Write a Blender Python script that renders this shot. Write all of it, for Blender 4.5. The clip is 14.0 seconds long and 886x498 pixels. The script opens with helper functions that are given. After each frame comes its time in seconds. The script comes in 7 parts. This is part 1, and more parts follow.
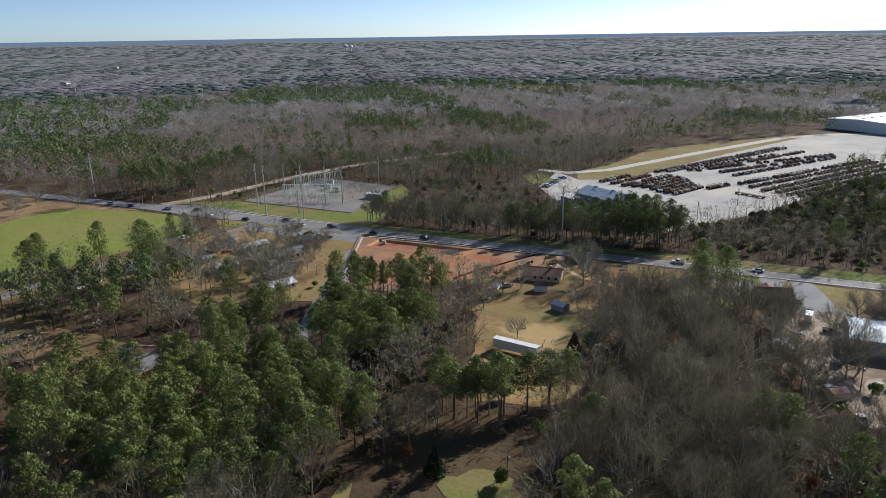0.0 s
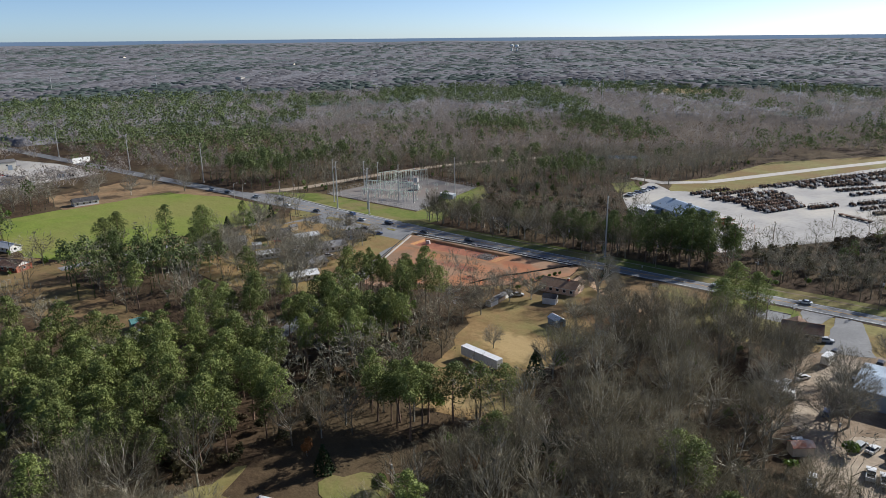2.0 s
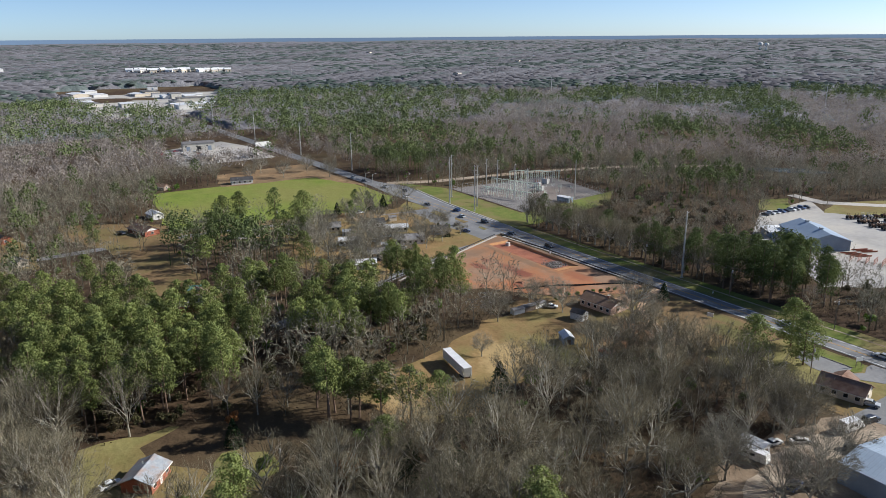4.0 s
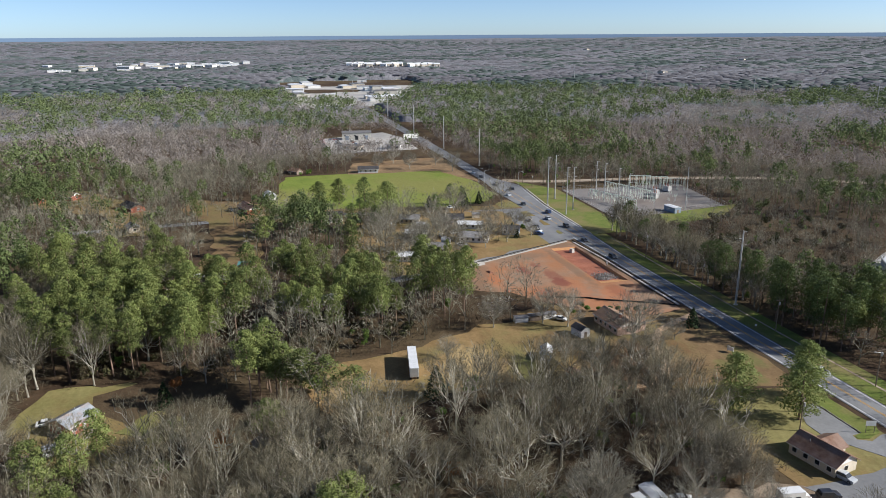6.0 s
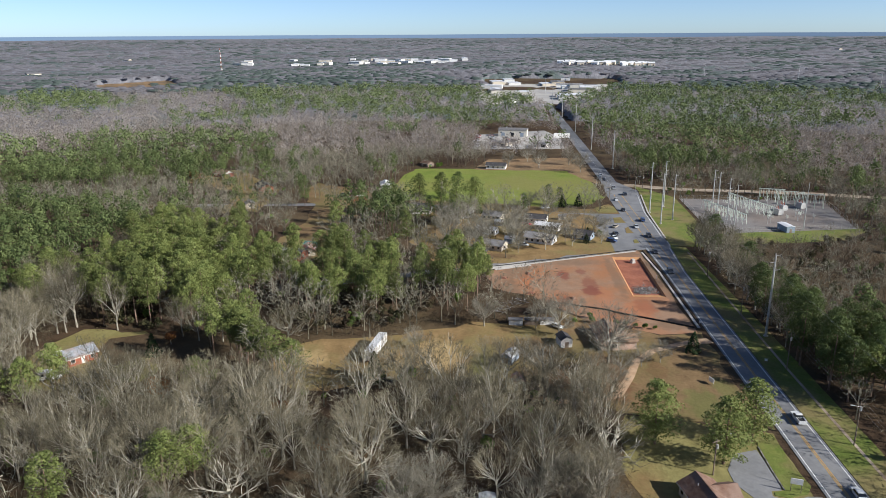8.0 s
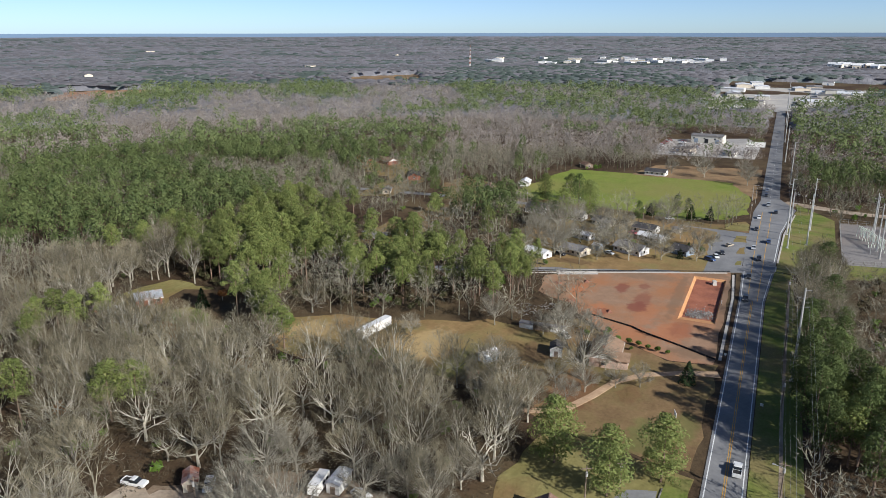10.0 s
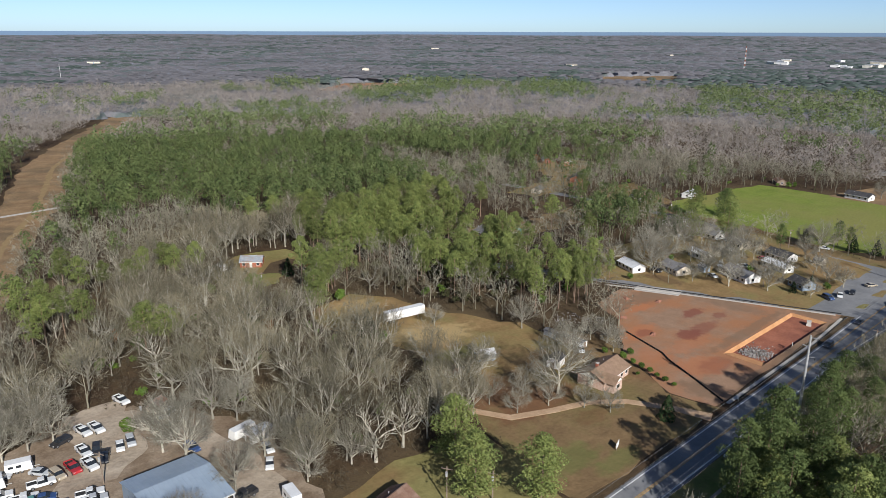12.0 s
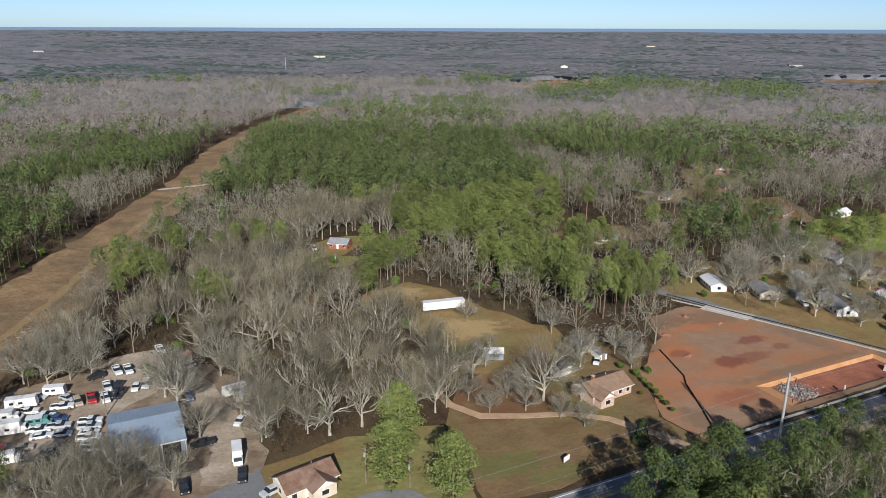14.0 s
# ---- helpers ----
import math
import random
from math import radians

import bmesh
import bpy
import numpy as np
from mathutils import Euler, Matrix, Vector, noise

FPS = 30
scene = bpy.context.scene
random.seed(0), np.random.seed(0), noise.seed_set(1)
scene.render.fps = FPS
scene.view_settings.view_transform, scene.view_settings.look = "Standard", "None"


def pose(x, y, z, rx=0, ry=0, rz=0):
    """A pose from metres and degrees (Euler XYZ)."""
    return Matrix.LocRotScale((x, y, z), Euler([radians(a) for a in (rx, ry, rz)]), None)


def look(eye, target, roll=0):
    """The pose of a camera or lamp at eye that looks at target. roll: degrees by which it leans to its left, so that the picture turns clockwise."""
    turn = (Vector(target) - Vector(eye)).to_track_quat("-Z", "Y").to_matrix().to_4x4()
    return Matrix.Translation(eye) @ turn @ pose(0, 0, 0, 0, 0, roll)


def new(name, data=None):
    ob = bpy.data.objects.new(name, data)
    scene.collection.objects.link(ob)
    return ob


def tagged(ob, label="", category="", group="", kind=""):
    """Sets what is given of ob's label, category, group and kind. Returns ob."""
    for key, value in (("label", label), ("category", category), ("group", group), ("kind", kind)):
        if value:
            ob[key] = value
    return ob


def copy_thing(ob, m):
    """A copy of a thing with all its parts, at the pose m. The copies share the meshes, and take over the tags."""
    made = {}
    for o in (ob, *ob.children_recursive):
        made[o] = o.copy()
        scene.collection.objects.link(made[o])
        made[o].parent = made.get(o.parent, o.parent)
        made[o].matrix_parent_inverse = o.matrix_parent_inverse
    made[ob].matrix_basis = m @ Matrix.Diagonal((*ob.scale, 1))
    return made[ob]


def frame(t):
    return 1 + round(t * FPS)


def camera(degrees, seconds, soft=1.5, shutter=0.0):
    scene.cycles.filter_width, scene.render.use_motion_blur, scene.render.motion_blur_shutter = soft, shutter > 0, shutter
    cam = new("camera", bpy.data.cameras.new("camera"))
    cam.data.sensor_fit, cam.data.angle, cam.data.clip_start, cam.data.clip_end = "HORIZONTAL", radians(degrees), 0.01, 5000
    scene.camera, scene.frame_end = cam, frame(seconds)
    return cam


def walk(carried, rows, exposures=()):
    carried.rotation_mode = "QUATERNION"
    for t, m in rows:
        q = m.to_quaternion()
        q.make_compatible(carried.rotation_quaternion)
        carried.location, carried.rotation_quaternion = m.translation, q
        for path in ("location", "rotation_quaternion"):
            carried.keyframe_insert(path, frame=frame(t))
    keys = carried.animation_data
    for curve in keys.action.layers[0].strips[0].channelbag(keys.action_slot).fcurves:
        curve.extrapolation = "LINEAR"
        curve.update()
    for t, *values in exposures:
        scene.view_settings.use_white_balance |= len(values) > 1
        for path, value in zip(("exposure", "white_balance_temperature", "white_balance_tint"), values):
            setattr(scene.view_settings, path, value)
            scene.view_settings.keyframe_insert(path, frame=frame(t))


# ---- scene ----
cam = camera(63.1, 14.0, soft=0.8)
METRES, EYE, TILT, LEAN, TURN = 490.0, 94.0, 0.94, 0.23, 25.0
ROWS = [
    (0.0, 0.0, 0.0, 0.0, -0.25, -17.39, 0.8),
    (0.5, 0.0158, 0.0003, 0.0003, 1.39, -17.36, 0.78),
    (1.0, 0.046, 0.0024, 0.0006, 4.52, -17.29, 0.76),
    (1.5, 0.0822, 0.0078, 0.0006, 8.97, -17.23, 0.74),
    (2.0, 0.1181, 0.0161, 0.0005, 13.5, -17.24, 0.72),
    (2.5, 0.1534, 0.0271, 0.0001, 18.17, -17.26, 0.77),
    (3.0, 0.1875, 0.0412, 0.0001, 22.89, -17.25, 0.76),
    (3.5, 0.2205, 0.0578, -0.0, 27.63, -17.23, 0.81),
    (6.0, 0.3577, 0.1808, -0.0041, 50.4, -17.15, 1.04),
    (6.5, 0.3821, 0.2102, -0.0047, 54.07, -17.14, 1.09),
    (7.0, 0.4041, 0.24, -0.0053, 58.64, -17.11, 1.11),
    (7.5, 0.4245, 0.2726, -0.006, 63.74, -17.06, 1.14),
    (8.0, 0.4425, 0.3068, -0.0065, 68.85, -16.97, 1.14),
    (10.5, 0.4856, 0.4988, -0.0089, 95.0, -16.7, 0.9),
    (11.0, 0.4835, 0.5383, -0.0086, 100.26, -16.63, 0.83),
    (11.5, 0.4778, 0.5773, -0.0085, 106.17, -16.56, 0.71),
    (12.0, 0.468, 0.6156, -0.0086, 112.12, -16.54, 0.67),
    (12.5, 0.4542, 0.6528, -0.0086, 118.06, -16.55, 0.62),
    (13.0, 0.4369, 0.6865, -0.0088, 123.68, -16.56, 0.59),
    (13.5, 0.4232, 0.7088, -0.0089, 127.54, -16.57, 0.53),
    (14.0, 0.4161, 0.7195, -0.0089, 129.42, -16.58, 0.51),
]
walk(cam, [(t, pose(0, 0, EYE, TILT, LEAN, TURN) @ pose(METRES * x, METRES * y, METRES * z, 90 + pitch, roll, yaw)) for t, x, y, z, yaw, pitch, roll in ROWS],
     [(0.0, 0.42, 6050, 8.5), (3.5, 0.58, 6050, 8.5), (7.0, 0.64, 6050, 8.5), (14.0, 0.3, 6050, 8.5)])

# ---- world, sun and exposure ----
SUN_AZ, SUN_EL = 69.0, 29.0  # degrees counter-clockwise from +x, and above the horizon
world = bpy.data.worlds.new("sky")
scene.world = world
world.use_nodes = True
wn = world.node_tree.nodes
sky = wn.new("ShaderNodeTexSky")
sky.sky_type, sky.sun_disc = "NISHITA", False
sky.sun_elevation, sky.sun_rotation = radians(SUN_EL), radians(90 - SUN_AZ)
sky.altitude, sky.air_density, sky.dust_density, sky.ozone_density = 200, 0.5, 0.4, 1.3
wn["Background"].inputs["Strength"].default_value = 0.086
tint = wn.new("ShaderNodeMix")
tint.data_type, tint.blend_type = "RGBA", "MULTIPLY"
tint.inputs[0].default_value, tint.inputs[7].default_value = 1.0, (0.93, 0.96, 1.0, 1)
world.node_tree.links.new(sky.outputs[0], tint.inputs[6])
world.node_tree.links.new(tint.outputs[2], wn["Background"].inputs["Color"])
sun = new("sun", bpy.data.lights.new("sun", "SUN"))
sun.data.energy, sun.data.angle, sun.data.color = 5.0, radians(0.53), (1.0, 0.94, 0.86)
sx, sy, sz = math.cos(radians(SUN_AZ)) * math.cos(radians(SUN_EL)), math.sin(radians(SUN_AZ)) * math.cos(radians(SUN_EL)), math.sin(radians(SUN_EL))
sun.matrix_world = look((300 * sx, 300 * sy, 300 * sz), (0, 0, 0))


# ---- materials ----
def rgb(c):
    return (*c, 1.0)


def material(name, c1, c2, scale=1.0, rough=0.9, metal=0.0, c3=None, patch=0.02, grain=0.0, bump=0.0, vary=0.0, island=False, clear=0.0, spec=0.3):
    """Two colours mixed by fine noise, a third in broad patches, speckle, bump and a random tint for each thing or island."""
    m = bpy.data.materials.new(name)
    m.use_nodes = True
    t = m.node_tree
    n, li = t.nodes, t.links
    b = n["Principled BSDF"]
    co = n.new("ShaderNodeTexCoord")
    n1 = n.new("ShaderNodeTexNoise")
    n1.inputs["Scale"].default_value, n1.inputs["Detail"].default_value, n1.inputs["Roughness"].default_value = scale, 5.0, 0.65
    li.new(co.outputs["Object"], n1.inputs["Vector"])
    r1 = n.new("ShaderNodeValToRGB")
    r1.color_ramp.elements[0].position, r1.color_ramp.elements[1].position = 0.34, 0.66
    r1.color_ramp.elements[0].color, r1.color_ramp.elements[1].color = rgb(c1), rgb(c2)
    li.new(n1.outputs["Fac"], r1.inputs["Fac"])
    out = r1.outputs["Color"]

    def mixed(kind, fac, a, bcol):
        mx = n.new("ShaderNodeMix")
        mx.data_type, mx.blend_type = "RGBA", kind
        if isinstance(fac, float):
            mx.inputs[0].default_value = fac
        else:
            li.new(fac, mx.inputs[0])
        li.new(a, mx.inputs[6])
        if isinstance(bcol, tuple):
            mx.inputs[7].default_value = bcol
        else:
            li.new(bcol, mx.inputs[7])
        return mx.outputs[2]

    if c3:
        n2 = n.new("ShaderNodeTexNoise")
        n2.inputs["Scale"].default_value, n2.inputs["Detail"].default_value = patch, 6.0
        n2.inputs["Roughness"].default_value = 0.62
        li.new(co.outputs["Object"], n2.inputs["Vector"])
        r2 = n.new("ShaderNodeValToRGB")
        r2.color_ramp.elements[0].position, r2.color_ramp.elements[1].position = 0.44, 0.62
        li.new(n2.outputs["Fac"], r2.inputs["Fac"])
        out = mixed("MIX", r2.outputs["Color"], out, rgb(c3))
    if vary:
        if island:
            src = n.new("ShaderNodeNewGeometry").outputs["Random Per Island"]
        else:
            src = n.new("ShaderNodeObjectInfo").outputs["Random"]
        mp = n.new("ShaderNodeMapRange")
        mp.inputs["To Min"].default_value, mp.inputs["To Max"].default_value = 1 - vary, 1 + vary
        li.new(src, mp.inputs["Value"])
        hs = n.new("ShaderNodeHueSaturation")
        li.new(mp.outputs[0], hs.inputs["Value"])
        li.new(out, hs.inputs["Color"])
        out = hs.outputs["Color"]
    if grain:
        n3 = n.new("ShaderNodeTexNoise")
        n3.inputs["Scale"].default_value, n3.inputs["Detail"].default_value = scale * 9, 3.0
        li.new(co.outputs["Object"], n3.inputs["Vector"])
        mp = n.new("ShaderNodeMapRange")
        mp.inputs["To Min"].default_value, mp.inputs["To Max"].default_value = 1 - grain, 1 + grain
        li.new(n3.outputs["Fac"], mp.inputs["Value"])
        hs = n.new("ShaderNodeHueSaturation")
        li.new(mp.outputs[0], hs.inputs["Value"])
        li.new(out, hs.inputs["Color"])
        out = hs.outputs["Color"]
    li.new(out, b.inputs["Base Color"])
    b.inputs["Roughness"].default_value, b.inputs["Metallic"].default_value = rough, metal
    b.inputs["Specular IOR Level"].default_value = spec
    b.inputs["Coat Weight"].default_value = clear
    if bump:
        bp = n.new("ShaderNodeBump")
        bp.inputs["Strength"].default_value, bp.inputs["Distance"].default_value = bump, 0.3 / scale
        li.new(n1.outputs["Fac"], bp.inputs["Height"])
        li.new(bp.outputs[0], b.inputs["Normal"])
    return m


def leafy(m, share=0.3):
    """Adds light shining through thin leaves or needles; evens it on twigs and far crowns."""
    t = m.node_tree
    b, o = t.nodes["Principled BSDF"], t.nodes["Material Output"]
    tr, mx = t.nodes.new("ShaderNodeBsdfTranslucent"), t.nodes.new("ShaderNodeMixShader")
    src = b.inputs["Base Color"].links[0].from_socket
    t.links.new(src, tr.inputs["Color"])
    mx.inputs[0].default_value = share
    t.links.new(b.outputs[0], mx.inputs[1])
    t.links.new(tr.outputs[0], mx.inputs[2])
    t.links.new(mx.outputs[0], o.inputs["Surface"])
    return m


M_LITTER = material("leaf litter", (0.04, 0.026, 0.016), (0.085, 0.055, 0.033), 0.25, 0.95, c3=(0.1, 0.072, 0.04), patch=0.018, grain=0.35, bump=0.4, spec=0.1)
M_TAN = material("winter lawn", (0.19, 0.125, 0.056), (0.28, 0.185, 0.085), 0.12, 0.95, c3=(0.2, 0.165, 0.066), patch=0.05, grain=0.25, bump=0.2, spec=0.1)
M_BROWN = material("brown winter lawn", (0.15, 0.098, 0.05), (0.22, 0.145, 0.073), 0.12, 0.95, c3=(0.165, 0.13, 0.055), patch=0.05, grain=0.25, bump=0.2, spec=0.1)
M_GREEN = material("green grass", (0.135, 0.178, 0.031), (0.19, 0.225, 0.046), 0.09, 0.95, c3=(0.2, 0.195, 0.058), patch=0.013, grain=0.25, bump=0.2, spec=0.1)
M_VERGE = material("verge grass", (0.11, 0.145, 0.03), (0.17, 0.185, 0.05), 0.15, 0.95, c3=(0.2, 0.165, 0.07), patch=0.05, grain=0.25, bump=0.2, spec=0.1)
M_CLAY = material("graded red clay", (0.25, 0.157, 0.1), (0.315, 0.2, 0.13), 0.22, 0.95, c3=(0.33, 0.158, 0.08), patch=0.045, grain=0.15, bump=0.12, spec=0.1)
M_CLAYDARK = material("damp clay", (0.25, 0.115, 0.075), (0.32, 0.16, 0.105), 0.2, 0.9, c3=(0.2, 0.085, 0.06), patch=0.15, grain=0.3, spec=0.15)
M_CLAYORANGE = material("fresh cut clay", (0.42, 0.21, 0.095), (0.5, 0.27, 0.13), 0.3, 0.95, grain=0.2, bump=0.4, spec=0.1)
M_ROW = material("cleared brown grass", (0.195, 0.122, 0.066), (0.295, 0.2, 0.11), 0.09, 0.95, c3=(0.16, 0.115, 0.068), patch=0.035, grain=0.35, bump=0.4, spec=0.1)
M_OLIVE = material("olive winter grass", (0.17, 0.15, 0.055), (0.24, 0.21, 0.085), 0.08, 0.95, c3=(0.2, 0.135, 0.06), patch=0.03, grain=0.25, bump=0.2, spec=0.1)
M_ASPHALT = material("worn asphalt", (0.18, 0.178, 0.178), (0.235, 0.232, 0.23), 0.12, 0.85, c3=(0.16, 0.16, 0.162), patch=0.05, grain=0.2, spec=0.3)
M_LOT = material("pale lot asphalt", (0.31, 0.295, 0.275), (0.385, 0.365, 0.34), 0.05, 0.9, c3=(0.45, 0.415, 0.36), patch=0.02, grain=0.15, spec=0.2)
M_CONCRETE = material("concrete", (0.4, 0.37, 0.33), (0.5, 0.46, 0.41), 0.4, 0.9, grain=0.15, spec=0.2)
M_GRAVEL = material("packed gravel", (0.315, 0.255, 0.19), (0.415, 0.345, 0.265), 0.12, 0.95, c3=(0.24, 0.18, 0.128), patch=0.05, grain=0.3, bump=0.3, spec=0.1)
M_YARDDIRT = material("brown yard dirt", (0.15, 0.105, 0.07), (0.235, 0.175, 0.12), 0.2, 0.95, c3=(0.3, 0.235, 0.17), patch=0.08, grain=0.3, bump=0.3, spec=0.1)
M_STONE = material("grey crushed stone", (0.185, 0.172, 0.162), (0.24, 0.222, 0.208), 0.1, 0.95, c3=(0.21, 0.175, 0.15), patch=0.025, grain=0.25, spec=0.1)
M_PAINT = material("road paint white", (0.62, 0.62, 0.6), (0.75, 0.75, 0.73), 1.5, 0.7, grain=0.25)
M_YELLOW = material("road paint yellow", (0.5, 0.27, 0.03), (0.6, 0.35, 0.06), 1.5, 0.7, grain=0.25)
M_NEEDLE = leafy(material("pine needles", (0.1, 0.127, 0.034), (0.205, 0.228, 0.068), 0.35, 0.75, vary=0.3, spec=0.25), 0.2)
M_DARKNEEDLE = leafy(material("dense pine needles", (0.062, 0.088, 0.026), (0.12, 0.15, 0.046), 0.4, 0.75, vary=0.2, spec=0.25), 0.28)
M_SCRUB = leafy(material("scrub leaves", (0.045, 0.05, 0.022), (0.1, 0.1, 0.045), 0.1, 0.85, c3=(0.1, 0.075, 0.045), patch=0.08, vary=0.3, island=True, spec=0.1), 0.2)
M_NEEDLES = leafy(material("pine needles of the woods", (0.064, 0.09, 0.031), (0.142, 0.168, 0.06), 0.06, 0.8, vary=0.22, island=True, spec=0.2), 0.2)
M_CEDAR = leafy(material("cedar foliage", (0.018, 0.032, 0.012), (0.035, 0.055, 0.018), 0.5, 0.8, vary=0.25, spec=0.2), 0.15)
M_BROADLEAF = leafy(material("evergreen leaves", (0.07, 0.12, 0.018), (0.13, 0.19, 0.03), 0.5, 0.6, vary=0.3, spec=0.3))
M_RUSSET = leafy(material("russet dead leaves", (0.2, 0.085, 0.03), (0.3, 0.14, 0.05), 0.5, 0.8, vary=0.25, spec=0.2))
M_BARK = material("grey bare wood", (0.23, 0.21, 0.165), (0.46, 0.425, 0.345), 0.4, 0.9, vary=0.35, spec=0.15)
M_TWIGS = leafy(material("bare twigs of the woods", (0.128, 0.114, 0.082), (0.31, 0.285, 0.215), 0.06, 0.9, vary=0.28, island=True, spec=0.1), 0.12)
M_THICKET = material("thicket twigs", (0.042, 0.033, 0.022), (0.105, 0.086, 0.058), 0.08, 0.9, vary=0.35, island=True, spec=0.1)
M_BRUSH = material("dry brush", (0.055, 0.042, 0.022), (0.14, 0.11, 0.06), 0.06, 0.9, vary=0.3, island=True, spec=0.1)
M_TRUNK = material("pine bark", (0.16, 0.105, 0.075), (0.27, 0.19, 0.14), 1.0, 0.95, vary=0.2, grain=0.3, spec=0.1)
M_WHITE = material("white siding", (0.66, 0.64, 0.6), (0.78, 0.76, 0.72), 0.6, 0.7, grain=0.08, vary=0.1)
M_CREAM = material("cream siding", (0.55, 0.47, 0.36), (0.66, 0.58, 0.46), 0.6, 0.8, grain=0.1)
M_PALEBRICK = material("pale pinkish brick", (0.42, 0.27, 0.2), (0.56, 0.42, 0.34), 1.6, 0.9, grain=0.25)
M_ROOFTAN = material("tan shingles", (0.2, 0.13, 0.085), (0.29, 0.195, 0.13), 0.8, 0.95, c3=(0.25, 0.165, 0.115), patch=0.25, grain=0.25, bump=0.3, spec=0.15)
M_BRICK = material("red brick", (0.26, 0.08, 0.045), (0.36, 0.13, 0.08), 1.2, 0.9, grain=0.3)
M_ROOFBROWN = material("brown shingles", (0.15, 0.085, 0.06), (0.22, 0.135, 0.095), 0.8, 0.95, c3=(0.25, 0.17, 0.13), patch=0.25, grain=0.25, bump=0.3, spec=0.15)
M_ROOFGREY = material("grey shingles", (0.15, 0.145, 0.145), (0.23, 0.22, 0.215), 0.8, 0.95, grain=0.25, vary=0.3, bump=0.3, spec=0.15)
M_ROOFDARK = material("dark shingles", (0.045, 0.043, 0.045), (0.085, 0.08, 0.08), 0.8, 0.95, grain=0.25, spec=0.15)
M_ROOFWHITE = material("pale metal roof", (0.58, 0.58, 0.58), (0.7, 0.7, 0.7), 0.4, 0.5, grain=0.1)
M_ROOFTIN = material("weathered tin roof", (0.27, 0.29, 0.31), (0.4, 0.42, 0.44), 0.5, 0.5, metal=0.2, c3=(0.33, 0.25, 0.21), patch=0.3, grain=0.15)
M_ROOFRUST = material("rusty tin roof", (0.3, 0.09, 0.05), (0.42, 0.2, 0.13), 0.7, 0.7, c3=(0.45, 0.42, 0.4), patch=0.2, grain=0.2)
M_ROOFBLUE = material("blue-grey metal roof", (0.27, 0.33, 0.4), (0.33, 0.39, 0.46), 0.15, 0.45, metal=0.15, grain=0.06, spec=0.5)
M_WALLBLUE = material("blue-grey metal wall", (0.22, 0.27, 0.33), (0.27, 0.32, 0.38), 0.3, 0.6, grain=0.08)
M_GLASS = material("dark glass", (0.015, 0.018, 0.022), (0.03, 0.034, 0.04), 1.0, 0.08, spec=0.7)
M_STEEL = material("galvanised steel", (0.42, 0.41, 0.39), (0.52, 0.51, 0.49), 0.4, 0.5, metal=0.35, grain=0.1)
M_WOODPOLE = material("weathered pole wood", (0.17, 0.125, 0.09), (0.27, 0.21, 0.16), 1.0, 0.95, grain=0.3)
M_BUS = material("pale bus steel", (0.6, 0.65, 0.55), (0.7, 0.74, 0.65), 0.4, 0.5, metal=0.2)
M_RUBBER = material("tyre rubber", (0.018, 0.018, 0.019), (0.03, 0.03, 0.031), 2.0, 0.9)
M_RIM = material("wheel rim", (0.3, 0.3, 0.31), (0.42, 0.42, 0.43), 2.0, 0.4, metal=0.7)
M_RUBBLE = material("grey rubble", (0.09, 0.08, 0.072), (0.34, 0.31, 0.285), 0.8, 0.95, vary=0.6, island=True, grain=0.3)
M_HALFBARE = leafy(material("bare twigs in the middle distance", (0.225, 0.195, 0.168), (0.36, 0.317, 0.276), 0.03, 0.95, vary=0.09, island=True, spec=0.05), 0.3)
M_HALFPINE = leafy(material("pine needles in the middle distance", (0.086, 0.115, 0.047), (0.168, 0.197, 0.08), 0.04, 0.9, vary=0.13, island=True, spec=0.1), 0.12)
M_TRACK = material("brown dirt track", (0.36, 0.24, 0.145), (0.47, 0.33, 0.215), 0.4, 0.95, grain=0.25, bump=0.2, spec=0.1)
M_TEAL = material("teal painted tin", (0.08, 0.2, 0.19), (0.12, 0.26, 0.24), 0.6, 0.6, grain=0.1)
M_WATER = material("pond water", (0.1, 0.15, 0.19), (0.13, 0.18, 0.22), 0.05, 0.06, spec=0.8)
M_RUST = material("rusty machine paint", (0.09, 0.05, 0.03), (0.17, 0.095, 0.055), 0.6, 0.8, vary=0.35, grain=0.3)
M_BEIGEMETAL = material("beige metal wall", (0.52, 0.49, 0.42), (0.62, 0.58, 0.5), 0.2, 0.6, grain=0.08)
# distance haze, painted as a weak blue glow
M_HAZE = bpy.data.materials.new("glowing horizon haze")
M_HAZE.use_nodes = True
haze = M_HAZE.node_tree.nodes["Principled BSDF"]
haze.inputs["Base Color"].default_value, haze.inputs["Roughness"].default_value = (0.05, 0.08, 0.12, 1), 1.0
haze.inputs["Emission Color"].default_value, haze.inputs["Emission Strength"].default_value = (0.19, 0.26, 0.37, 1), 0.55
M_TWIG = leafy(material("brown twigs", (0.105, 0.089, 0.056), (0.245, 0.215, 0.145), 0.25, 0.9, vary=0.5, spec=0.1), 0.15)
# aerial haze is painted into these three base colours of the far woods
M_HAZYBARE = leafy(material("haze-tinted distant twigs", (0.206, 0.197, 0.207), (0.266, 0.255, 0.267), 0.006, 0.95, vary=0.04, island=True, spec=0.05), 0.5)
M_HAZYPINE = leafy(material("haze-tinted distant needles", (0.11, 0.142, 0.126), (0.155, 0.185, 0.162), 0.006, 0.9, vary=0.05, island=True, spec=0.05), 0.5)
M_HAZYCANOPY = material("haze-tinted winter canopy", (0.152, 0.149, 0.158), (0.214, 0.208, 0.219), 0.08, 0.95, c3=(0.186, 0.177, 0.185), patch=0.006, grain=0.2, spec=0.05)


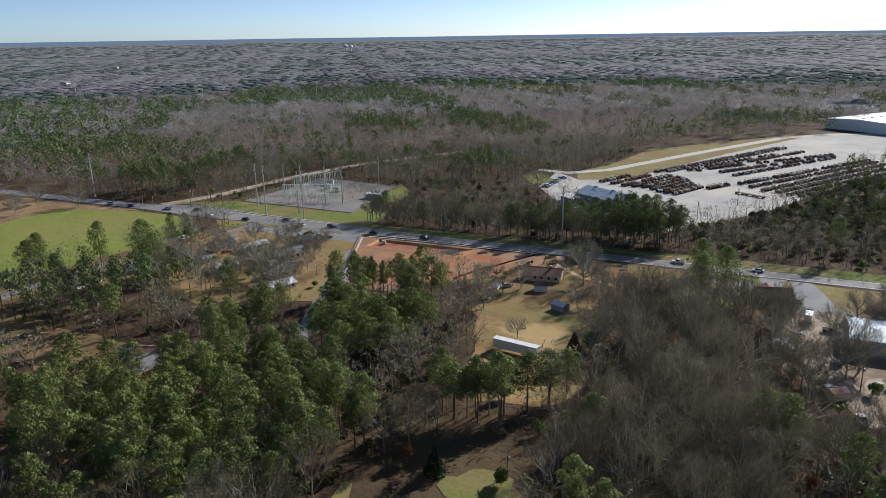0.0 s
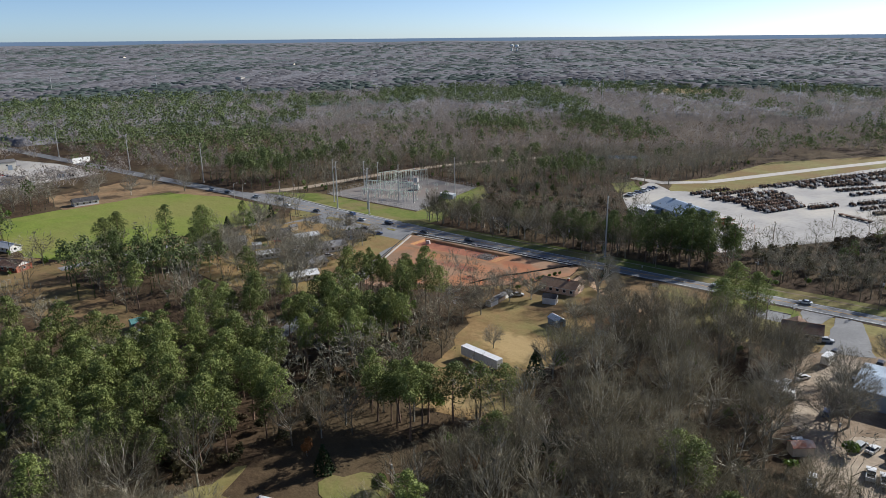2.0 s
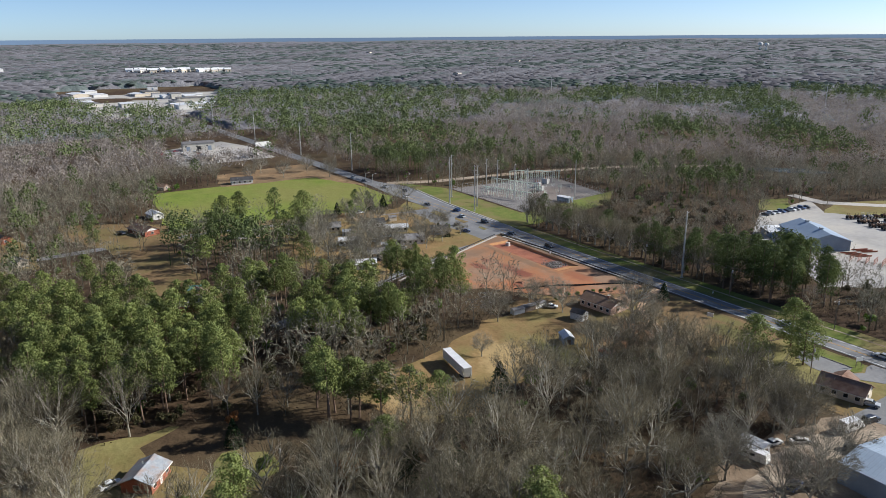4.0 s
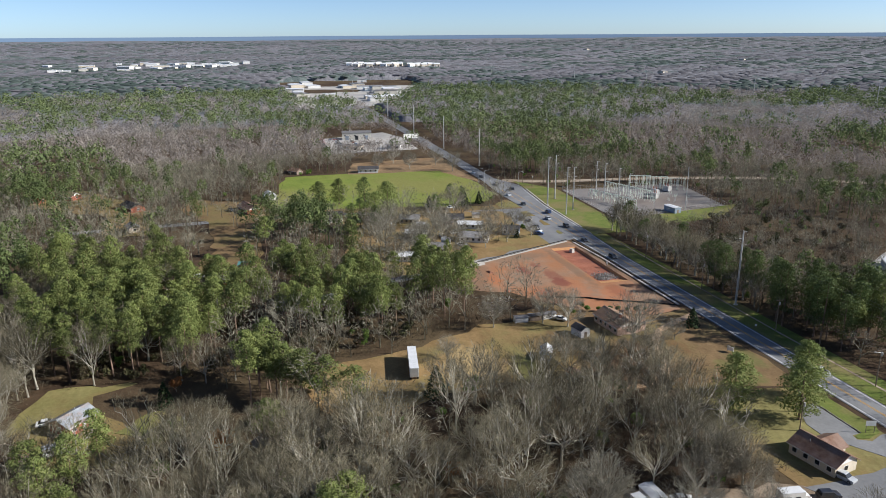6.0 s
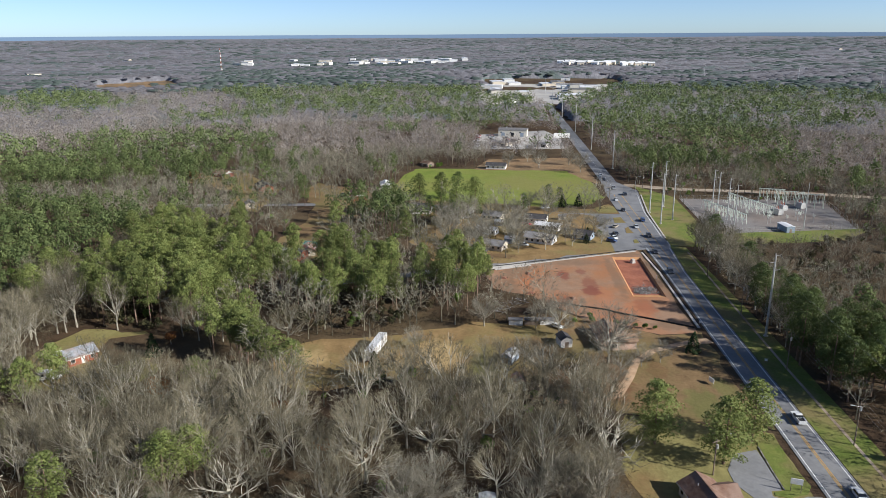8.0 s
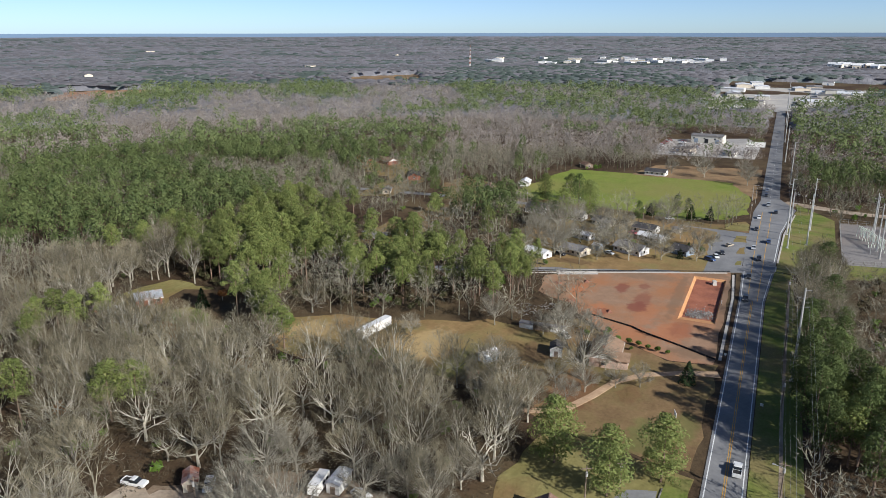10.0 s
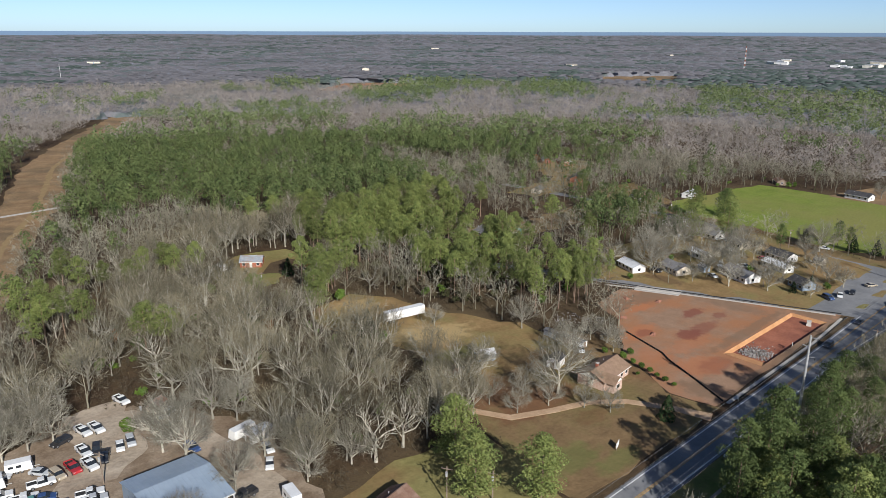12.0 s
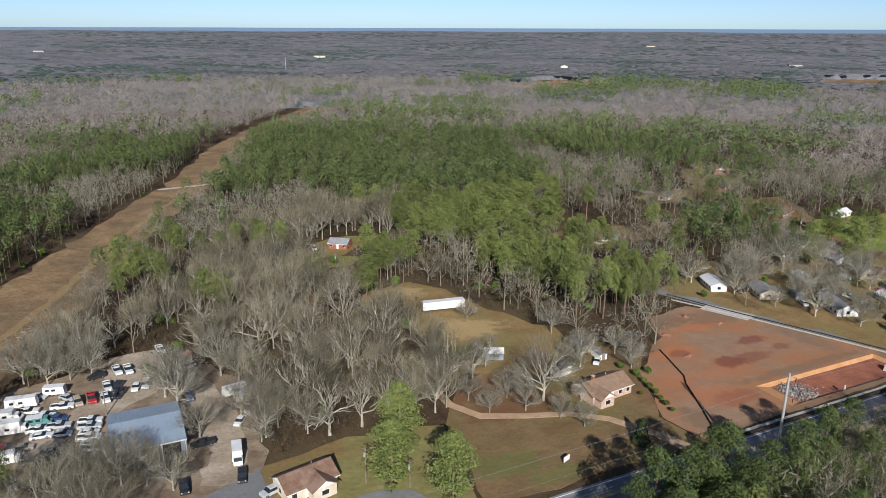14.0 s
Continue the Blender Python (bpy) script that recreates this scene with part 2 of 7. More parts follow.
def canopied(m, green, share=0.5):
    """Ragged stands of pine in the far canopy, haze-tinted, and the relief of its crowns."""
    t = m.node_tree
    n, li, b = t.nodes, t.links, t.nodes["Principled BSDF"]
    co, stands, ramp, mx = n.new("ShaderNodeTexCoord"), n.new("ShaderNodeTexNoise"), n.new("ShaderNodeMapRange"), n.new("ShaderNodeMix")
    stands.inputs["Scale"].default_value, stands.inputs["Detail"].default_value, stands.inputs["Roughness"].default_value = 0.009, 8.0, 0.6
    li.new(co.outputs["Object"], stands.inputs["Vector"])
    ramp.inputs["From Min"].default_value, ramp.inputs["From Max"].default_value = share, share + 0.035
    li.new(stands.outputs["Fac"], ramp.inputs["Value"])
    mx.data_type = "RGBA"
    li.new(ramp.outputs[0], mx.inputs[0])
    li.new(b.inputs["Base Color"].links[0].from_socket, mx.inputs[6])
    mx.inputs[7].default_value = rgb(green)
    li.new(mx.outputs[2], b.inputs["Base Color"])
    crowns, bump = n.new("ShaderNodeTexNoise"), n.new("ShaderNodeBump")
    crowns.inputs["Scale"].default_value, crowns.inputs["Detail"].default_value = 0.07, 3.0
    li.new(co.outputs["Object"], crowns.inputs["Vector"])
    bump.inputs["Strength"].default_value, bump.inputs["Distance"].default_value = 0.55, 8.0
    li.new(crowns.outputs["Fac"], bump.inputs["Height"])
    li.new(bump.outputs[0], b.inputs["Normal"])


canopied(M_HAZYCANOPY, (0.12, 0.14, 0.132), 0.53)
M_STRAW = material("straw-coloured grass", (0.23, 0.16, 0.08), (0.3, 0.215, 0.11), 0.3, 0.95, c3=(0.25, 0.17, 0.085), patch=0.1, grain=0.25, spec=0.1)


# ---- mesh helpers ----
class Shape:
    """Collects vertices and faces of one mesh."""

    def __init__(self):
        self.v, self.f = [], []

    def add(self, verts, faces):
        k = len(self.v)
        self.v += [tuple(p) for p in verts]
        self.f += [tuple(k + i for i in f) for f in faces]
        return self

    def box(self, x0, x1, y0, y1, z0, z1):
        v = [(x, y, z) for z in (z0, z1) for x, y in ((x0, y0), (x1, y0), (x1, y1), (x0, y1))]
        return self.add(v, [(3, 2, 1, 0), (4, 5, 6, 7), (0, 1, 5, 4), (1, 2, 6, 5), (2, 3, 7, 6), (3, 0, 4, 7)])

    def taper(self, a, b, z0, z1):
        """A block from the rectangle a = (x0, x1, y0, y1) at z0 to b at z1."""
        v = [(x, y, z) for (x0, x1, y0, y1), z in ((a, z0), (b, z1)) for x, y in ((x0, y0), (x1, y0), (x1, y1), (x0, y1))]
        return self.add(v, [(3, 2, 1, 0), (4, 5, 6, 7), (0, 1, 5, 4), (1, 2, 6, 5), (2, 3, 7, 6), (3, 0, 4, 7)])

    def tube(self, p, q, r0, r1, sides=6, caps=True):
        p, q = Vector(p), Vector(q)
        d = (q - p).normalized()
        u = d.orthogonal().normalized()
        w = d.cross(u)
        ring = [u * math.cos(2 * math.pi * i / sides) + w * math.sin(2 * math.pi * i / sides) for i in range(sides)]
        v = [p + r0 * e for e in ring] + [q + r1 * e for e in ring]
        f = [(i, (i + 1) % sides, sides + (i + 1) % sides, sides + i) for i in range(sides)]
        if caps:
            f += [tuple(range(sides - 1, -1, -1)), tuple(range(sides, 2 * sides))]
        return self.add(v, f)

    def prism(self, outline, y0, y1):
        """An outline in x and z, drawn from y0 to y1."""
        n = len(outline)
        v = [(x, y0, z) for x, z in outline] + [(x, y1, z) for x, z in outline]
        return self.add(v, [tuple(range(n)), tuple(range(2 * n - 1, n - 1, -1))] + [(i, i + n, (i + 1) % n + n, (i + 1) % n) for i in range(n)])

    def slab(self, outline, z0, z1):
        """An outline in x and y, drawn from z0 to z1."""
        n = len(outline)
        if sum(a[0] * b[1] - b[0] * a[1] for a, b in zip(outline, outline[1:] + outline[:1])) < 0:
            outline = outline[::-1]
        v = [(x, y, z0) for x, y in outline] + [(x, y, z1) for x, y in outline]
        return self.add(v, [tuple(range(n, 2 * n))] + [(i, (i + 1) % n, (i + 1) % n + n, i + n) for i in range(n)])

    def mesh(self, name, mat, smooth=False):
        me = bpy.data.meshes.new(name)
        me.from_pydata(self.v, [], self.f)
        me.materials.append(mat)
        if smooth:
            me.shade_smooth()
        return me


def part(name, shape, mat, parent=None, label="", smooth=False):
    ob = new(name, shape if isinstance(shape, bpy.types.Mesh) else shape.mesh(name, mat, smooth))
    ob.parent = parent
    return tagged(ob, label)


def thing(name, m, label, category, group="", kind=""):
    ob = new(name)
    ob.empty_display_size = 0.5
    ob.matrix_world = m
    return tagged(ob, label, category, group, kind)


def triangles(name, tri, mat):
    """A mesh of loose triangles from an array (n, 3, 3)."""
    n = len(tri)
    me = bpy.data.meshes.new(name)
    me.vertices.add(3 * n), me.loops.add(3 * n), me.polygons.add(n)
    me.vertices.foreach_set("co", np.ascontiguousarray(tri, dtype=np.float32).ravel())
    me.loops.foreach_set("vertex_index", np.arange(3 * n, dtype=np.int32))
    me.polygons.foreach_set("loop_start", np.arange(0, 3 * n, 3, dtype=np.int32))
    me.materials.append(mat)
    me.update(calc_edges=True)
    return me


# ---- the lie of the land ----
CX, CY, RIM = 0.0, 200.0, 4700.0


def land(x, y):
    """Height of the ground: level near by, rising to fit the camera's horizon."""
    r = np.hypot(x - CX, y - CY)
    u = np.clip((r - 800) / (RIM - 800), 0, 1.02)
    roll = np.sin(x * 0.0031 + 1.3) * np.sin(y * 0.0027 + 0.4) + 0.6 * np.sin(x * 0.0071 + y * 0.0043)
    west = np.cos(np.arctan2(y - CY, x - CX) - radians(187))
    return (60 + 15 * west) * u ** 1.35 + 9 * roll * np.clip((r - 700) / 1500, 0, 1) * (1 - 0.7 * u)


def inside(x, y, poly):
    x, y = np.asarray(x), np.asarray(y)
    hit = np.zeros(x.shape, bool)
    for (ax, ay), (bx, by) in zip(poly, poly[1:] + poly[:1]):
        if ay != by:
            hit ^= ((ay > y) != (by > y)) & (x < (bx - ax) * (y - ay) / (by - ay) + ax)
    return hit


def strip(line, width):
    """The outline of a band along a line of points; width is one number or one for each point."""
    w = [width] * len(line) if isinstance(width, (int, float)) else width
    left, right = [], []
    for i, p in enumerate(line):
        a, b = line[max(i - 1, 0)], line[min(i + 1, len(line) - 1)]
        dx, dy = b[0] - a[0], b[1] - a[1]
        k = math.hypot(dx, dy)
        nx, ny = -dy / k * w[i] / 2, dx / k * w[i] / 2
        left.append((p[0] + nx, p[1] + ny)), right.append((p[0] - nx, p[1] - ny))
    return left + right[::-1]


def rough(poly, amount=1.5, step=5.0, seed=0):
    """An outline with an uneven edge."""
    rng, out = random.Random(seed), []
    for a, b in zip(poly, poly[1:] + poly[:1]):
        k = max(1, int(math.hypot(b[0] - a[0], b[1] - a[1]) / step))
        for i in range(k):
            out.append((a[0] + (b[0] - a[0]) * i / k + rng.uniform(-amount, amount), a[1] + (b[1] - a[1]) * i / k + rng.uniform(-amount, amount)))
    return out


def sheet(name, poly, mat, z, label, category="ground", under=0.35):
    """A thin sheet of ground cover or paving that lies in the soil."""
    s = Shape().slab(poly, z - under, z)
    bm = bmesh.new()
    me = s.mesh(name, mat)
    bm.from_mesh(me)
    bmesh.ops.triangulate(bm, faces=[f for f in bm.faces if len(f.verts) > 4])
    bm.to_mesh(me)
    bm.free()
    return tagged(new(name, me), label, category, kind="structure")


# ---- ground ----
rings = [0, 40, 90, 150, 220, 300, 400, 520, 660, 800, 950, 1120, 1300, 1500, 1750, 2050, 2400, 2800, 3250, 3700, 4150, 4450, 4700]
SPOKES = 144
gv, gf = [(CX, CY, 0.0)], []
for r in rings[1:]:
    for k in range(SPOKES):
        a = 2 * math.pi * k / SPOKES
        x, y = CX + r * math.cos(a), CY + r * math.sin(a)
        gv.append((x, y, float(land(x, y))))
for k in range(SPOKES):
    gf.append((0, 1 + k, 1 + (k + 1) % SPOKES))
for i in range(len(rings) - 2):
    o = 1 + i * SPOKES
    for k in range(SPOKES):
        gf.append((o + k, o + SPOKES + k, o + SPOKES + (k + 1) % SPOKES, o + (k + 1) % SPOKES))
PIT = (-171.0, -121.0, 280.5, 292.5)  # x from, x to, y from, y to


def dug(me):
    """Cuts the pit's rectangle out of a level mesh."""
    bm = bmesh.new()
    bm.from_mesh(me)
    for axis, value in ((0, PIT[0]), (0, PIT[1]), (1, PIT[2]), (1, PIT[3])):
        co, no = [0, 0, 0], [0, 0, 0]
        co[axis], no[axis] = value, 1
        bmesh.ops.bisect_plane(bm, geom=bm.verts[:] + bm.edges[:] + bm.faces[:], plane_co=co, plane_no=no)
    gone = [f for f in bm.faces if PIT[0] < f.calc_center_median().x < PIT[1] and PIT[2] < f.calc_center_median().y < PIT[3]]
    bmesh.ops.delete(bm, geom=gone, context="FACES")
    bm.to_mesh(me)
    bm.free()


ground = part("ground", Shape().add(gv, gf), M_LITTER, smooth=True)
dug(ground.data)
tagged(ground, "brown leaf litter and dead grass on the forest floor", "ground", kind="structure")

hz = []
for k in range(SPOKES):
    a = 2 * math.pi * k / SPOKES
    hz.append((CX + 4690 * math.cos(a), CY + 4690 * math.sin(a)))
# haze backdrop; its top follows the horizon as seen from the camera
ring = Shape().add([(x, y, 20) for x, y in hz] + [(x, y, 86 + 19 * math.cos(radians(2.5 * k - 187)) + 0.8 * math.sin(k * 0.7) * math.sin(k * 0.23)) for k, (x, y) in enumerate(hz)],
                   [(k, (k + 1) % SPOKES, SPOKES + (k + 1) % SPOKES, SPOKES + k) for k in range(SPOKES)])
tagged(part("backdrop", ring, M_HAZE, smooth=True), "glowing blue haze band fitted to the horizon", "hills", kind="structure")

# ---- outlines of the open places ----
ROAD_Y0, ROAD_Y1 = 298.2, 307.0
MAIN = [(720, ROAD_Y0), (-150, ROAD_Y0), (-205, 297), (-300, 297), (-330, 299.5), (-1500, 299.5), (-1500, 309.5), (-340, 309.5), (-312, 318), (-255, 311.5), (-190, 309.5), (-150, ROAD_Y1), (720, ROAD_Y1)]
DIRT = [(-120, 243), (-128, 229), (-148, 226), (-160, 244), (-172, 272), (-182, 294), (-88, 295), (-86, 283), (-98, 260)]
SIDE = [(-128, 160), (-147, 205), (-160, 235), (-173, 264), (-189, 299)]
FIELDST = [(-262, 60), (-268, 150), (-266, 190), (-257, 236), (-249, 262), (-244, 300)]
LANE = [(-262, 150), (-230, 142), (-200, 138), (-172, 132)]
CORNER = [(-186, 297), (-181, 280), (-212, 276), (-240, 283), (-246, 297)]
FIELD = [(-276, 170), (-300, 160), (-385, 172), (-392, 292), (-330, 294), (-292, 294), (-276, 285), (-265, 262)]
BROWNLAWN = [(-383, 215), (-430, 225), (-440, 296), (-330, 296), (-380, 280)]
YARD_A = [(-28, 296), (-88, 296), (-86, 283), (-98, 260), (-108, 250), (-100, 238), (-80, 235), (-60, 240), (-45, 248), (-34, 262)]
LAWN_MID = [(-96, 240), (-92, 222), (-88, 210), (-78, 194), (-78, 176), (-66, 162), (-50, 162), (-42, 172), (-44, 190), (-48, 200), (-50, 216), (-46, 238), (-62, 246)]
LAWN_B = [(-34, 262), (-26, 296), (40, 296), (40, 272), (14, 262), (-10, 258)]
YARD = [(69, 202), (40, 186), (24, 192), (4, 222), (8, 250), (14, 270), (40, 268), (70, 256)]
LAWN_RED = [(-79, 92), (-60, 90), (-38, 98), (-34, 122), (-50, 132), (-66, 124), (-80, 114)]
LAWN_NEAR = [(-73, 107), (-77, 119), (-72, 136), (-60, 146), (-46, 148), (-39, 162), (-33, 164), (-37, 148), (-39, 130), (-55, 117), (-62, 108)]
ROWLINE = [(92, 190), (64, 128), (41, 64), (17, 4), (-12, -57), (-57, -190), (-98, -272), (-225, -480)]
ROWWIDTH = [48, 40, 32, 31, 30, 32, 36, 44]
POWERPAD = [(-290, 338), (-288, 418), (-224, 408), (-212, 335)]
POWERLAWN = [(-330, 318), (-312, 318.5), (-255, 312), (-190, 310), (-188, 326), (-194, 345), (-198, 370), (-203, 392), (-226, 418), (-224, 406), (-212, 333), (-294, 336)]
ACCESS = [(-192, 306), (-200, 330), (-210, 358), (-222, 398)]
REARROAD = [(-330, 312), (-318, 345), (-308, 420), (-290, 480), (-240, 560)]
LOT = [(-140, 492), (-137, 440), (-112, 398), (-48, 352), (-4, 412), (72, 575), (96, 766), (30, 752), (-40, 606), (-88, 486), (-118, 470)]
LOTROAD = [(-155, 497), (-132, 492), (-108, 512), (-58, 610), (4, 722), (44, 760), (90, 775)]
LOTGRASS = [(-128, 500), (-112, 530), (-96, 618), (12, 748), (30, 752), (-40, 604), (-90, 484), (-118, 468)]
LOTGREEN = [(-150, 486), (-128, 456), (-142, 446), (-158, 470)]
MILL = [(37, 784), (88, 746), (180, 870), (130, 910)]
WORKS = [(-482, 212), (-575, 214), (-610, 280), (-560, 292), (-486, 290)]
NEIGHBOURS = [(-150, 208), (-178, 282), (-246, 282), (-262, 230), (-262, 180), (-230, 195), (-190, 190)]
CARPARK = [(30, 940), (72, 935), (112, 1080), (55, 1062)]
GLADE_2 = [(-150, 124), (-178, 124), (-210, 132), (-262, 128), (-300, 110), (-330, 116), (-300, 160), (-262, 160), (-200, 152), (-160, 158)]
GLADE_3 = [(-330, 25), (-370, 25), (-375, 50), (-300, 95), (-250, 100), (-246, 80), (-300, 70)]
GLADE_4 = [(-230, 95), (-160, 88), (-150, 112), (-215, 125)]
BRIDGE = [(6, -55), (-30, -59)]
STRIPTOWN = [(-880, 212), (-1430, 205), (-1460, 480), (-1330, 490), (-1100, 420), (-900, 350)]
REDCUT = [(-560, -640), (-640, -560), (-830, -640), (-720, -760)]
REDCUT_2 = [(-1060, -420), (-1180, -330), (-1330, -430), (-1180, -520)]
PALECUT = [(-300, 1180), (-380, 1330), (-470, 1290), (-400, 1160)]

sheet("road", MAIN, M_ASPHALT, 0.12, "grey asphalt main road with white edge lines", "road")
sheet("road_side_street", strip(SIDE, [5.5, 5.5, 6, 6, 9]), M_ASPHALT, 0.10, "narrow grey asphalt side street", "road")
sheet("road_field_street", strip(FIELDST, [6, 6, 6, 6, 7, 12]), M_ASPHALT, 0.10, "grey asphalt street beside the green field", "road")
sheet("road_lane", strip(LANE, 4.5), M_ASPHALT, 0.09, "narrow asphalt lane between houses", "road")
sheet("pavement_corner", CORNER, M_ASPHALT, 0.08, "worn asphalt forecourt at the street corner", "pavement")
for name, poly in (("ground_island_one", [(-211, 293.5), (-220, 294.5), (-223, 296.6), (-212, 296.9)]), ("ground_island_two", [(-231, 291), (-242, 292), (-243, 296.4), (-232, 296.6)]), ("ground_island_three", [(-193, 294), (-199, 294.5), (-200, 296.6), (-194, 296.7)]), ("ground_island_four", [(-253, 286), (-264, 285), (-274, 294), (-268, 296.4), (-254, 296.2)])):
    sheet(name, rough(poly, 0.3, 3, len(name)), M_OLIVE, 0.16, "low grass island in the asphalt forecourt", "ground")
sheet("road_access", strip(ACCESS, [10, 5, 5, 5]), M_CONCRETE, 0.08, "pale concrete access road beside the substation", "road")
sheet("road_rear", strip(REARROAD, [10, 8, 8, 7, 7]), M_GRAVEL, 0.08, "pale road running behind the substation", "road")
sheet("road_factory", strip(LOTROAD, [7, 9, 8, 8, 9, 10, 12]), M_CONCRETE, 0.14, "pale concrete road to the warehouse", "road")
sheet("pavement_lot", LOT, M_LOT, 0.08, "wide pale asphalt storage lot", "pavement")
sheet("pavement_works", WORKS, M_LOT, 0.08, "pale lot of the works beside the road", "pavement")


def stained(m, spots, colour, ragged=0.7):
    """Lays soft ragged stains (centre and half sizes on the plan) over a ground material."""
    t = m.node_tree
    b, co, noise = t.nodes["Principled BSDF"], t.nodes.new("ShaderNodeTexCoord"), t.nodes.new("ShaderNodeTexNoise")
    noise.inputs["Scale"].default_value, noise.inputs["Detail"].default_value = 0.35, 5.0
    t.links.new(co.outputs["Object"], noise.inputs["Vector"])
    for x, y, rx, ry, strength in spots:
        mp = t.nodes.new("ShaderNodeMapping")
        mp.inputs["Location"].default_value, mp.inputs["Scale"].default_value = (-x / rx, -y / ry, 0), (1 / rx, 1 / ry, 0)
        ln, add, ramp, mx = t.nodes.new("ShaderNodeVectorMath"), t.nodes.new("ShaderNodeMath"), t.nodes.new("ShaderNodeMapRange"), t.nodes.new("ShaderNodeMix")
        ln.operation, add.operation, ramp.interpolation_type = "LENGTH", "MULTIPLY_ADD", "SMOOTHSTEP"
        t.links.new(co.outputs["Object"], mp.inputs["Vector"])
        t.links.new(mp.outputs[0], ln.inputs[0])
        t.links.new(noise.outputs["Fac"], add.inputs[0])
        add.inputs[1].default_value = ragged * 2
        t.links.new(ln.outputs["Value"], add.inputs[2])
        t.links.new(add.outputs[0], ramp.inputs["Value"])
        ramp.inputs["From Min"].default_value, ramp.inputs["From Max"].default_value = 0.6 + ragged, 1.25 + ragged
        ramp.inputs["To Min"].default_value, ramp.inputs["To Max"].default_value = strength, 0.0
        mx.data_type = "RGBA"
        t.links.new(ramp.outputs[0], mx.inputs[0])
        t.links.new(b.inputs["Base Color"].links[0].from_socket, mx.inputs[6])
        mx.inputs[7].default_value = (*colour, 1)
        t.links.new(mx.outputs[2], b.inputs["Base Color"])


stained(M_CLAY, ((-117, 254, 9, 4, 0.7), (-138, 242, 10, 2.5, 0.8), (-108, 280, 9, 6, 0.7), (-120, 270, 12, 4, 0.5), (-104, 268, 5, 7, 0.5)), (0.4, 0.155, 0.07))
stained(M_CLAY, ((-150, 238, 13, 6, 0.6), (-128, 234, 14, 5, 0.7), (-163, 262, 5, 14, 0.5), (-176, 286, 5, 8, 0.7), (-140, 294.5, 50, 2.4, 0.7), (-110, 246, 7, 6, 0.6), (-94, 288, 4, 7, 0.7), (-145, 277.5, 28, 2.2, 0.6)), (0.19, 0.125, 0.08))
stained(M_CLAY, ((-145, 257, 6, 2.6, 0.8), (-150, 264.5, 4.5, 2, 0.6), (-127, 266, 6, 3.6, 0.85), (-135, 266.5, 9, 3, 0.6), (-117, 255.5, 4, 2.4, 0.6), (-112, 283, 8, 4, 0.4)), (0.2, 0.072, 0.05))
clay = sheet("ground_clay", rough(DIRT, 0.8, 6, 1), M_CLAY, 0.035, "graded bare red clay building site", "ground")
dug(clay.data)
sheet("ground_field", rough(FIELD, 1.5, 8, 2), M_GREEN, 0.040, "wide open field of green grass", "ground")
sheet("ground_brown_lawn", rough(BROWNLAWN, 1.5, 8, 3), M_ROW, 0.045, "brown winter grass at the end of the field", "ground")
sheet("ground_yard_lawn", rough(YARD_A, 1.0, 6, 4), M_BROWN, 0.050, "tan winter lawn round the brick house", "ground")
sheet("ground_mid_lawn", rough(LAWN_MID, 2.0, 6, 5), M_TAN, 0.055, "tan winter grass behind the trailer", "ground")
sheet("ground_house_lawn", rough(LAWN_B, 0.8, 6, 6), M_OLIVE, 0.060, "tan winter lawn beside the road", "ground")
sheet("ground_gravel_yard", rough(YARD, 2.6, 5, 7), M_YARDDIRT, 0.065, "brown dirt yard full of vehicles", "ground")
sheet("ground_gravel_track", rough(strip([(34, 186), (33, 200), (38, 213), (49, 222), (64, 236)], [13, 17, 14, 9, 10]), 1.5, 3, 71), M_GRAVEL, 0.069, "pale packed gravel track through the yard", "ground")
sheet("ground_gravel_drive", rough(strip([(27, 198), (20, 214), (16, 230), (17, 246), (19, 264)], [7, 9, 9, 8, 9]), 1.5, 3, 72), M_GRAVEL, 0.073, "pale packed gravel drive beside the workshop", "ground")
sheet("pavement_car_park", CARPARK, M_LOT, 0.3, "far pale car park full of cars", "pavement")
sheet("ground_red_house_lawn", rough(LAWN_RED, 2.0, 5, 8), M_OLIVE, 0.070, "brown grass clearing round the red house", "ground")
# the dark litter colour stands in for tree shade on this grass
sheet("ground_near_lawn", rough(LAWN_NEAR, 2.5, 6, 9), M_LITTER, 0.075, "grass clearing in the woods, tree shade put into its dark colour", "ground")
sheet("ground_cleared_strip", rough(strip(ROWLINE, ROWWIDTH), 2.5, 9, 10), M_ROW, 0.080, "long cleared strip of brown grass through the forest", "ground")
sheet("ground_strip_track", rough(strip([(84, 186), (58, 128), (36, 64), (12, 4), (-17, -57), (-62, -190), (-104, -272), (-228, -476)], 3.2), 0.7, 5, 74), M_STRAW, 0.0845, "worn pale track along the cleared strip", "ground")
sheet("ground_power_lawn", POWERLAWN, M_VERGE, 0.085, "grass between the road and the substation", "ground")
sheet("ground_power_pad", POWERPAD, M_STONE, 0.090, "grey crushed stone pad of the substation", "ground")
sheet("ground_lot_grass", rough(LOTGRASS, 1.0, 8, 11), M_OLIVE, 0.095, "olive brown grass beside the storage lot", "ground")
sheet("ground_lot_green", rough(LOTGREEN, 1.0, 6, 12), M_VERGE, 0.100, "green grass wedge beside the lot", "ground")
sheet("ground_neighbourhood", rough(NEIGHBOURS, 2.0, 7, 13), M_TAN, 0.105, "worn lawns between the small houses", "ground")
sheet("ground_street_verge", rough(strip([(-270, 160), (-266, 190), (-258, 236), (-250, 262), (-246, 296)], [22, 26, 30, 26, 30]), 1.5, 6, 17), M_BROWN, 0.047, "worn winter grass along the street", "ground")
sheet("ground_glade", rough(GLADE_2, 2.5, 7, 14), M_BROWN, 0.110, "brown lawns round the brick house in the woods", "ground")
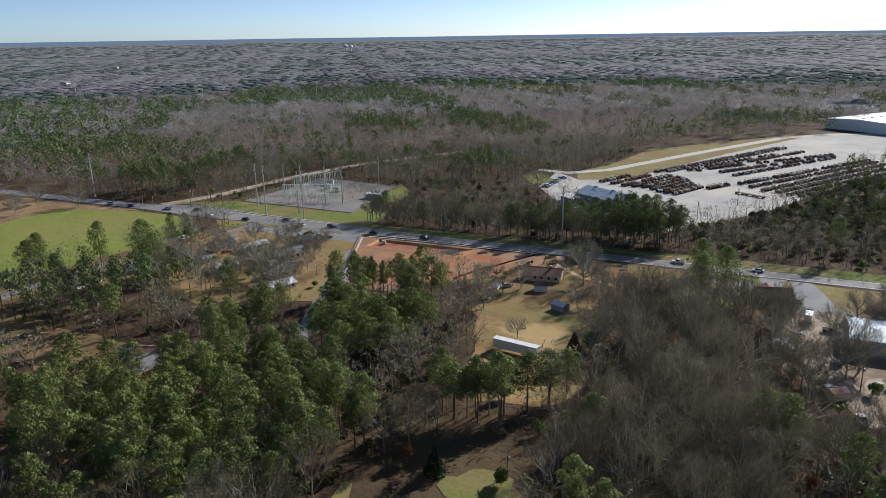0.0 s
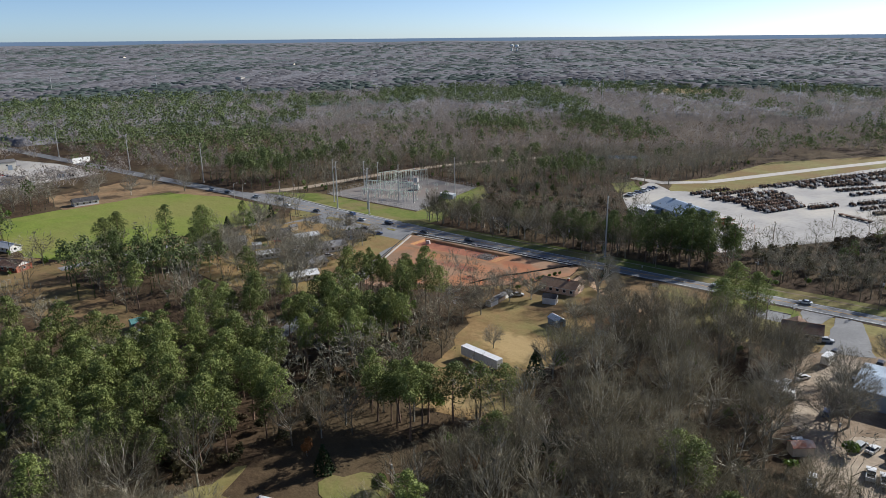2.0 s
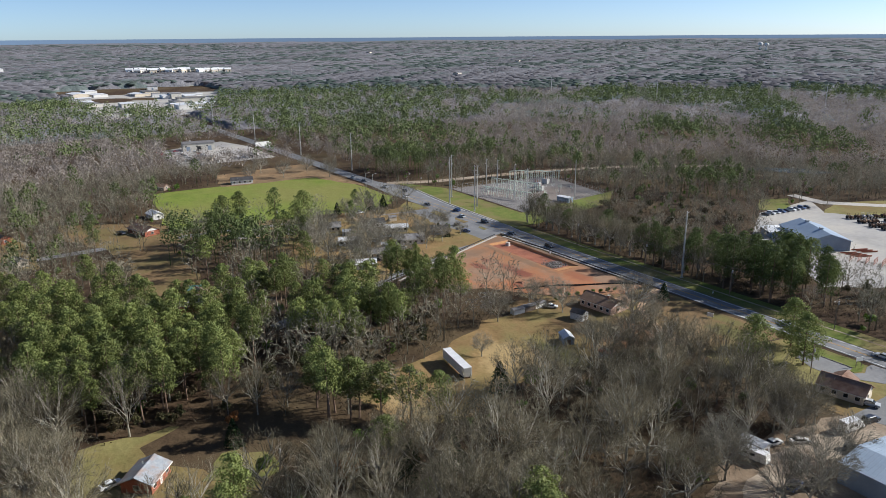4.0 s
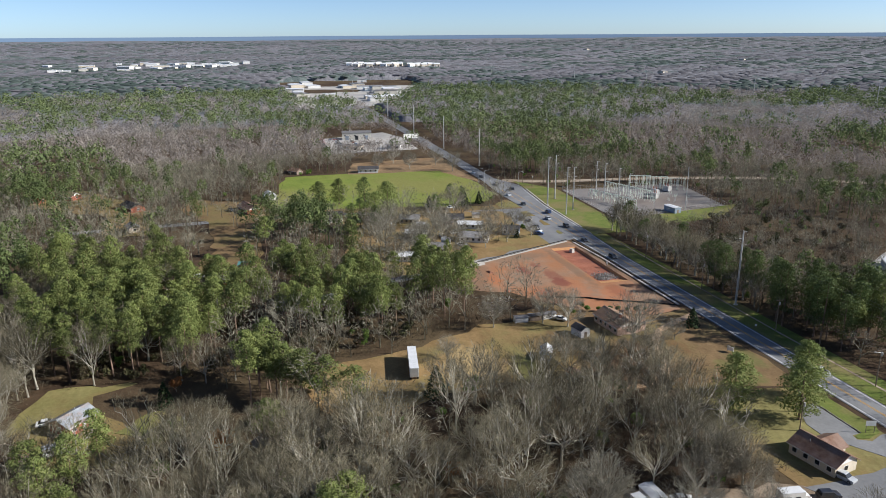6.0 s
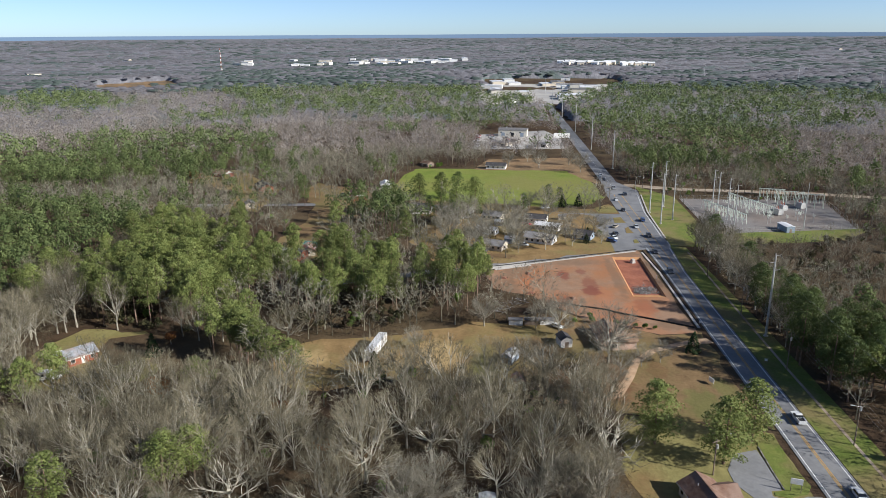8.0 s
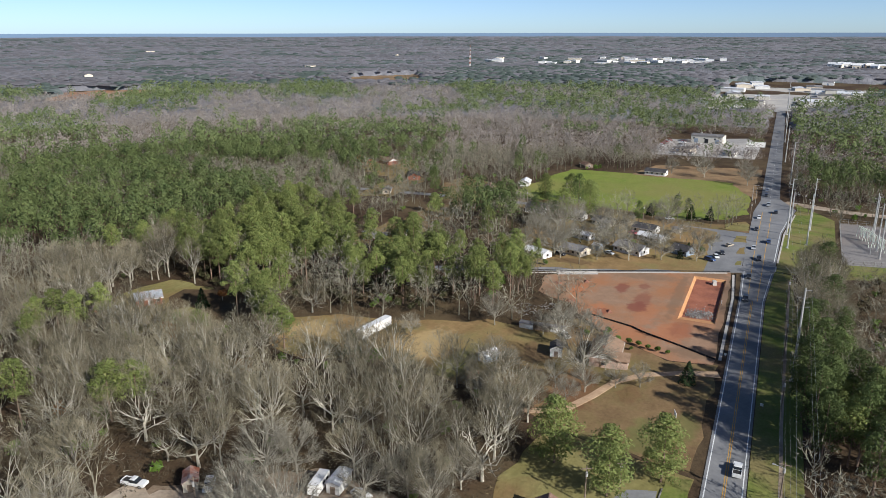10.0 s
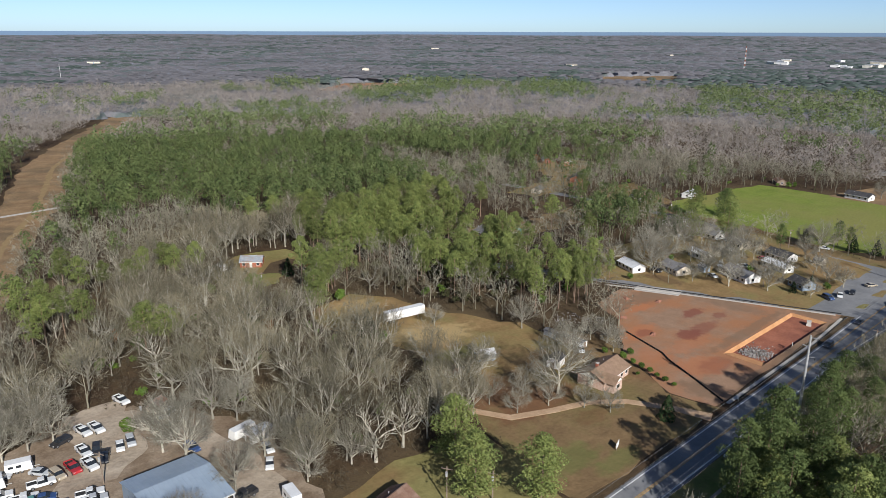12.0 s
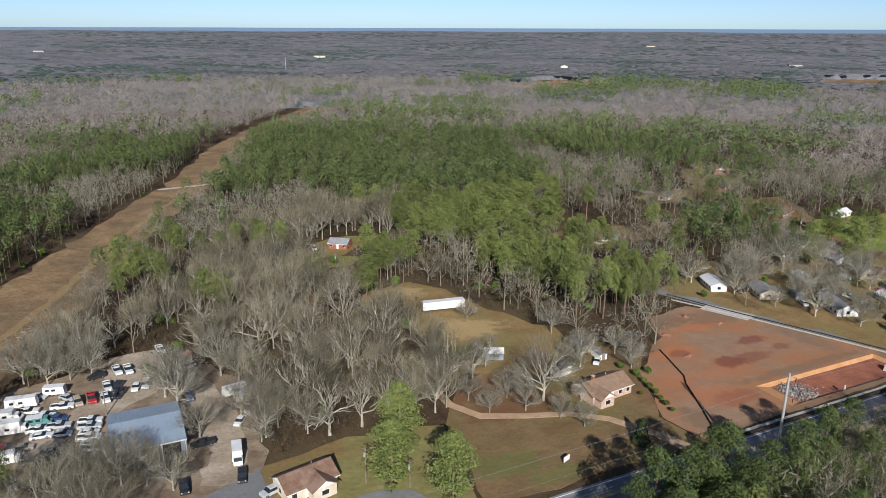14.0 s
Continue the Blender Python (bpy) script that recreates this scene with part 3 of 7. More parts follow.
sheet("ground_far_glade", rough(GLADE_3, 2.5, 7, 15), M_TAN, 0.115, "tan lawn in front of far houses", "ground")
sheet("road_gravel_crossing", strip(BRIDGE, 3.5), M_CONCRETE, 0.12, "white gravel track crossing the cleared strip", "road")


def draped(name, poly, mat, label, step=14.0, lift=0.35):
    """Ground cover that follows the lie of the land."""
    xs, ys = [p[0] for p in poly], [p[1] for p in poly]
    nx, ny = int((max(xs) - min(xs)) / step) + 2, int((max(ys) - min(ys)) / step) + 2
    gx, gy = np.meshgrid(min(xs) + step * np.arange(nx), min(ys) + step * np.arange(ny))
    verts = np.stack([gx.ravel(), gy.ravel(), (land(gx, gy) + lift).ravel()], 1)
    keep = inside(gx + step / 2, gy + step / 2, poly)
    faces = [(j * nx + i, j * nx + i + 1, (j + 1) * nx + i + 1, (j + 1) * nx + i) for j in range(ny - 1) for i in range(nx - 1) if keep[j, i]]
    return tagged(part(name, Shape().add(verts.tolist(), faces), mat, smooth=True), label, "ground", kind="structure")


draped("pavement_town", STRIPTOWN, M_LOT, "pale lots round the far shops")
draped("ground_red_clearing", REDCUT, M_CLAY, "far clearing of bare reddish soil in the woods", 10)
draped("ground_far_clearing", REDCUT_2, M_ROW, "far clearing of brown grass in the woods", 10)
draped("ground_pale_clearing", PALECUT, M_STRAW, "far pale clearing in the woods", 10)
sheet("ground_verge", [(720, 307.2), (-150, 307.2), (-190, 309.6), (-188, 316), (-100, 318), (720, 320)], M_VERGE, 0.120, "green grass verge along the road", "ground")


# ---- trees ----
def unit(v):
    return v / np.maximum(np.linalg.norm(v, axis=-1, keepdims=True), 1e-9)


def spikes(base, tip, width, rng):
    """Thin triangles from base to tip."""
    side = unit(np.cross(tip - base, rng.normal(size=base.shape))) * (np.asarray(width).reshape(-1, 1) / 2)
    return np.stack([base - side, base + side, tip], axis=1)


def around(n, rng, spread):
    """n directions within a spread (0 to 1) about straight up."""
    a, c = rng.uniform(0, 2 * np.pi, n), 1 - rng.uniform(0, 1, n) * spread
    s = np.sqrt(np.maximum(0, 1 - c * c))
    return np.stack([s * np.cos(a), s * np.sin(a), c], axis=1)


def grown_from(p, d, reach, n, u0, fan, length, rng, lift=0.15):
    """n shoots from each branch (base p, direction d, length reach): their bases, directions and lengths."""
    k = len(p)
    u = (np.arange(n)[None] + rng.uniform(0, 1, (k, n))) / n * (1 - u0) + u0
    base = p[:, None] + d[:, None] * (reach[:, None] * u)[..., None]
    aside = unit(np.cross(np.repeat(d[:, None], n, 1), rng.normal(size=(k, n, 3))))
    turn = unit(d[:, None] + aside * (fan * rng.uniform(0.6, 1.25, (k, n)) * (1.15 - 0.55 * u))[..., None] + np.array([0, 0, lift]))
    return base.reshape(-1, 3), turn.reshape(-1, 3), (length * rng.uniform(0.65, 1.25, (k, n)) * (1.2 - 0.45 * u)).reshape(-1)


def branching(seed, h, counts, spread):
    """The levels of a leafless tree, from limbs to twigs: each a base, a direction and a length for every shoot."""
    rng = np.random.default_rng(seed)
    n = counts[0]
    a = np.arange(n) * 2.4 + rng.uniform(-0.5, 0.5, n)
    tilt = np.radians(spread) * np.sqrt((np.arange(n) + rng.uniform(0.1, 0.9, n)) / n)
    d = np.stack([np.sin(tilt) * np.cos(a), np.sin(tilt) * np.sin(a), np.cos(tilt)], 1)
    p = np.stack([np.zeros(n), np.zeros(n), h * rng.uniform(0.14, 0.38, n)], 1)
    reach = h * rng.uniform(0.4, 0.52, n) * (1 - 0.12 * tilt / np.radians(60))
    levels = [(p, d, reach)]
    for m, u0, fan, part_of in zip(counts[1:], (0.3, 0.25), (0.75, 0.85), (0.26, 0.15)):
        levels.append(grown_from(*levels[-1], m, u0, fan, h * part_of, rng, 0.3))
    return levels, rng


def bare_crown(seed, h=17.0, counts=(7, 5, 6), twigs=1500, thick=1.0, spread=48.0, first=2, twig=(0.085, 0.05)):
    """The finer levels of a leafless crown as thin tapering blades: branchlets, and a haze of twigs out to an uneven dome."""
    levels, rng = branching(seed, h, counts, spread)
    width = (0.26, 0.14, 0.075)
    middle, wide = np.array([0, 0, h * 0.56]), np.array([1, 1, 0]) * h * (0.2 + 0.0032 * spread) + np.array([0, 0, h * 0.42])

    def dome(d):
        # how far the crown reaches in a direction: lobes and dents
        a = np.arctan2(d[:, 1], d[:, 0])
        return (1 + 0.1 * np.sin(3 * a + seed) * (1 - d[:, 2] ** 2) + 0.09 * np.sin(5 * a + 4 * d[:, 2] + 2 * seed))[:, None]

    def held(q):
        o = (q - middle) / wide
        far = np.linalg.norm(o, axis=1, keepdims=True) / (dome(unit(o)) * rng.uniform(0.9, 1.05, (len(q), 1)))
        return middle + (q - middle) / np.maximum(far, 1)

    out = [spikes(held(p), held(p + d * r[:, None]), width[k] * thick, rng) for k, (p, d, r) in enumerate(levels) if k >= first]
    p, d, r = levels[-1]
    pick = rng.integers(0, len(p), twigs)
    base = held(p[pick] + d[pick] * (r[pick] * rng.uniform(0.2, 1.0, twigs))[:, None])
    shell = rng.uniform(0, 1, twigs) < 0.42
    side = unit(rng.normal(size=(twigs, 3)) * np.array([1, 1, 0.8]) + np.array([0, 0, 0.45]))
    base[shell] = (middle + side * wide * dome(side) * rng.uniform(0.68, 0.95, (twigs, 1)))[shell]
    go = unit(0.9 * unit((base - middle) / wide + np.array([0, 0, 0.22])) + rng.normal(0, 0.52, (twigs, 3)))
    out.append(spikes(base, base + go * (h * twig[0] * rng.uniform(0.6, 1.35, twigs))[:, None], twig[1] * thick * rng.uniform(0.7, 1.3, twigs), rng))
    return np.concatenate(out)


def limbed(seed, h, r, counts, spread, crook=0.05):
    """A trunk with crooked tapering limbs and their branches, belonging to the crown of the same seed."""
    levels, rng = branching(seed, h, counts, spread)
    s = trunk_shape(h * 0.4, r, 0.2, 6, seed, 2)
    for k, (p, d, reach) in enumerate(levels[:2]):
        for q, e, ln in zip(p, d, reach):
            q, e = Vector(q), Vector(e)
            m = q + e * ln * 0.5 + Vector(rng.normal(0, crook * ln, 3)) - Vector((0, 0, 0.03 * ln))
            w = r * (0.44, 0.2)[k]
            s.tube(q, m, w, w * 0.62, 4 - k, False).tube(m, q + e * ln, w * 0.62, w * 0.2, 4 - k, False)
    return s


def shingles(place, normal, size, rng, tilt=0.5, wide=0.8):
    """Sprays of needles or leaves: triangles that lie along the outside of a crown."""
    n = unit(normal + rng.normal(0, tilt, place.shape))
    u = unit(np.cross(n, rng.normal(size=place.shape)))
    w, s = np.cross(n, u), np.asarray(size).reshape(-1, 1)
    return np.stack([place - u * s * wide / 2 - w * s * 0.4, place + u * s * wide / 2 - w * s * 0.4, place + w * s * 0.75 + n * s * 0.08], axis=1)


def lobed(centres, radii, per, size, rng, up=0.45, flat=0.8, tilt=0.5):
    """Rounded lobes of foliage at the centres given."""
    n = len(centres)
    d = unit(rng.normal(size=(n, per, 3)) + np.array([0, 0, up]))
    p = centres[:, None] + d * (radii[:, None, None] * np.array([1, 1, flat])) * rng.uniform(0.82, 1.1, (n, per, 1))
    return shingles(p.reshape(-1, 3), d.reshape(-1, 3), size * rng.uniform(0.65, 1.3, n * per), rng, tilt)


def pine_crown(seed, h=20.0, low=0.5, radius=3.6, lobes=24, per=64, size=0.5, top=0.95):
    """Tufts of needles at the ends of boughs, in uneven tiers round the upper part of a tall trunk."""
    rng = np.random.default_rng(seed)
    u = (np.arange(lobes) + rng.uniform(0.1, 0.95, lobes)) / lobes
    a = np.arange(lobes) * 2.4 + rng.uniform(-0.7, 0.7, lobes)
    shape = np.sin(np.pi * np.clip(0.22 + 0.74 * u, 0, 1)) ** 0.75
    rr = radius * shape * rng.uniform(0.25, 0.9, lobes)
    c = np.stack([rr * np.cos(a), rr * np.sin(a), h * (low + (top - low) * u)], 1)
    return lobed(c, radius * rng.uniform(0.28, 0.45, lobes) * (0.6 + 0.4 * shape), per, size, rng, 0.4, 0.62, 0.45)


def cone_crown(seed, h=9.0, radius=2.6, n=620, size=0.7):
    rng = np.random.default_rng(seed)
    u, a = rng.uniform(0, 1, n) ** 1.4, rng.uniform(0, 2 * np.pi, n)
    rr = radius * (1 - u) ** 0.75 * (1 + 0.12 * np.sin(5 * a + 9 * u)) * rng.uniform(0.8, 1.08, n)
    out = np.stack([np.cos(a), np.sin(a), np.full(n, 0.35)], 1)
    return shingles(np.stack([rr * np.cos(a), rr * np.sin(a), 0.2 + (h - 0.4) * u], 1), out, size * rng.uniform(0.6, 1.2, n), rng)


def ball_crown(seed, h=5.0, radius=2.4, lobes=9, per=70, size=0.6):
    rng = np.random.default_rng(seed)
    c = unit(rng.normal(size=(lobes, 3))) * rng.uniform(0.3, 0.65, (lobes, 1)) * np.array([radius, radius, h * 0.4]) + np.array([0, 0, h * 0.52])
    return lobed(c, radius * rng.uniform(0.35, 0.55, lobes), per, size, rng)


def tufts(centres, size, per, rng, flat=0.6, wide=0.42):
    """Brush: short triangles standing out from each centre."""
    c = np.repeat(centres, per, 0)
    d = unit(rng.normal(size=c.shape) * np.array([1, 1, flat]) + np.array([0, 0, 0.25]))
    s = np.repeat(size, per) * rng.uniform(0.6, 1.15, len(c))
    return spikes(c + d * (0.12 * s)[:, None], c + d * s[:, None], wide * s, rng)


def trunk_shape(h, r, bend=0.3, sides=6, seed=0, segments=3):
    rng, s, p = random.Random(seed), Shape(), Vector((0, 0, -0.3))
    for k in range(segments):
        q = Vector((rng.uniform(-bend, bend), rng.uniform(-bend, bend), h * (k + 1) / segments))
        s.tube(p, q, r * (1 - 0.75 * k / segments), r * (1 - 0.75 * (k + 1) / segments), sides, False)
        p = q
    return s


def make_tree(name, crown, crown_mat, trunk, trunk_mat, label, group):
    t = thing(name, pose(0, 0, -500), label, "tree", group)
    part("trunk", trunk, trunk_mat, t)
    part("crown", triangles("crown", crown, crown_mat), crown_mat, t)
    return t


PINES = [make_tree("pine_tree", pine_crown(10 + k, 20, (0.42, 0.5, 0.38, 0.46, 0.12)[k], (4.5, 4.1, 4.7, 4.3, 4.9)[k], (34, 30, 36, 32, 64)[k], 84, 0.4), M_NEEDLE, trunk_shape(18.5, 0.26, 0.25, 6, k), M_TRUNK,
                   ("tall loblolly pine with an uneven green crown", "broad green pine with a full crown near the ground")[k == 4], "pines of the woods") for k in range(5)]
PINES.append(make_tree("pine_tree", pine_crown(16, 21, 0.26, 4.4, 46, 84, 0.36), M_DARKNEEDLE, trunk_shape(19, 0.28, 0.25, 6, 5), M_TRUNK, "tall dark green pine beside the road", "pines beside the road"))
SIZES, SPREADS = (16, 17.5, 15, 16.5, 14.5), (52, 44, 70, 56, 78)
BARES = [make_tree("bare_tree", bare_crown(40 + k, SIZES[k], (8, 6, 6), (1900, 1300, 1300, 1700, 1150)[k], 1.0, SPREADS[k]), M_TWIG, limbed(40 + k, SIZES[k], (0.3, 0.28, 0.42, 0.3, 0.45)[k], (8, 6), SPREADS[k], (0.05, 0.05, 0.12, 0.06, 0.13)[k]), M_BARK,
                   "leafless grey winter tree with pale crooked limbs", "bare trees of the woods") for k in range(5)]
CEDAR = make_tree("cedar_tree", cone_crown(71), M_CEDAR, trunk_shape(7, 0.16), M_TRUNK, "dark green conical cedar at the wood's edge", "cedars")
SHRUB = make_tree("evergreen_shrub", ball_crown(72), M_BROADLEAF, trunk_shape(2.6, 0.12), M_TRUNK, "bright green evergreen shrub under the trees", "evergreen shrubs")
RUSSET = make_tree("oak_tree", ball_crown(73, 9, 4.0, 12, 70, 0.7) + np.array([0, 0, 1.5]), M_RUSSET, trunk_shape(6, 0.2), M_BARK, "oak still holding its russet dead leaves", "russet oaks")
M_OAKTWIG = leafy(material("pale oak twigs", (0.145, 0.13, 0.096), (0.3, 0.275, 0.215), 0.25, 0.9, vary=0.2, spec=0.1), 0.15)
OAK = make_tree("oak_tree", bare_crown(90, 15, (13, 7, 6), 2700, 1.1, 72), M_OAKTWIG, limbed(90, 15, 0.34, (13, 7), 72), M_BARK, "broad leafless grey oak with a wide round crown", "yard oaks")

CLEARINGS = [CARPARK, STRIPTOWN, REDCUT, REDCUT_2, PALECUT, DIRT, YARD_A, LAWN_MID, LAWN_B, YARD, LAWN_RED, LAWN_NEAR, POWERPAD, POWERLAWN, LOT, LOTGRASS, LOTGREEN, MILL, WORKS, FIELD, BROWNLAWN, CORNER,
             strip(ROWLINE, [w + 4 for w in ROWWIDTH]), strip(SIDE, 12), strip(FIELDST, 14), strip(ACCESS, 10), strip(REARROAD, 12), strip(LOTROAD, 12), strip(LANE, 9),
             [(740, 292), (-190, 290), (-335, 293), (-1300, 293), (-1300, 316), (-335, 316), (-188, 318), (740, 320)]]
GLADE_5 = [(-150, 92), (-185, 86), (-216, 140), (-200, 166), (-181, 160), (-182, 122), (-154, 112)]
GLADE_6 = [(-152, 128), (-160, 124), (-175, 121), (-212, 128), (-250, 118), (-256, 130), (-219, 145), (-182, 150), (-160, 156), (-142, 146)]
CLEARINGS += [GLADE_6, [(-100, 222), (-122, 224), (-124, 240), (-100, 240)]]
SPARSE = [GLADE_5, GLADE_2, GLADE_3, GLADE_4]
# stands of pine and of leafless trees: outline and share of pines, later ones over earlier ones
STANDS = [
    ([(-1564, -463), (-1854, -127), (-1304, 170), (-888, 273), (-602, 272), (-657, 122), (-656, -2), (-900, -150)], 0.62),
    ([(-939, 316), (-992, 504), (-883, 700), (-515, 486), (-340, 420), (-335, 324), (-658, 318)], 0.66),
    ([(-500, 470), (-300, 440), (-250, 500), (-330, 600), (-520, 560)], 0.15),
    ([(-63, -146), (-114, -278), (-175, -229), (-223, -210), (-300, -178), (-234, -43), (-205, 34), (-180, 110), (-168, 123), (-154, 142), (-131, 148), (-99, 150), (-81, 134), (-78, 115), (-88, 57), (-55, 11), (-17, 42), (4, 58), (-15, 10), (-38, -54)], 0.88),
    ([(-140, 20), (-175, -10), (-190, -60), (-150, -80), (-110, -30)], 0.7),
    ([(-299, -156), (-407, -150), (-506, -20), (-500, 30), (-402, 62), (-341, 80), (-290, 50), (-285, -7), (-255, -64)], 0.85),
    ([(-340, -260), (-420, -230), (-480, -150), (-410, -155), (-300, -185)], 0.1),
    ([(-235, 40), (-290, 60), (-345, 84), (-300, 130), (-230, 130), (-190, 110), (-200, 60)], 0.22),
    ([(-158, 150), (-160, 182), (-138, 193), (-113, 200), (-94, 184), (-90, 166), (-104, 157)], 0.85),
    ([(-70, 145), (-76, 152), (-74, 160), (-52, 160), (-42, 154), (-52, 147)], 0.95),
    ([(-193, 160), (-182, 190), (-212, 197), (-246, 190), (-246, 150), (-228, 134)], 0.75),
    ([(84, -19), (44, -51), (1, -93), (-30, -117), (-60, -190), (0, -190), (60, -110), (150, -60), (150, 130), (80, 135), (55, 111), (29, 57)], 0.88),
    ([(46, 155), (26, 158), (-4, 130), (6, 84), (34, 88)], 0.45),
    ([(-20, 130), (-34, 122), (-26, 108), (-6, 116)], 0.6),
    ([(-150, 200), (-152, 222), (-112, 232), (-100, 218), (-112, 200)], 0.4),
    ([(-25, 81), (-43, 37), (-85, 56), (-74, 110), (-62, 96), (-45, 92)], 0.04),
    ([(-160, 80), (-110, 84), (-92, 96), (-80, 92), (-76, 60), (-150, 60)], 0.12),
    ([(-78, 332), (-36, 326), (-30, 350), (-70, 356)], 0.9),
    ([(-60, 560), (60, 700), (20, 760), (-130, 640)], 0.6),
    ([(-160, 430), (-140, 470), (-190, 480), (-200, 440)], 0.5),
    ([(60, 340), (0, 410), (70, 560), (130, 540), (150, 360)], 0.35),
]


LOWBRUSH = [[(-208, 318), (-100, 320), (-98, 345), (-60, 352), (-112, 394), (-140, 440), (-214, 425)], [(-46, 344), (60, 330), (120, 520), (74, 560), (0, 408)]]

UNDERWOOD = [(-112, 92), (-84, 96), (-76, 120), (-80, 142), (-76, 154), (-82, 178), (-92, 204), (-112, 212), (-120, 190), (-108, 160), (-112, 130)]  # evergreen shrubs under the pines


def stature(x, y):
    """How tall trees stand: scrub in places, full height elsewhere."""
    out = np.ones(len(x))
    for poly, tall in zip(LOWBRUSH, (0.6, 0.6)):
        out[inside(x, y, poly)] = tall
    return out


def pine_share(x, y):
    """The chance that a tree at (x, y) is a pine: patches over the land and the known stands."""
    n = np.sin(x * 0.011 + 2.0 * np.sin(y * 0.006)) * np.sin(y * 0.013 + 1.7 * np.sin(x * 0.005 + 1)) + 0.5 * np.sin(x * 0.029 + 1.4 * np.sin(y * 0.017)) * np.sin(y * 0.026 + 1.2 * np.sin(x * 0.021)) + 0.3 * np.sin(x * 0.043 + y * 0.037) + 0.35 * np.sin(x * 0.0037 - y * 0.0049 + 2)
    far = np.clip((np.hypot(x - CX, y - CY) - 300) / 500, 0, 1)
    share = np.clip(0.03 + 0.12 * far + 2.6 * far * (n - 0.36 + 0.35 * np.clip((y - 330) / 200, 0, 1)), 0.03, 0.9)
    wob = 6 * np.sin(x * 0.09 + 1.7 * np.sin(y * 0.07)), 6 * np.sin(y * 0.083 + 1.9 * np.sin(x * 0.061))
    patchy = np.sin(x * 0.052 + 1.8 * np.sin(y * 0.031)) * np.sin(y * 0.047 + 1.6 * np.sin(x * 0.027)) + 0.6 * np.sin(x * 0.021 - y * 0.026 + 1.3 * np.sin(y * 0.013))
    for outline, s in STANDS:
        ragged = np.clip(s + (0.14 + 0.42 * far) * patchy, 0.02, 0.97) if s > 0.3 else s
        share = np.where(inside(x + wob[0], y + wob[1], outline), ragged, share)
    return share


# the houses among the trees, kept clear
HOMES = [(-171, 215), (-182, 229), (-194, 251), (-232, 251), (-208, 226), (-243, 213), (-237, 229), (-201, 272), (-217, 256), (-250, 190), (-286, 148), (-318, 160), (-309, 84), (-259, 91), (-163, 141), (-170, 147)]


def scatter(spacing, r0, r1, seed, a0=0.0, a1=360.0):
    """Jittered places between two distances from the middle, kept out of the open ground."""
    rng = np.random.default_rng(seed)
    k = int(2 * r1 / spacing) + 1
    gx, gy = np.meshgrid(np.arange(k), np.arange(k))
    x = CX - r1 + (gx + 0.5 * (gy % 2) + rng.uniform(-0.42, 0.42, gx.shape)) * spacing
    y = CY - r1 + (gy + rng.uniform(-0.42, 0.42, gx.shape)) * spacing
    x, y = x.ravel(), y.ravel()
    r, a = np.hypot(x - CX, y - CY), np.degrees(np.arctan2(y - CY, x - CX)) % 360
    keep = (r >= r0) & (r < r1) & (a >= a0) & (a <= a1)
    x, y = x[keep], y[keep]
    open_ = np.zeros(len(x), bool)
    for c in CLEARINGS:
        open_ |= inside(x, y, c)
    thin = np.zeros(len(x), bool)
    for c in SPARSE:
        thin |= inside(x, y, c)
    open_ |= thin & (rng.uniform(0, 1, len(x)) > 0.42) | inside(x, y, NEIGHBOURS) & (rng.uniform(0, 1, len(x)) > 0.2)
    for a, b in HOMES:
        open_ |= np.hypot(x - a, y - b) < 8
    open_ |= (x > 140 + 0.12 * np.maximum(0, y - 200)) & (rng.uniform(0, 1, len(x)) > 0.3)  # fewer trees east of the cleared strip, where the camera never looks
    return x[~open_], y[~open_], rng


def grown(templates, x, y, scale, rng, height=None):
    """Copies of triangle templates at many places, turned and scaled, in one array."""
    which = rng.integers(0, len(templates), len(x))
    turn, z = rng.uniform(0, 2 * np.pi, len(x)), land(x, y)
    out = []
    for k, tri in enumerate(templates):
        i = np.nonzero(which == k)[0]
        if not len(i):
            continue
        c, s = np.cos(turn[i])[:, None, None], np.sin(turn[i])[:, None, None]
        p = tri[None] * scale[i][:, None, None, None]
        if height is not None:
            p = p * np.stack([np.ones(len(i)), np.ones(len(i)), height[i]], 1)[:, None, None, :]
        q = np.empty_like(p)
        q[..., 0] = p[..., 0] * c - p[..., 1] * s + x[i][:, None, None]
        q[..., 1] = p[..., 0] * s + p[..., 1] * c + y[i][:, None, None]
        q[..., 2] = p[..., 2] + z[i][:, None, None]
        out.append(q.reshape(-1, 3, 3))
    return np.concatenate(out)


# single trees near the camera's way: the woods within this stretch of the plan
NEAR = [(-205, 100), (-190, 72), (-60, 58), (20, 96), (50, 150), (66, 190), (80, 290), (80, 345), (-70, 345), (-130, 320), (-130, 236), (-190, 180)]
NEARLINE = [(-150, 80), (-100, 85), (-50, 110), (-8, 150), (8, 195), (4, 235), (-25, 240), (40, 262)]  # line through the trees that the camera comes closest to
x, y, rng = scatter(6.5, 0, 420, 5)
is_pine = rng.uniform(0, 1, len(x)) < pine_share(x, y)
keep = is_pine | (rng.uniform(0, 1, len(x)) < 0.76)
x, y, is_pine = x[keep], y[keep], is_pine[keep]
near = inside(x, y, NEAR)
count = {0: 0, 1: 0}
far_off = np.min([np.hypot(x - a - (b - a) * u, y - c - (d - c) * u) for (a, c), (b, d) in zip(NEARLINE, NEARLINE[1:]) for u in (0, 0.25, 0.5, 0.75, 1)], axis=0)
order = np.argsort(far_off + rng.uniform(0, 40, len(x)))
single = np.zeros(len(x), bool)
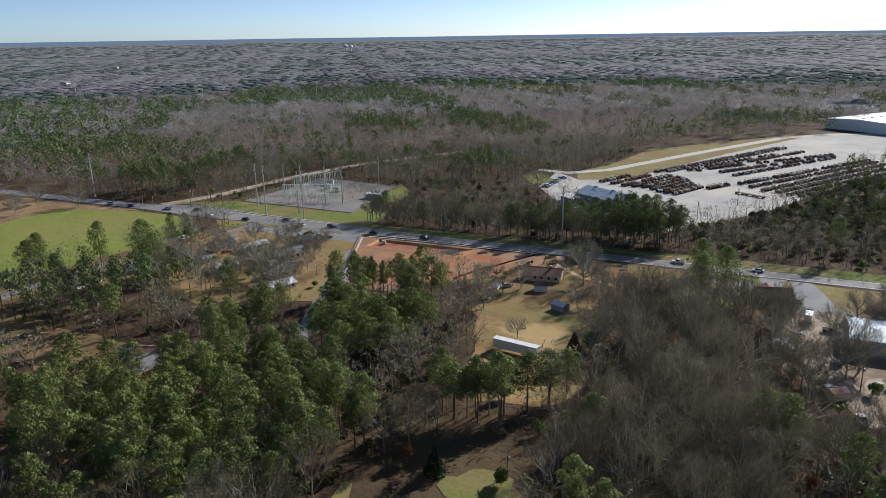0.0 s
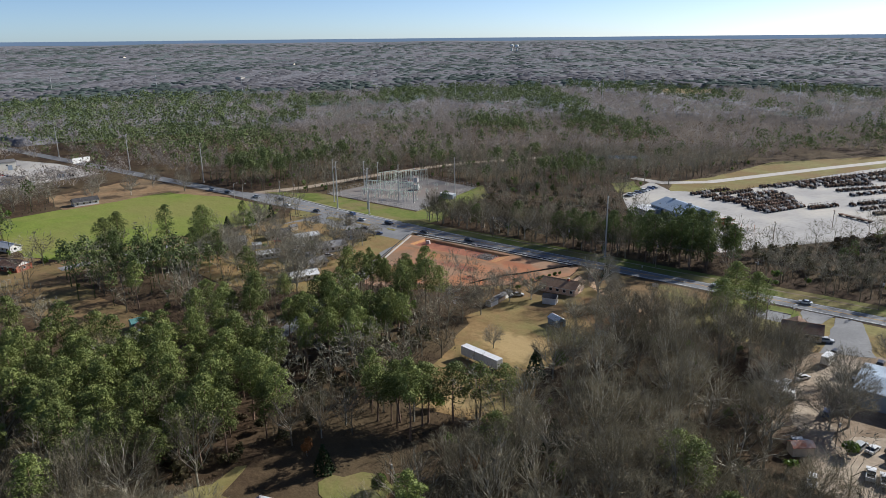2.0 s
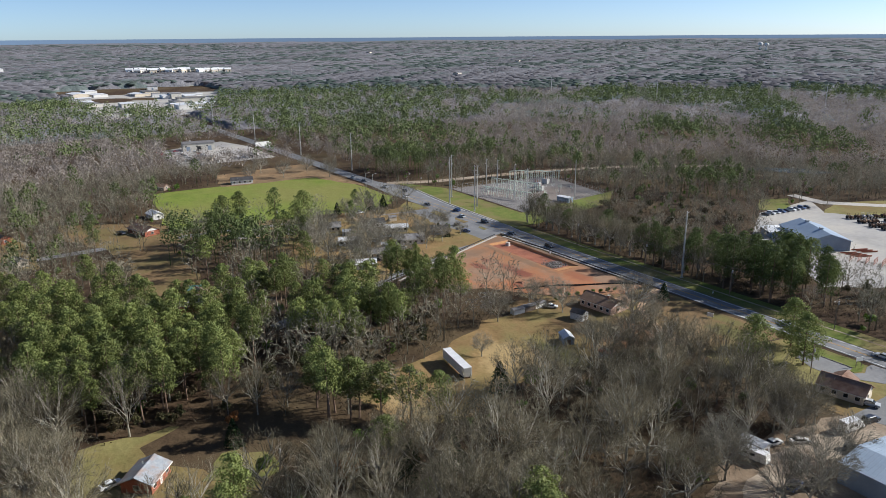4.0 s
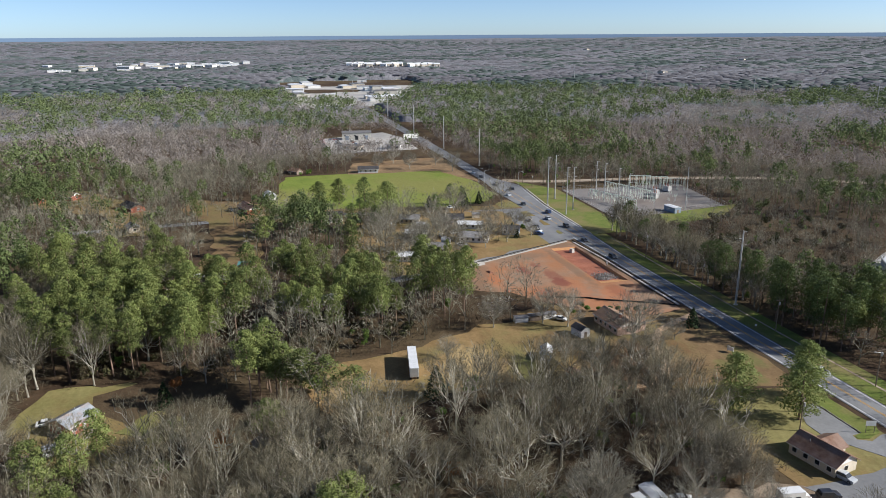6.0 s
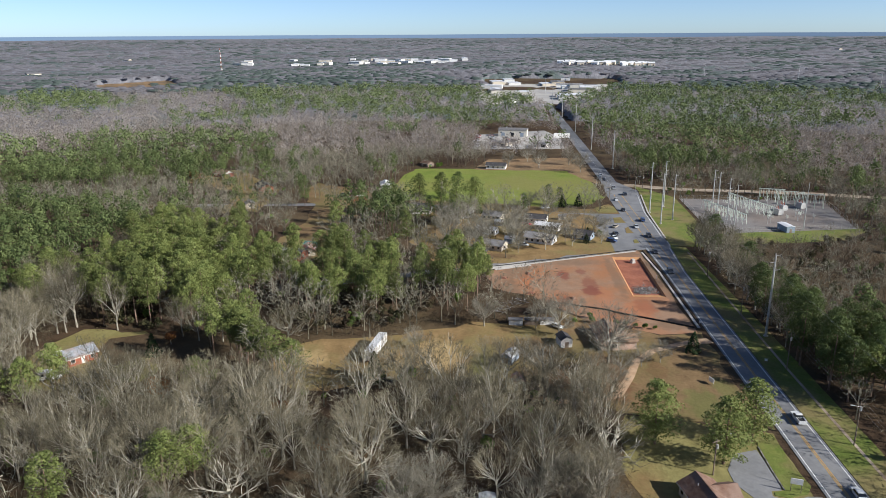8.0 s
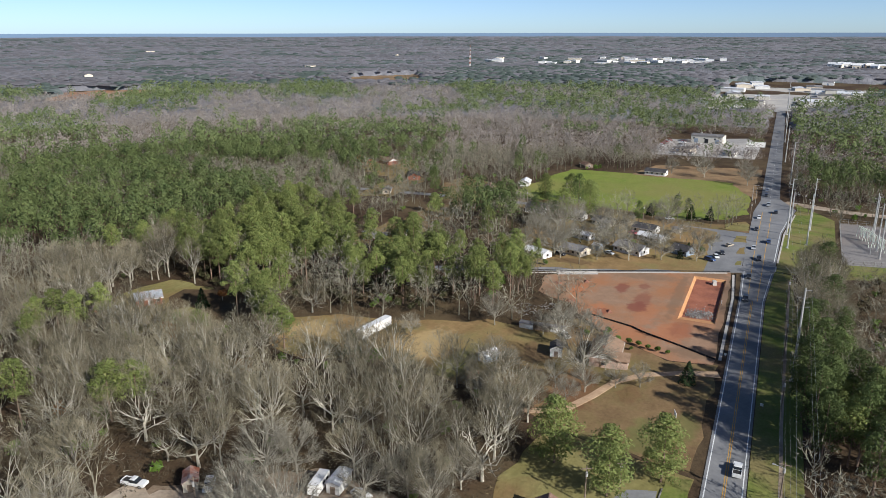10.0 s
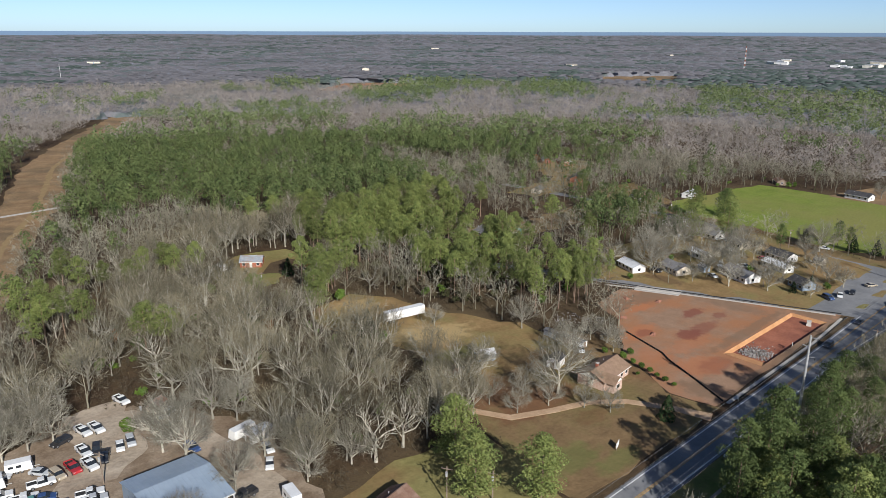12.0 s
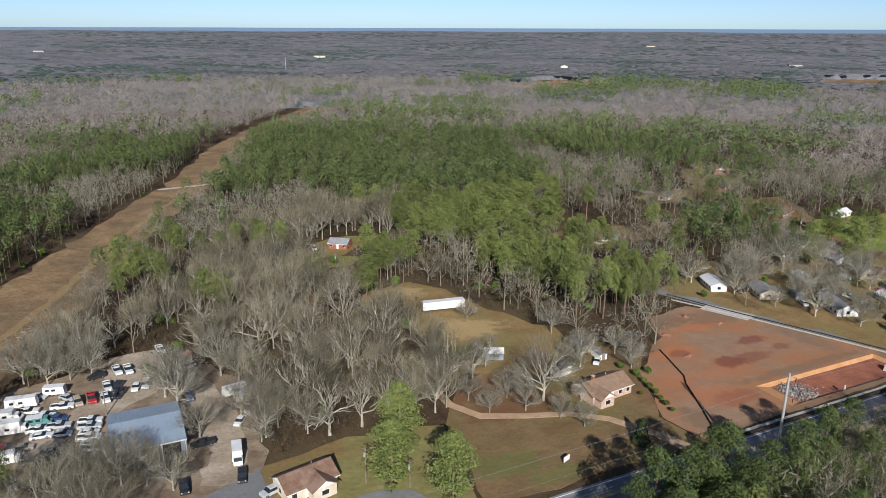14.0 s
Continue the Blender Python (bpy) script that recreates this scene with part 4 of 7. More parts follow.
for i in order:
    kind = int(is_pine[i])
    if near[i] and count[kind] < (232, 236)[kind == 0]:
        single[i] = True
        count[kind] += 1
        s = (rng.uniform(0.78, 1.06) if kind else rng.uniform(0.68, 1.2)) * float(stature(x[i:i + 1], y[i:i + 1])[0])
        proto = PINES[int(rng.integers(0, 4))] if kind else BARES[int(rng.integers(0, 5))]
        copy_thing(proto, pose(x[i], y[i], 0, 0, 0, rng.uniform(0, 360)) @ Matrix.Diagonal((s, s, s * rng.uniform(0.9, 1.1), 1)))
print("single trees", count, "near in all", int(near.sum()), "all", len(x))

def stick(h, r):
    """A bare trunk of two crossed tapering blades."""
    return np.array([[(-r, 0, 0), (r, 0, 0), (0, 0, h)], [(0, -r, 0), (0, r, 0), (0, 0, h)]])


def pine_dome(seed, h, radius, deep, n, size):
    """The crown of a pine in a closed stand: a lumpy dome of needle sprays over a bare trunk."""
    rng = np.random.default_rng(seed)
    d = unit(rng.normal(size=(n, 3)) + np.array([0, 0, 0.35]))
    a = np.arctan2(d[:, 1], d[:, 0])
    lump = 1 + 0.16 * np.sin(3 * a + seed) * np.sin(4 * d[:, 2] + seed) + 0.12 * np.sin(5 * a + 7 * d[:, 2])
    p = np.array([0, 0, h - deep]) + d * np.array([radius, radius, deep]) * (lump * rng.uniform(0.72, 1.04, n))[:, None]
    return np.concatenate([shingles(p, d * np.array([1, 1, 0.8]), size * rng.uniform(0.6, 1.25, n), rng, 0.32), stick(h - deep, 0.2)])


MID_PINES = [pine_dome(110 + k, (19, 20, 17.5, 18.5)[k], (3.2, 2.9, 3.7, 3.3)[k], (4.8, 5.6, 4.2, 5.0)[k], 165, 0.9) for k in range(4)]
MID_BARES = [np.concatenate([bare_crown(120 + k, (16, 15, 17, 14)[k], (5, 4, 2), 118, 0.9, (50, 56, 42, 62)[k], 0, (0.11, 0.2)), stick(8, 0.25)]) for k in range(4)]
rest = ~single
woods_pine = [grown(MID_PINES, x[rest & is_pine], y[rest & is_pine], rng.uniform(0.68, 1.15, int((rest & is_pine).sum())) * stature(x[rest & is_pine], y[rest & is_pine]), rng)]
woods_bare = [grown(MID_BARES, x[rest & ~is_pine], y[rest & ~is_pine], rng.uniform(0.75, 1.15, int((rest & ~is_pine).sum())) * stature(x[rest & ~is_pine], y[rest & ~is_pine]), rng)]


def fan(seed, h, spread, counts=(5, 10, 25), width=(0.6, 0.42, 0.29)):
    """A far leafless crown: blades that fan out from a low fork to an uneven domed top."""
    rng, out = np.random.default_rng(seed), []
    fork = np.array([0, 0, h * 0.2])
    for n, w, (u0, u1), (v0, v1) in zip(counts, width, ((0.05, 0.35), (0.3, 0.65), (0.55, 0.85)), ((0.6, 0.9), (0.75, 0.98), (0.85, 1.05))):
        d = around(n, rng, spread)
        reach = h * 0.8 * (1 - 0.3 * (1 - d[:, 2:3]) / spread) * rng.uniform(0.85, 1.05, (n, 1))
        p = fork + d * reach * rng.uniform(u0, u1, (n, 1))
        out.append(spikes(p, fork + unit(d + rng.normal(0, 0.14, d.shape)) * reach * rng.uniform(v0, v1, (n, 1)), w, rng))
    return np.concatenate(out)


def mound(seed, wide, low, high, n=6):
    """A far crown: an uneven dome of two ragged rings and a top."""
    rng = np.random.default_rng(seed)
    a = 2 * np.pi * (np.arange(n) + rng.uniform(-0.3, 0.3, n)) / n
    rings = [[np.array([wide * u * f * np.cos(b), wide * u * f * np.sin(b), z * g]) for b, f, g in zip(a + turn, rng.uniform(0.75, 1.2, n), rng.uniform(0.95, 1.04, n))] for u, z, turn in ((1.0, low, 0), (0.62, low + 0.72 * (high - low), 0.4))]
    top, tris = np.array([rng.uniform(-0.2, 0.2) * wide, rng.uniform(-0.2, 0.2) * wide, high]), []
    for k in range(n):
        p, q, r, t = rings[0][k], rings[0][(k + 1) % n], rings[1][k], rings[1][(k + 1) % n]
        tris += [(p, q, r), (q, t, r), (r, t, top)]
    return np.array(tris)


far_pine, far_bare, half_bare, half_pine = [], [], [], []
FAR_PINES = [mound(200 + k, (5.4, 4.8, 6.0, 5.2, 5.8)[k], 8.4, (10.9, 11.1, 10.7, 11, 10.6)[k]) for k in range(5)]
HALF_PINES = [pine_dome(260 + k, (18, 19, 17, 16)[k], (3.9, 3.5, 4.3, 3.8)[k], (4.6, 5.4, 4.2, 4.8)[k], 48, 1.45)[:-2] for k in range(4)]
FAR_BARES = [mound(220 + k, (5.8, 6.4, 5.4, 6.8, 6.0)[k], 8.2, (10.2, 10.0, 10.3, 10.0, 10.2)[k]) for k in range(5)]
HALF_BARES = [np.concatenate([fan(230 + k, (15, 14, 16, 13)[k], (0.42, 0.52, 0.36, 0.56)[k], (3, 6, 9)), pine_dome(270 + k, (14.5, 13.5, 15.5, 12.5)[k], (4.0, 4.4, 3.8, 4.6)[k], (5, 4.4, 5.6, 4.4)[k], 42, 1.0)[:-2]]) for k in range(4)]
for r0, r1, spacing, size in ((420, 700, 8.8, 1.0), (700, 1100, 13.2, 1.45), (1100, 1700, 20, 1.8), (1700, 2600, 30, 2.6), (2600, 4400, 46, 3.8)):
    for a0, a1, thin in ((80, 285, 1.0), (285, 360, 3.0), (0, 80, 3.0))[:3 if r0 < 1700 else 1]:
        x, y, rng = scatter(spacing * thin, r0, r1, int(r0 + a0), a0, a1)
        is_pine = rng.uniform(0, 1, len(x)) < pine_share(x, y) if r1 <= 1100 else rng.normal(0.3, 0.1, len(x)) < pine_share(x, y)
        if r0 >= 1100:
            x, y = x + rng.uniform(-0.35, 0.35, len(x)) * spacing, y + rng.uniform(-0.35, 0.35, len(x)) * spacing
        s = rng.uniform(0.8, 1.2, len(x)) * size * thin ** 0.5
        h = np.minimum(1.0, 1.1 / s) * rng.uniform(0.72, 1.25, len(x)) if r1 <= 1100 else rng.uniform(0.97, 1.04, len(x)) / s
        (half_pine if r1 <= 1100 else far_pine).append(grown(HALF_PINES if r1 <= 1100 else FAR_PINES, x[is_pine], y[is_pine], s[is_pine], rng, h[is_pine]))
        if not is_pine.all():
            (half_bare if r1 <= 1100 else far_bare).append(grown(HALF_BARES if r1 <= 1100 else FAR_BARES, x[~is_pine], y[~is_pine], s[~is_pine], rng, h[~is_pine]))
x, y, rng = scatter(5.6, 0, 420, 9)
BRUSH = [tufts(np.stack([rng.uniform(-1.6, 1.6, 4), rng.uniform(-1.6, 1.6, 4), rng.uniform(0.1, 0.7, 4)], 1), rng.uniform(0.5, 1.1, 4), 2, rng, 1.2, 0.3) for k in range(5)]
brush_at = (x, y)
brush = grown(BRUSH, x, y, rng.uniform(0.7, 1.5, len(x)), rng)
tagged(new("undergrowth", triangles("undergrowth", brush, M_BRUSH)), "dry brown brush and saplings under the trees", "undergrowth", kind="stuff")
x, y, rng = scatter(3.4, 0, 260, 19)
low = inside(x, y, NEAR) & (pine_share(x, y) < 0.5) | inside(x, y, LOWBRUSH[0]) | inside(x, y, LOWBRUSH[1])
x, y = x[low], y[low]
THICKET = [bare_crown(360 + k, (4.5, 6.0, 3.4, 5.2)[k], (3, 3, 2), 34, 0.5, (40, 34, 55, 46)[k], 1, (0.2, 0.17)) * np.array([1.2, 1.2, 0.9]) - np.array([0, 0, 0.6]) for k in range(4)]
tagged(new("thicket", triangles("thicket", grown(THICKET, x, y, rng.uniform(0.6, 1.25, len(x)), rng), M_THICKET)), "grey brown thicket of saplings between the bare trees", "undergrowth", kind="stuff")
x, y, rng = scatter(5.2, 0, 420, 29)
low = inside(x, y, UNDERWOOD) & (rng.uniform(0, 1, len(x)) < 0.55) | inside(x, y, LOWBRUSH[1]) & (rng.uniform(0, 1, len(x)) < 0.6) | inside(x, y, LOWBRUSH[0]) & (rng.uniform(0, 1, len(x)) < 0.16)
x, y = x[low], y[low]
SCRUB = [ball_crown(330 + k, (4.5, 6.0, 3.6)[k], (1.9, 1.8, 2.2)[k], 8, 16, 0.9) for k in range(3)]
tagged(new("scrub", triangles("scrub", grown(SCRUB, x, y, rng.uniform(0.6, 1.3, len(x)), rng), M_SCRUB)), "dark green and brown scrub under the trees", "undergrowth", kind="stuff")
# the closed canopy of the far woods, with the open places left out
lanes, radii = 430, [700 * 1.0148 ** k for k in range(130)]
cv, cf = [], []
for r in radii:
    a = np.radians(80 + 205 * np.arange(lanes) / (lanes - 1))
    x, y = CX + min(r, 4680) * np.cos(a), CY + min(r, 4680) * np.sin(a)
    lump = np.sin(x * 0.11 + 3 * np.sin(y * 0.05)) * np.sin(y * 0.13 + 2 * np.sin(x * 0.04)) + 0.8 * np.sin(x * 0.047 + y * 0.031)
    cv += list(zip(x.tolist(), y.tolist(), (land(x, y) + 5 + 4.2 * min(max((r - 900) / 600, 0), 1) + (2.4 - 1.7 * min(max((r - 900) / 300, 0), 1)) * lump).tolist()))
mid_x = np.array([v[0] for v in cv])
mid_y = np.array([v[1] for v in cv])
free = np.zeros(len(cv), bool)
for c in CLEARINGS:
    free |= inside(mid_x, mid_y, c)
for k in range(len(radii) - 1):
    for j in range(lanes - 1):
        q = (k * lanes + j, k * lanes + j + 1, (k + 1) * lanes + j + 1, (k + 1) * lanes + j)
        if not (free[q[0]] and free[q[1]] and free[q[2]] and free[q[3]]):
            cf.append(q)
cv = [(v[0], v[1], v[2] - 12) if free[i] or i < lanes else v for i, v in enumerate(cv)]
canopy = bpy.data.meshes.new("woods_canopy")
canopy.from_pydata(cv, [], cf)
canopy.materials.append(M_HAZYCANOPY)
canopy.shade_smooth()
tagged(new("woods_canopy", canopy), "canopy of the distant winter woods, haze painted into its grey", "woods", kind="stuff")
pick = rng.permutation(len(brush_at[0]))[:640]
greens = grown([ball_crown(300 + k, (3.2, 4.5, 2.6)[k], (1.6, 1.9, 1.5)[k], 6, 14, 0.85) for k in range(3)], brush_at[0][pick], brush_at[1][pick], rng.uniform(0.6, 1.3, len(pick)), rng)
tagged(new("evergreen_undergrowth", triangles("evergreen_undergrowth", greens, M_BROADLEAF)), "scattered bright evergreen bushes under the bare trees", "undergrowth", kind="stuff")
woods_pine, woods_bare, far_pine, far_bare = np.concatenate(woods_pine), np.concatenate(woods_bare), np.concatenate(far_pine), np.concatenate(far_bare)
tagged(new("distant_pine_woods", triangles("distant_pine_woods", far_pine, M_HAZYPINE)), "stands of pine far off, haze painted into their green", "woods", kind="stuff")
tagged(new("distant_bare_woods", triangles("distant_bare_woods", far_bare, M_HAZYBARE)), "leafless woods far off, haze painted into their mauve grey", "woods", kind="stuff")
half_bare = np.concatenate(half_bare)
tagged(new("middle_pine_woods", triangles("middle_pine_woods", np.concatenate(half_pine), M_HALFPINE)), "dark green pine woods in the middle distance", "woods", kind="stuff")
tagged(new("middle_bare_woods", triangles("middle_bare_woods", half_bare, M_HALFBARE)), "grey brown leafless woods in the middle distance", "woods", kind="stuff")
print("woods", len(woods_pine), len(woods_bare), len(half_bare), len(far_pine), len(far_bare))
tagged(new("pine_woods", triangles("pine_woods", woods_pine, M_NEEDLES)), "dense green pine woods beyond the houses", "woods", kind="stuff")
tagged(new("bare_woods", triangles("bare_woods", woods_bare, M_TWIGS)), "grey brown leafless woods beyond the houses", "woods", kind="stuff")


# ---- paint, kerbs and site works on the ground ----
def band(name, line, width, mat, z, label, height=0.02, category="road marking"):
    return tagged(part(name, Shape().slab(strip(line, width), z, z + height), mat), label, category, kind="structure")


for k, (line, mat, w) in enumerate((([(720, 298.9), (-150, 298.9), (-186, 298.2)], M_PAINT, 0.22), ([(720, 306.3), (-150, 306.3), (-186, 308.4)], M_PAINT, 0.22),
                                    ([(720, 302.5), (-150, 302.5)], M_YELLOW, 0.16), ([(720, 302.95), (-150, 302.95)], M_YELLOW, 0.16),
                                    ([(-150, 301.2), (-205, 300.8), (-300, 301.5)], M_YELLOW, 0.2), ([(-150, 304.4), (-205, 305.0), (-300, 306)], M_YELLOW, 0.2),
                                    ([(-203, 309.0), (-255, 310.8), (-300, 315.5)], M_PAINT, 0.25))):
    band("road_line", line, w, mat, 0.121, "painted line along the asphalt road")
for k in range(22):
    band("lane_dash", [(-330 - 12 * k, 304.5), (-333 - 12 * k, 304.5)], 0.2, M_PAINT, 0.121, "short white lane dash on the asphalt")
band("kerb", [(-92, 296.4), (-150, 296.2), (-178, 294.6)], 0.9, M_CONCRETE, 0.08, "pale new concrete kerb beside the clay site", 0.16, "kerb")
band("kerb", [(-180, 292), (-168, 264), (-155.5, 236), (-147, 219)], 0.9, M_CONCRETE, 0.08, "pale new concrete kerb beside the clay site", 0.16, "kerb")
band("kerb", [(-203, 310.4), (-255, 312.6), (-300, 317.6)], 0.7, M_CONCRETE, 0.08, "pale concrete kerb beside the grass", 0.16, "kerb")
band("footpath", [(20, 313.8), (-60, 313.4), (-110, 314), (-180, 315)], 0.8, M_GRAVEL, 0.07, "narrow worn dirt footpath on the verge", 0.07, "footpath")
sheet("pavement_apron", [(-156, 228), (-163, 243), (-157, 245), (-150, 230)], M_CONCRETE, 0.11, "pale concrete apron at the site entrance", "pavement")
sheet("road_driveway", strip([(-42, 238), (-39.5, 246), (-39.5, 254), (-44, 262.5), (-55, 267.5), (-65, 271), (-73, 277.5), (-79, 288), (-82, 297)], [2.4, 2.4, 2.4, 2.6, 2.4, 2.4, 2.4, 2.6, 4]), M_TRACK, 0.135, "curving dirt driveway across the lawn", "road")
sheet("pavement_house_lot", rough([(-16.5, 284), (-18.5, 290), (-10, 290), (-3, 290), (-2.6, 287.4), (-1, 287), (0.4, 290), (-1.2, 294.6), (-1, 297.2), (9, 297.2), (7, 288), (0, 283), (-5, 280.6), (-10, 280.8)], 0.25, 3, 30), M_ASPHALT, 0.13, "small grey parking area beside the house", "pavement")
sheet("ground_lot_verge", rough([(-25, 290.8), (-26, 296), (-12, 296), (-5, 296.4), (-1.8, 295), (-0.4, 290.4), (-1.4, 287.6), (-2.6, 288), (-3.2, 290.6)], 0.25, 3, 34), M_VERGE, 0.136, "green grass between the parking area and the road", "ground")
band("kerb", [(-20, 290.7), (-10, 290.4), (-3.2, 290.4)], 0.3, M_RUBBLE, 0.1, "dark weathered timber edge of the parking area", 0.16, "kerb")
sheet("pavement_yard_drive", rough([(10, 297), (18, 297), (26, 268), (12, 262)], 0.4, 4, 31), M_ASPHALT, 0.125, "asphalt drive into the gravel yard", "pavement")
sheet("ground_green_patch", rough([(-60, 122), (-52, 116), (-43, 124), (-45, 132), (-56, 131)], 1.2, 3, 33), M_VERGE, 0.17, "green patch of grass in the shaded clearing", "ground")
stained(M_TAN, ((-66, 212, 13, 7, 0.8), (-60, 205, 9, 5, 0.7), (-60, 172, 9, 7, 0.7)), (0.4, 0.29, 0.14))
stained(M_TAN, ((-58, 226, 11, 4, 0.6),), (0.13, 0.14, 0.045))
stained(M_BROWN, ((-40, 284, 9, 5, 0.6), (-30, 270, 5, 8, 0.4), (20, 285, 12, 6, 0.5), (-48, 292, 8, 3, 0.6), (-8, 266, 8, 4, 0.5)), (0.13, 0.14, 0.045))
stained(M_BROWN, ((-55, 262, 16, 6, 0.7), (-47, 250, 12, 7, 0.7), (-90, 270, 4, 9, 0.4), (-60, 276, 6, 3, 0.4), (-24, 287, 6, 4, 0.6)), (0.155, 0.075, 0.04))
stained(M_TAN, ((-78, 247, 10, 6, 0.7), (-40, 251, 9, 6, 0.7), (-55, 270, 8, 3, 0.6), (-62, 262, 9, 5, 0.6), (-45, 112, 6, 4, 0.7), (-170, 232, 4, 8, 0.7), (-62, 128, 5, 5, 0.6)), (0.13, 0.082, 0.045))


def retention_pit():
    x0, x1, y0, y1 = PIT
    t = thing("retention_pit", pose(0, 0, 0.04), "long pit with fresh orange clay banks on the site", "pit", kind="structure")
    bank, floor_, debris = Shape(), Shape(), Shape()
    i, z = 0.9, -0.95
    c = [(x0, y0), (x1, y0), (x1, y1), (x0, y1)]
    f = [(x0 + i, y0 + i), (x1 - i - 4, y0 + i), (x1 - i - 4, y1 - i * 0.6), (x0 + i, y1 - i * 0.6)]
    for k in range(4):
        j = (k + 1) % 4
        bank = Shape().add([(*c[k], 0.0), (*c[j], 0.0), (*f[j], z), (*f[k], z)], [(0, 1, 2, 3)])
        part("bank", bank, M_CLAYORANGE, t, "steep fresh orange clay bank")
    floor_.slab([*f], z - 0.3, z + 0.02)
    part("floor", floor_, M_CLAYFLOOR, t, "red clay floor of the pit")
    rng = random.Random(4)
    for k in range(800):
        x, y, s = rng.gauss(x1 - 9, 3.2), rng.gauss((y0 + y1) / 2, 2.4), 0.08 + 0.26 * rng.random() ** 3
        if x0 < x < x1 - 5.6 and y0 + 1.6 < y < y1 - 1.2:
            debris.taper((x - s, x + s, y - s * 0.7, y + s * 0.7), (x - s * 0.5, x + s * 0.6, y - s * 0.4, y + s * 0.3), z, z + 0.05 + s * 0.7 + 0.4 * rng.random() * math.exp(-((x - x1 + 9) / 4) ** 2))
    tagged(part("rubble", debris, M_RUBBLE, t, "grey broken rubble at the pit's end"), kind="stuff")
    out = thing("drain_outlet", pose(x0 + 5, y1 - 4, z + 0.05, 0, 0, 20), "pale concrete drain outlet box in the pit", "drain")
    part("body", Shape().taper((-1, 1, -0.8, 0.8), (-0.8, 0.8, -0.6, 0.6), 0, 1.5), M_CONCRETE, out)
    part("lid", Shape().box(-0.9, 0.9, -0.7, 0.7, 1.5, 1.62), M_CONCRETE, out)


M_CLAYFLOOR = material("red pit floor", (0.25, 0.09, 0.05), (0.34, 0.13, 0.075), 0.15, 0.9, c3=(0.22, 0.08, 0.05), patch=0.08, grain=0.2, bump=0.3)
retention_pit()


def silt_fence(line, h=0.6):
    t = thing("silt_fence", pose(0, 0, 0), "low black silt fence across the clay", "fence")
    for (ax, ay), (bx, by) in zip(line, line[1:]):
        part("fabric", Shape().slab(strip([(ax, ay), (bx, by)], 0.12), 0, h), M_RUBBER, t)
        n = max(2, int(math.hypot(bx - ax, by - ay) / 3))
        for k in range(n):
            x, y = ax + (bx - ax) * k / n, ay + (by - ay) * k / n
            part("post", Shape().box(x - 0.05, x + 0.05, y - 0.13, y - 0.05, 0, h + 0.2), M_WOODPOLE, t)


silt_fence([(-113, 251), (-107, 268), (-104, 272), (-98, 284), (-92, 295)])
silt_fence([(-96, 297.2), (-150, 296.9), (-181, 295.4)], 0.4)
silt_fence([(-182.5, 293), (-170.5, 265), (-158, 237), (-149, 214)], 0.45)


def brush_pile(x, y, r, n, mat, label, seed):
    rng, s = random.Random(seed), Shape()
    for k in range(n):
        a, d = rng.uniform(0, 6.28), r * math.sqrt(rng.random())
        p = Vector((d * math.cos(a), d * math.sin(a), rng.uniform(0.05, 0.9) * (1 - d / r) + 0.1))
        q = p + Vector((rng.uniform(-1, 1), rng.uniform(-1, 1), rng.uniform(-0.1, 0.35))) * rng.uniform(0.6, 1.8)
        s.tube(p, q, 0.14, 0.08, 4)
    t = new("debris_pile", s.mesh("debris_pile", mat))
    t.matrix_world = pose(x, y, 0)
    tagged(t, label, "debris", kind="stuff")


brush_pile(-108, 231, 5.5, 70, M_RUBBLE, "pile of broken pale timber and rubble at the site edge", 1)
brush_pile(-114, 238, 3.5, 40, M_RUBBLE, "pile of broken pale timber and rubble at the site edge", 2)
for x, y, a in ((-118, 258, 20), (-140, 233, 70), (-123, 243, 130), (-146, 243, 10)):
    t = thing("clod_heap", pose(x, y, 0.03, 0, 0, a), "small dark heap of clods on the clay", "soil heap")
    part("mound", Shape().taper((-1.6, 1.6, -0.8, 0.8), (-0.5, 0.7, -0.2, 0.3), 0, 0.6), M_CLAYDARK, t)
    part("clod", Shape().taper((0.9, 1.7, 0.3, 1.0), (1.1, 1.4, 0.5, 0.8), 0, 0.35), M_CLAYDARK, t)


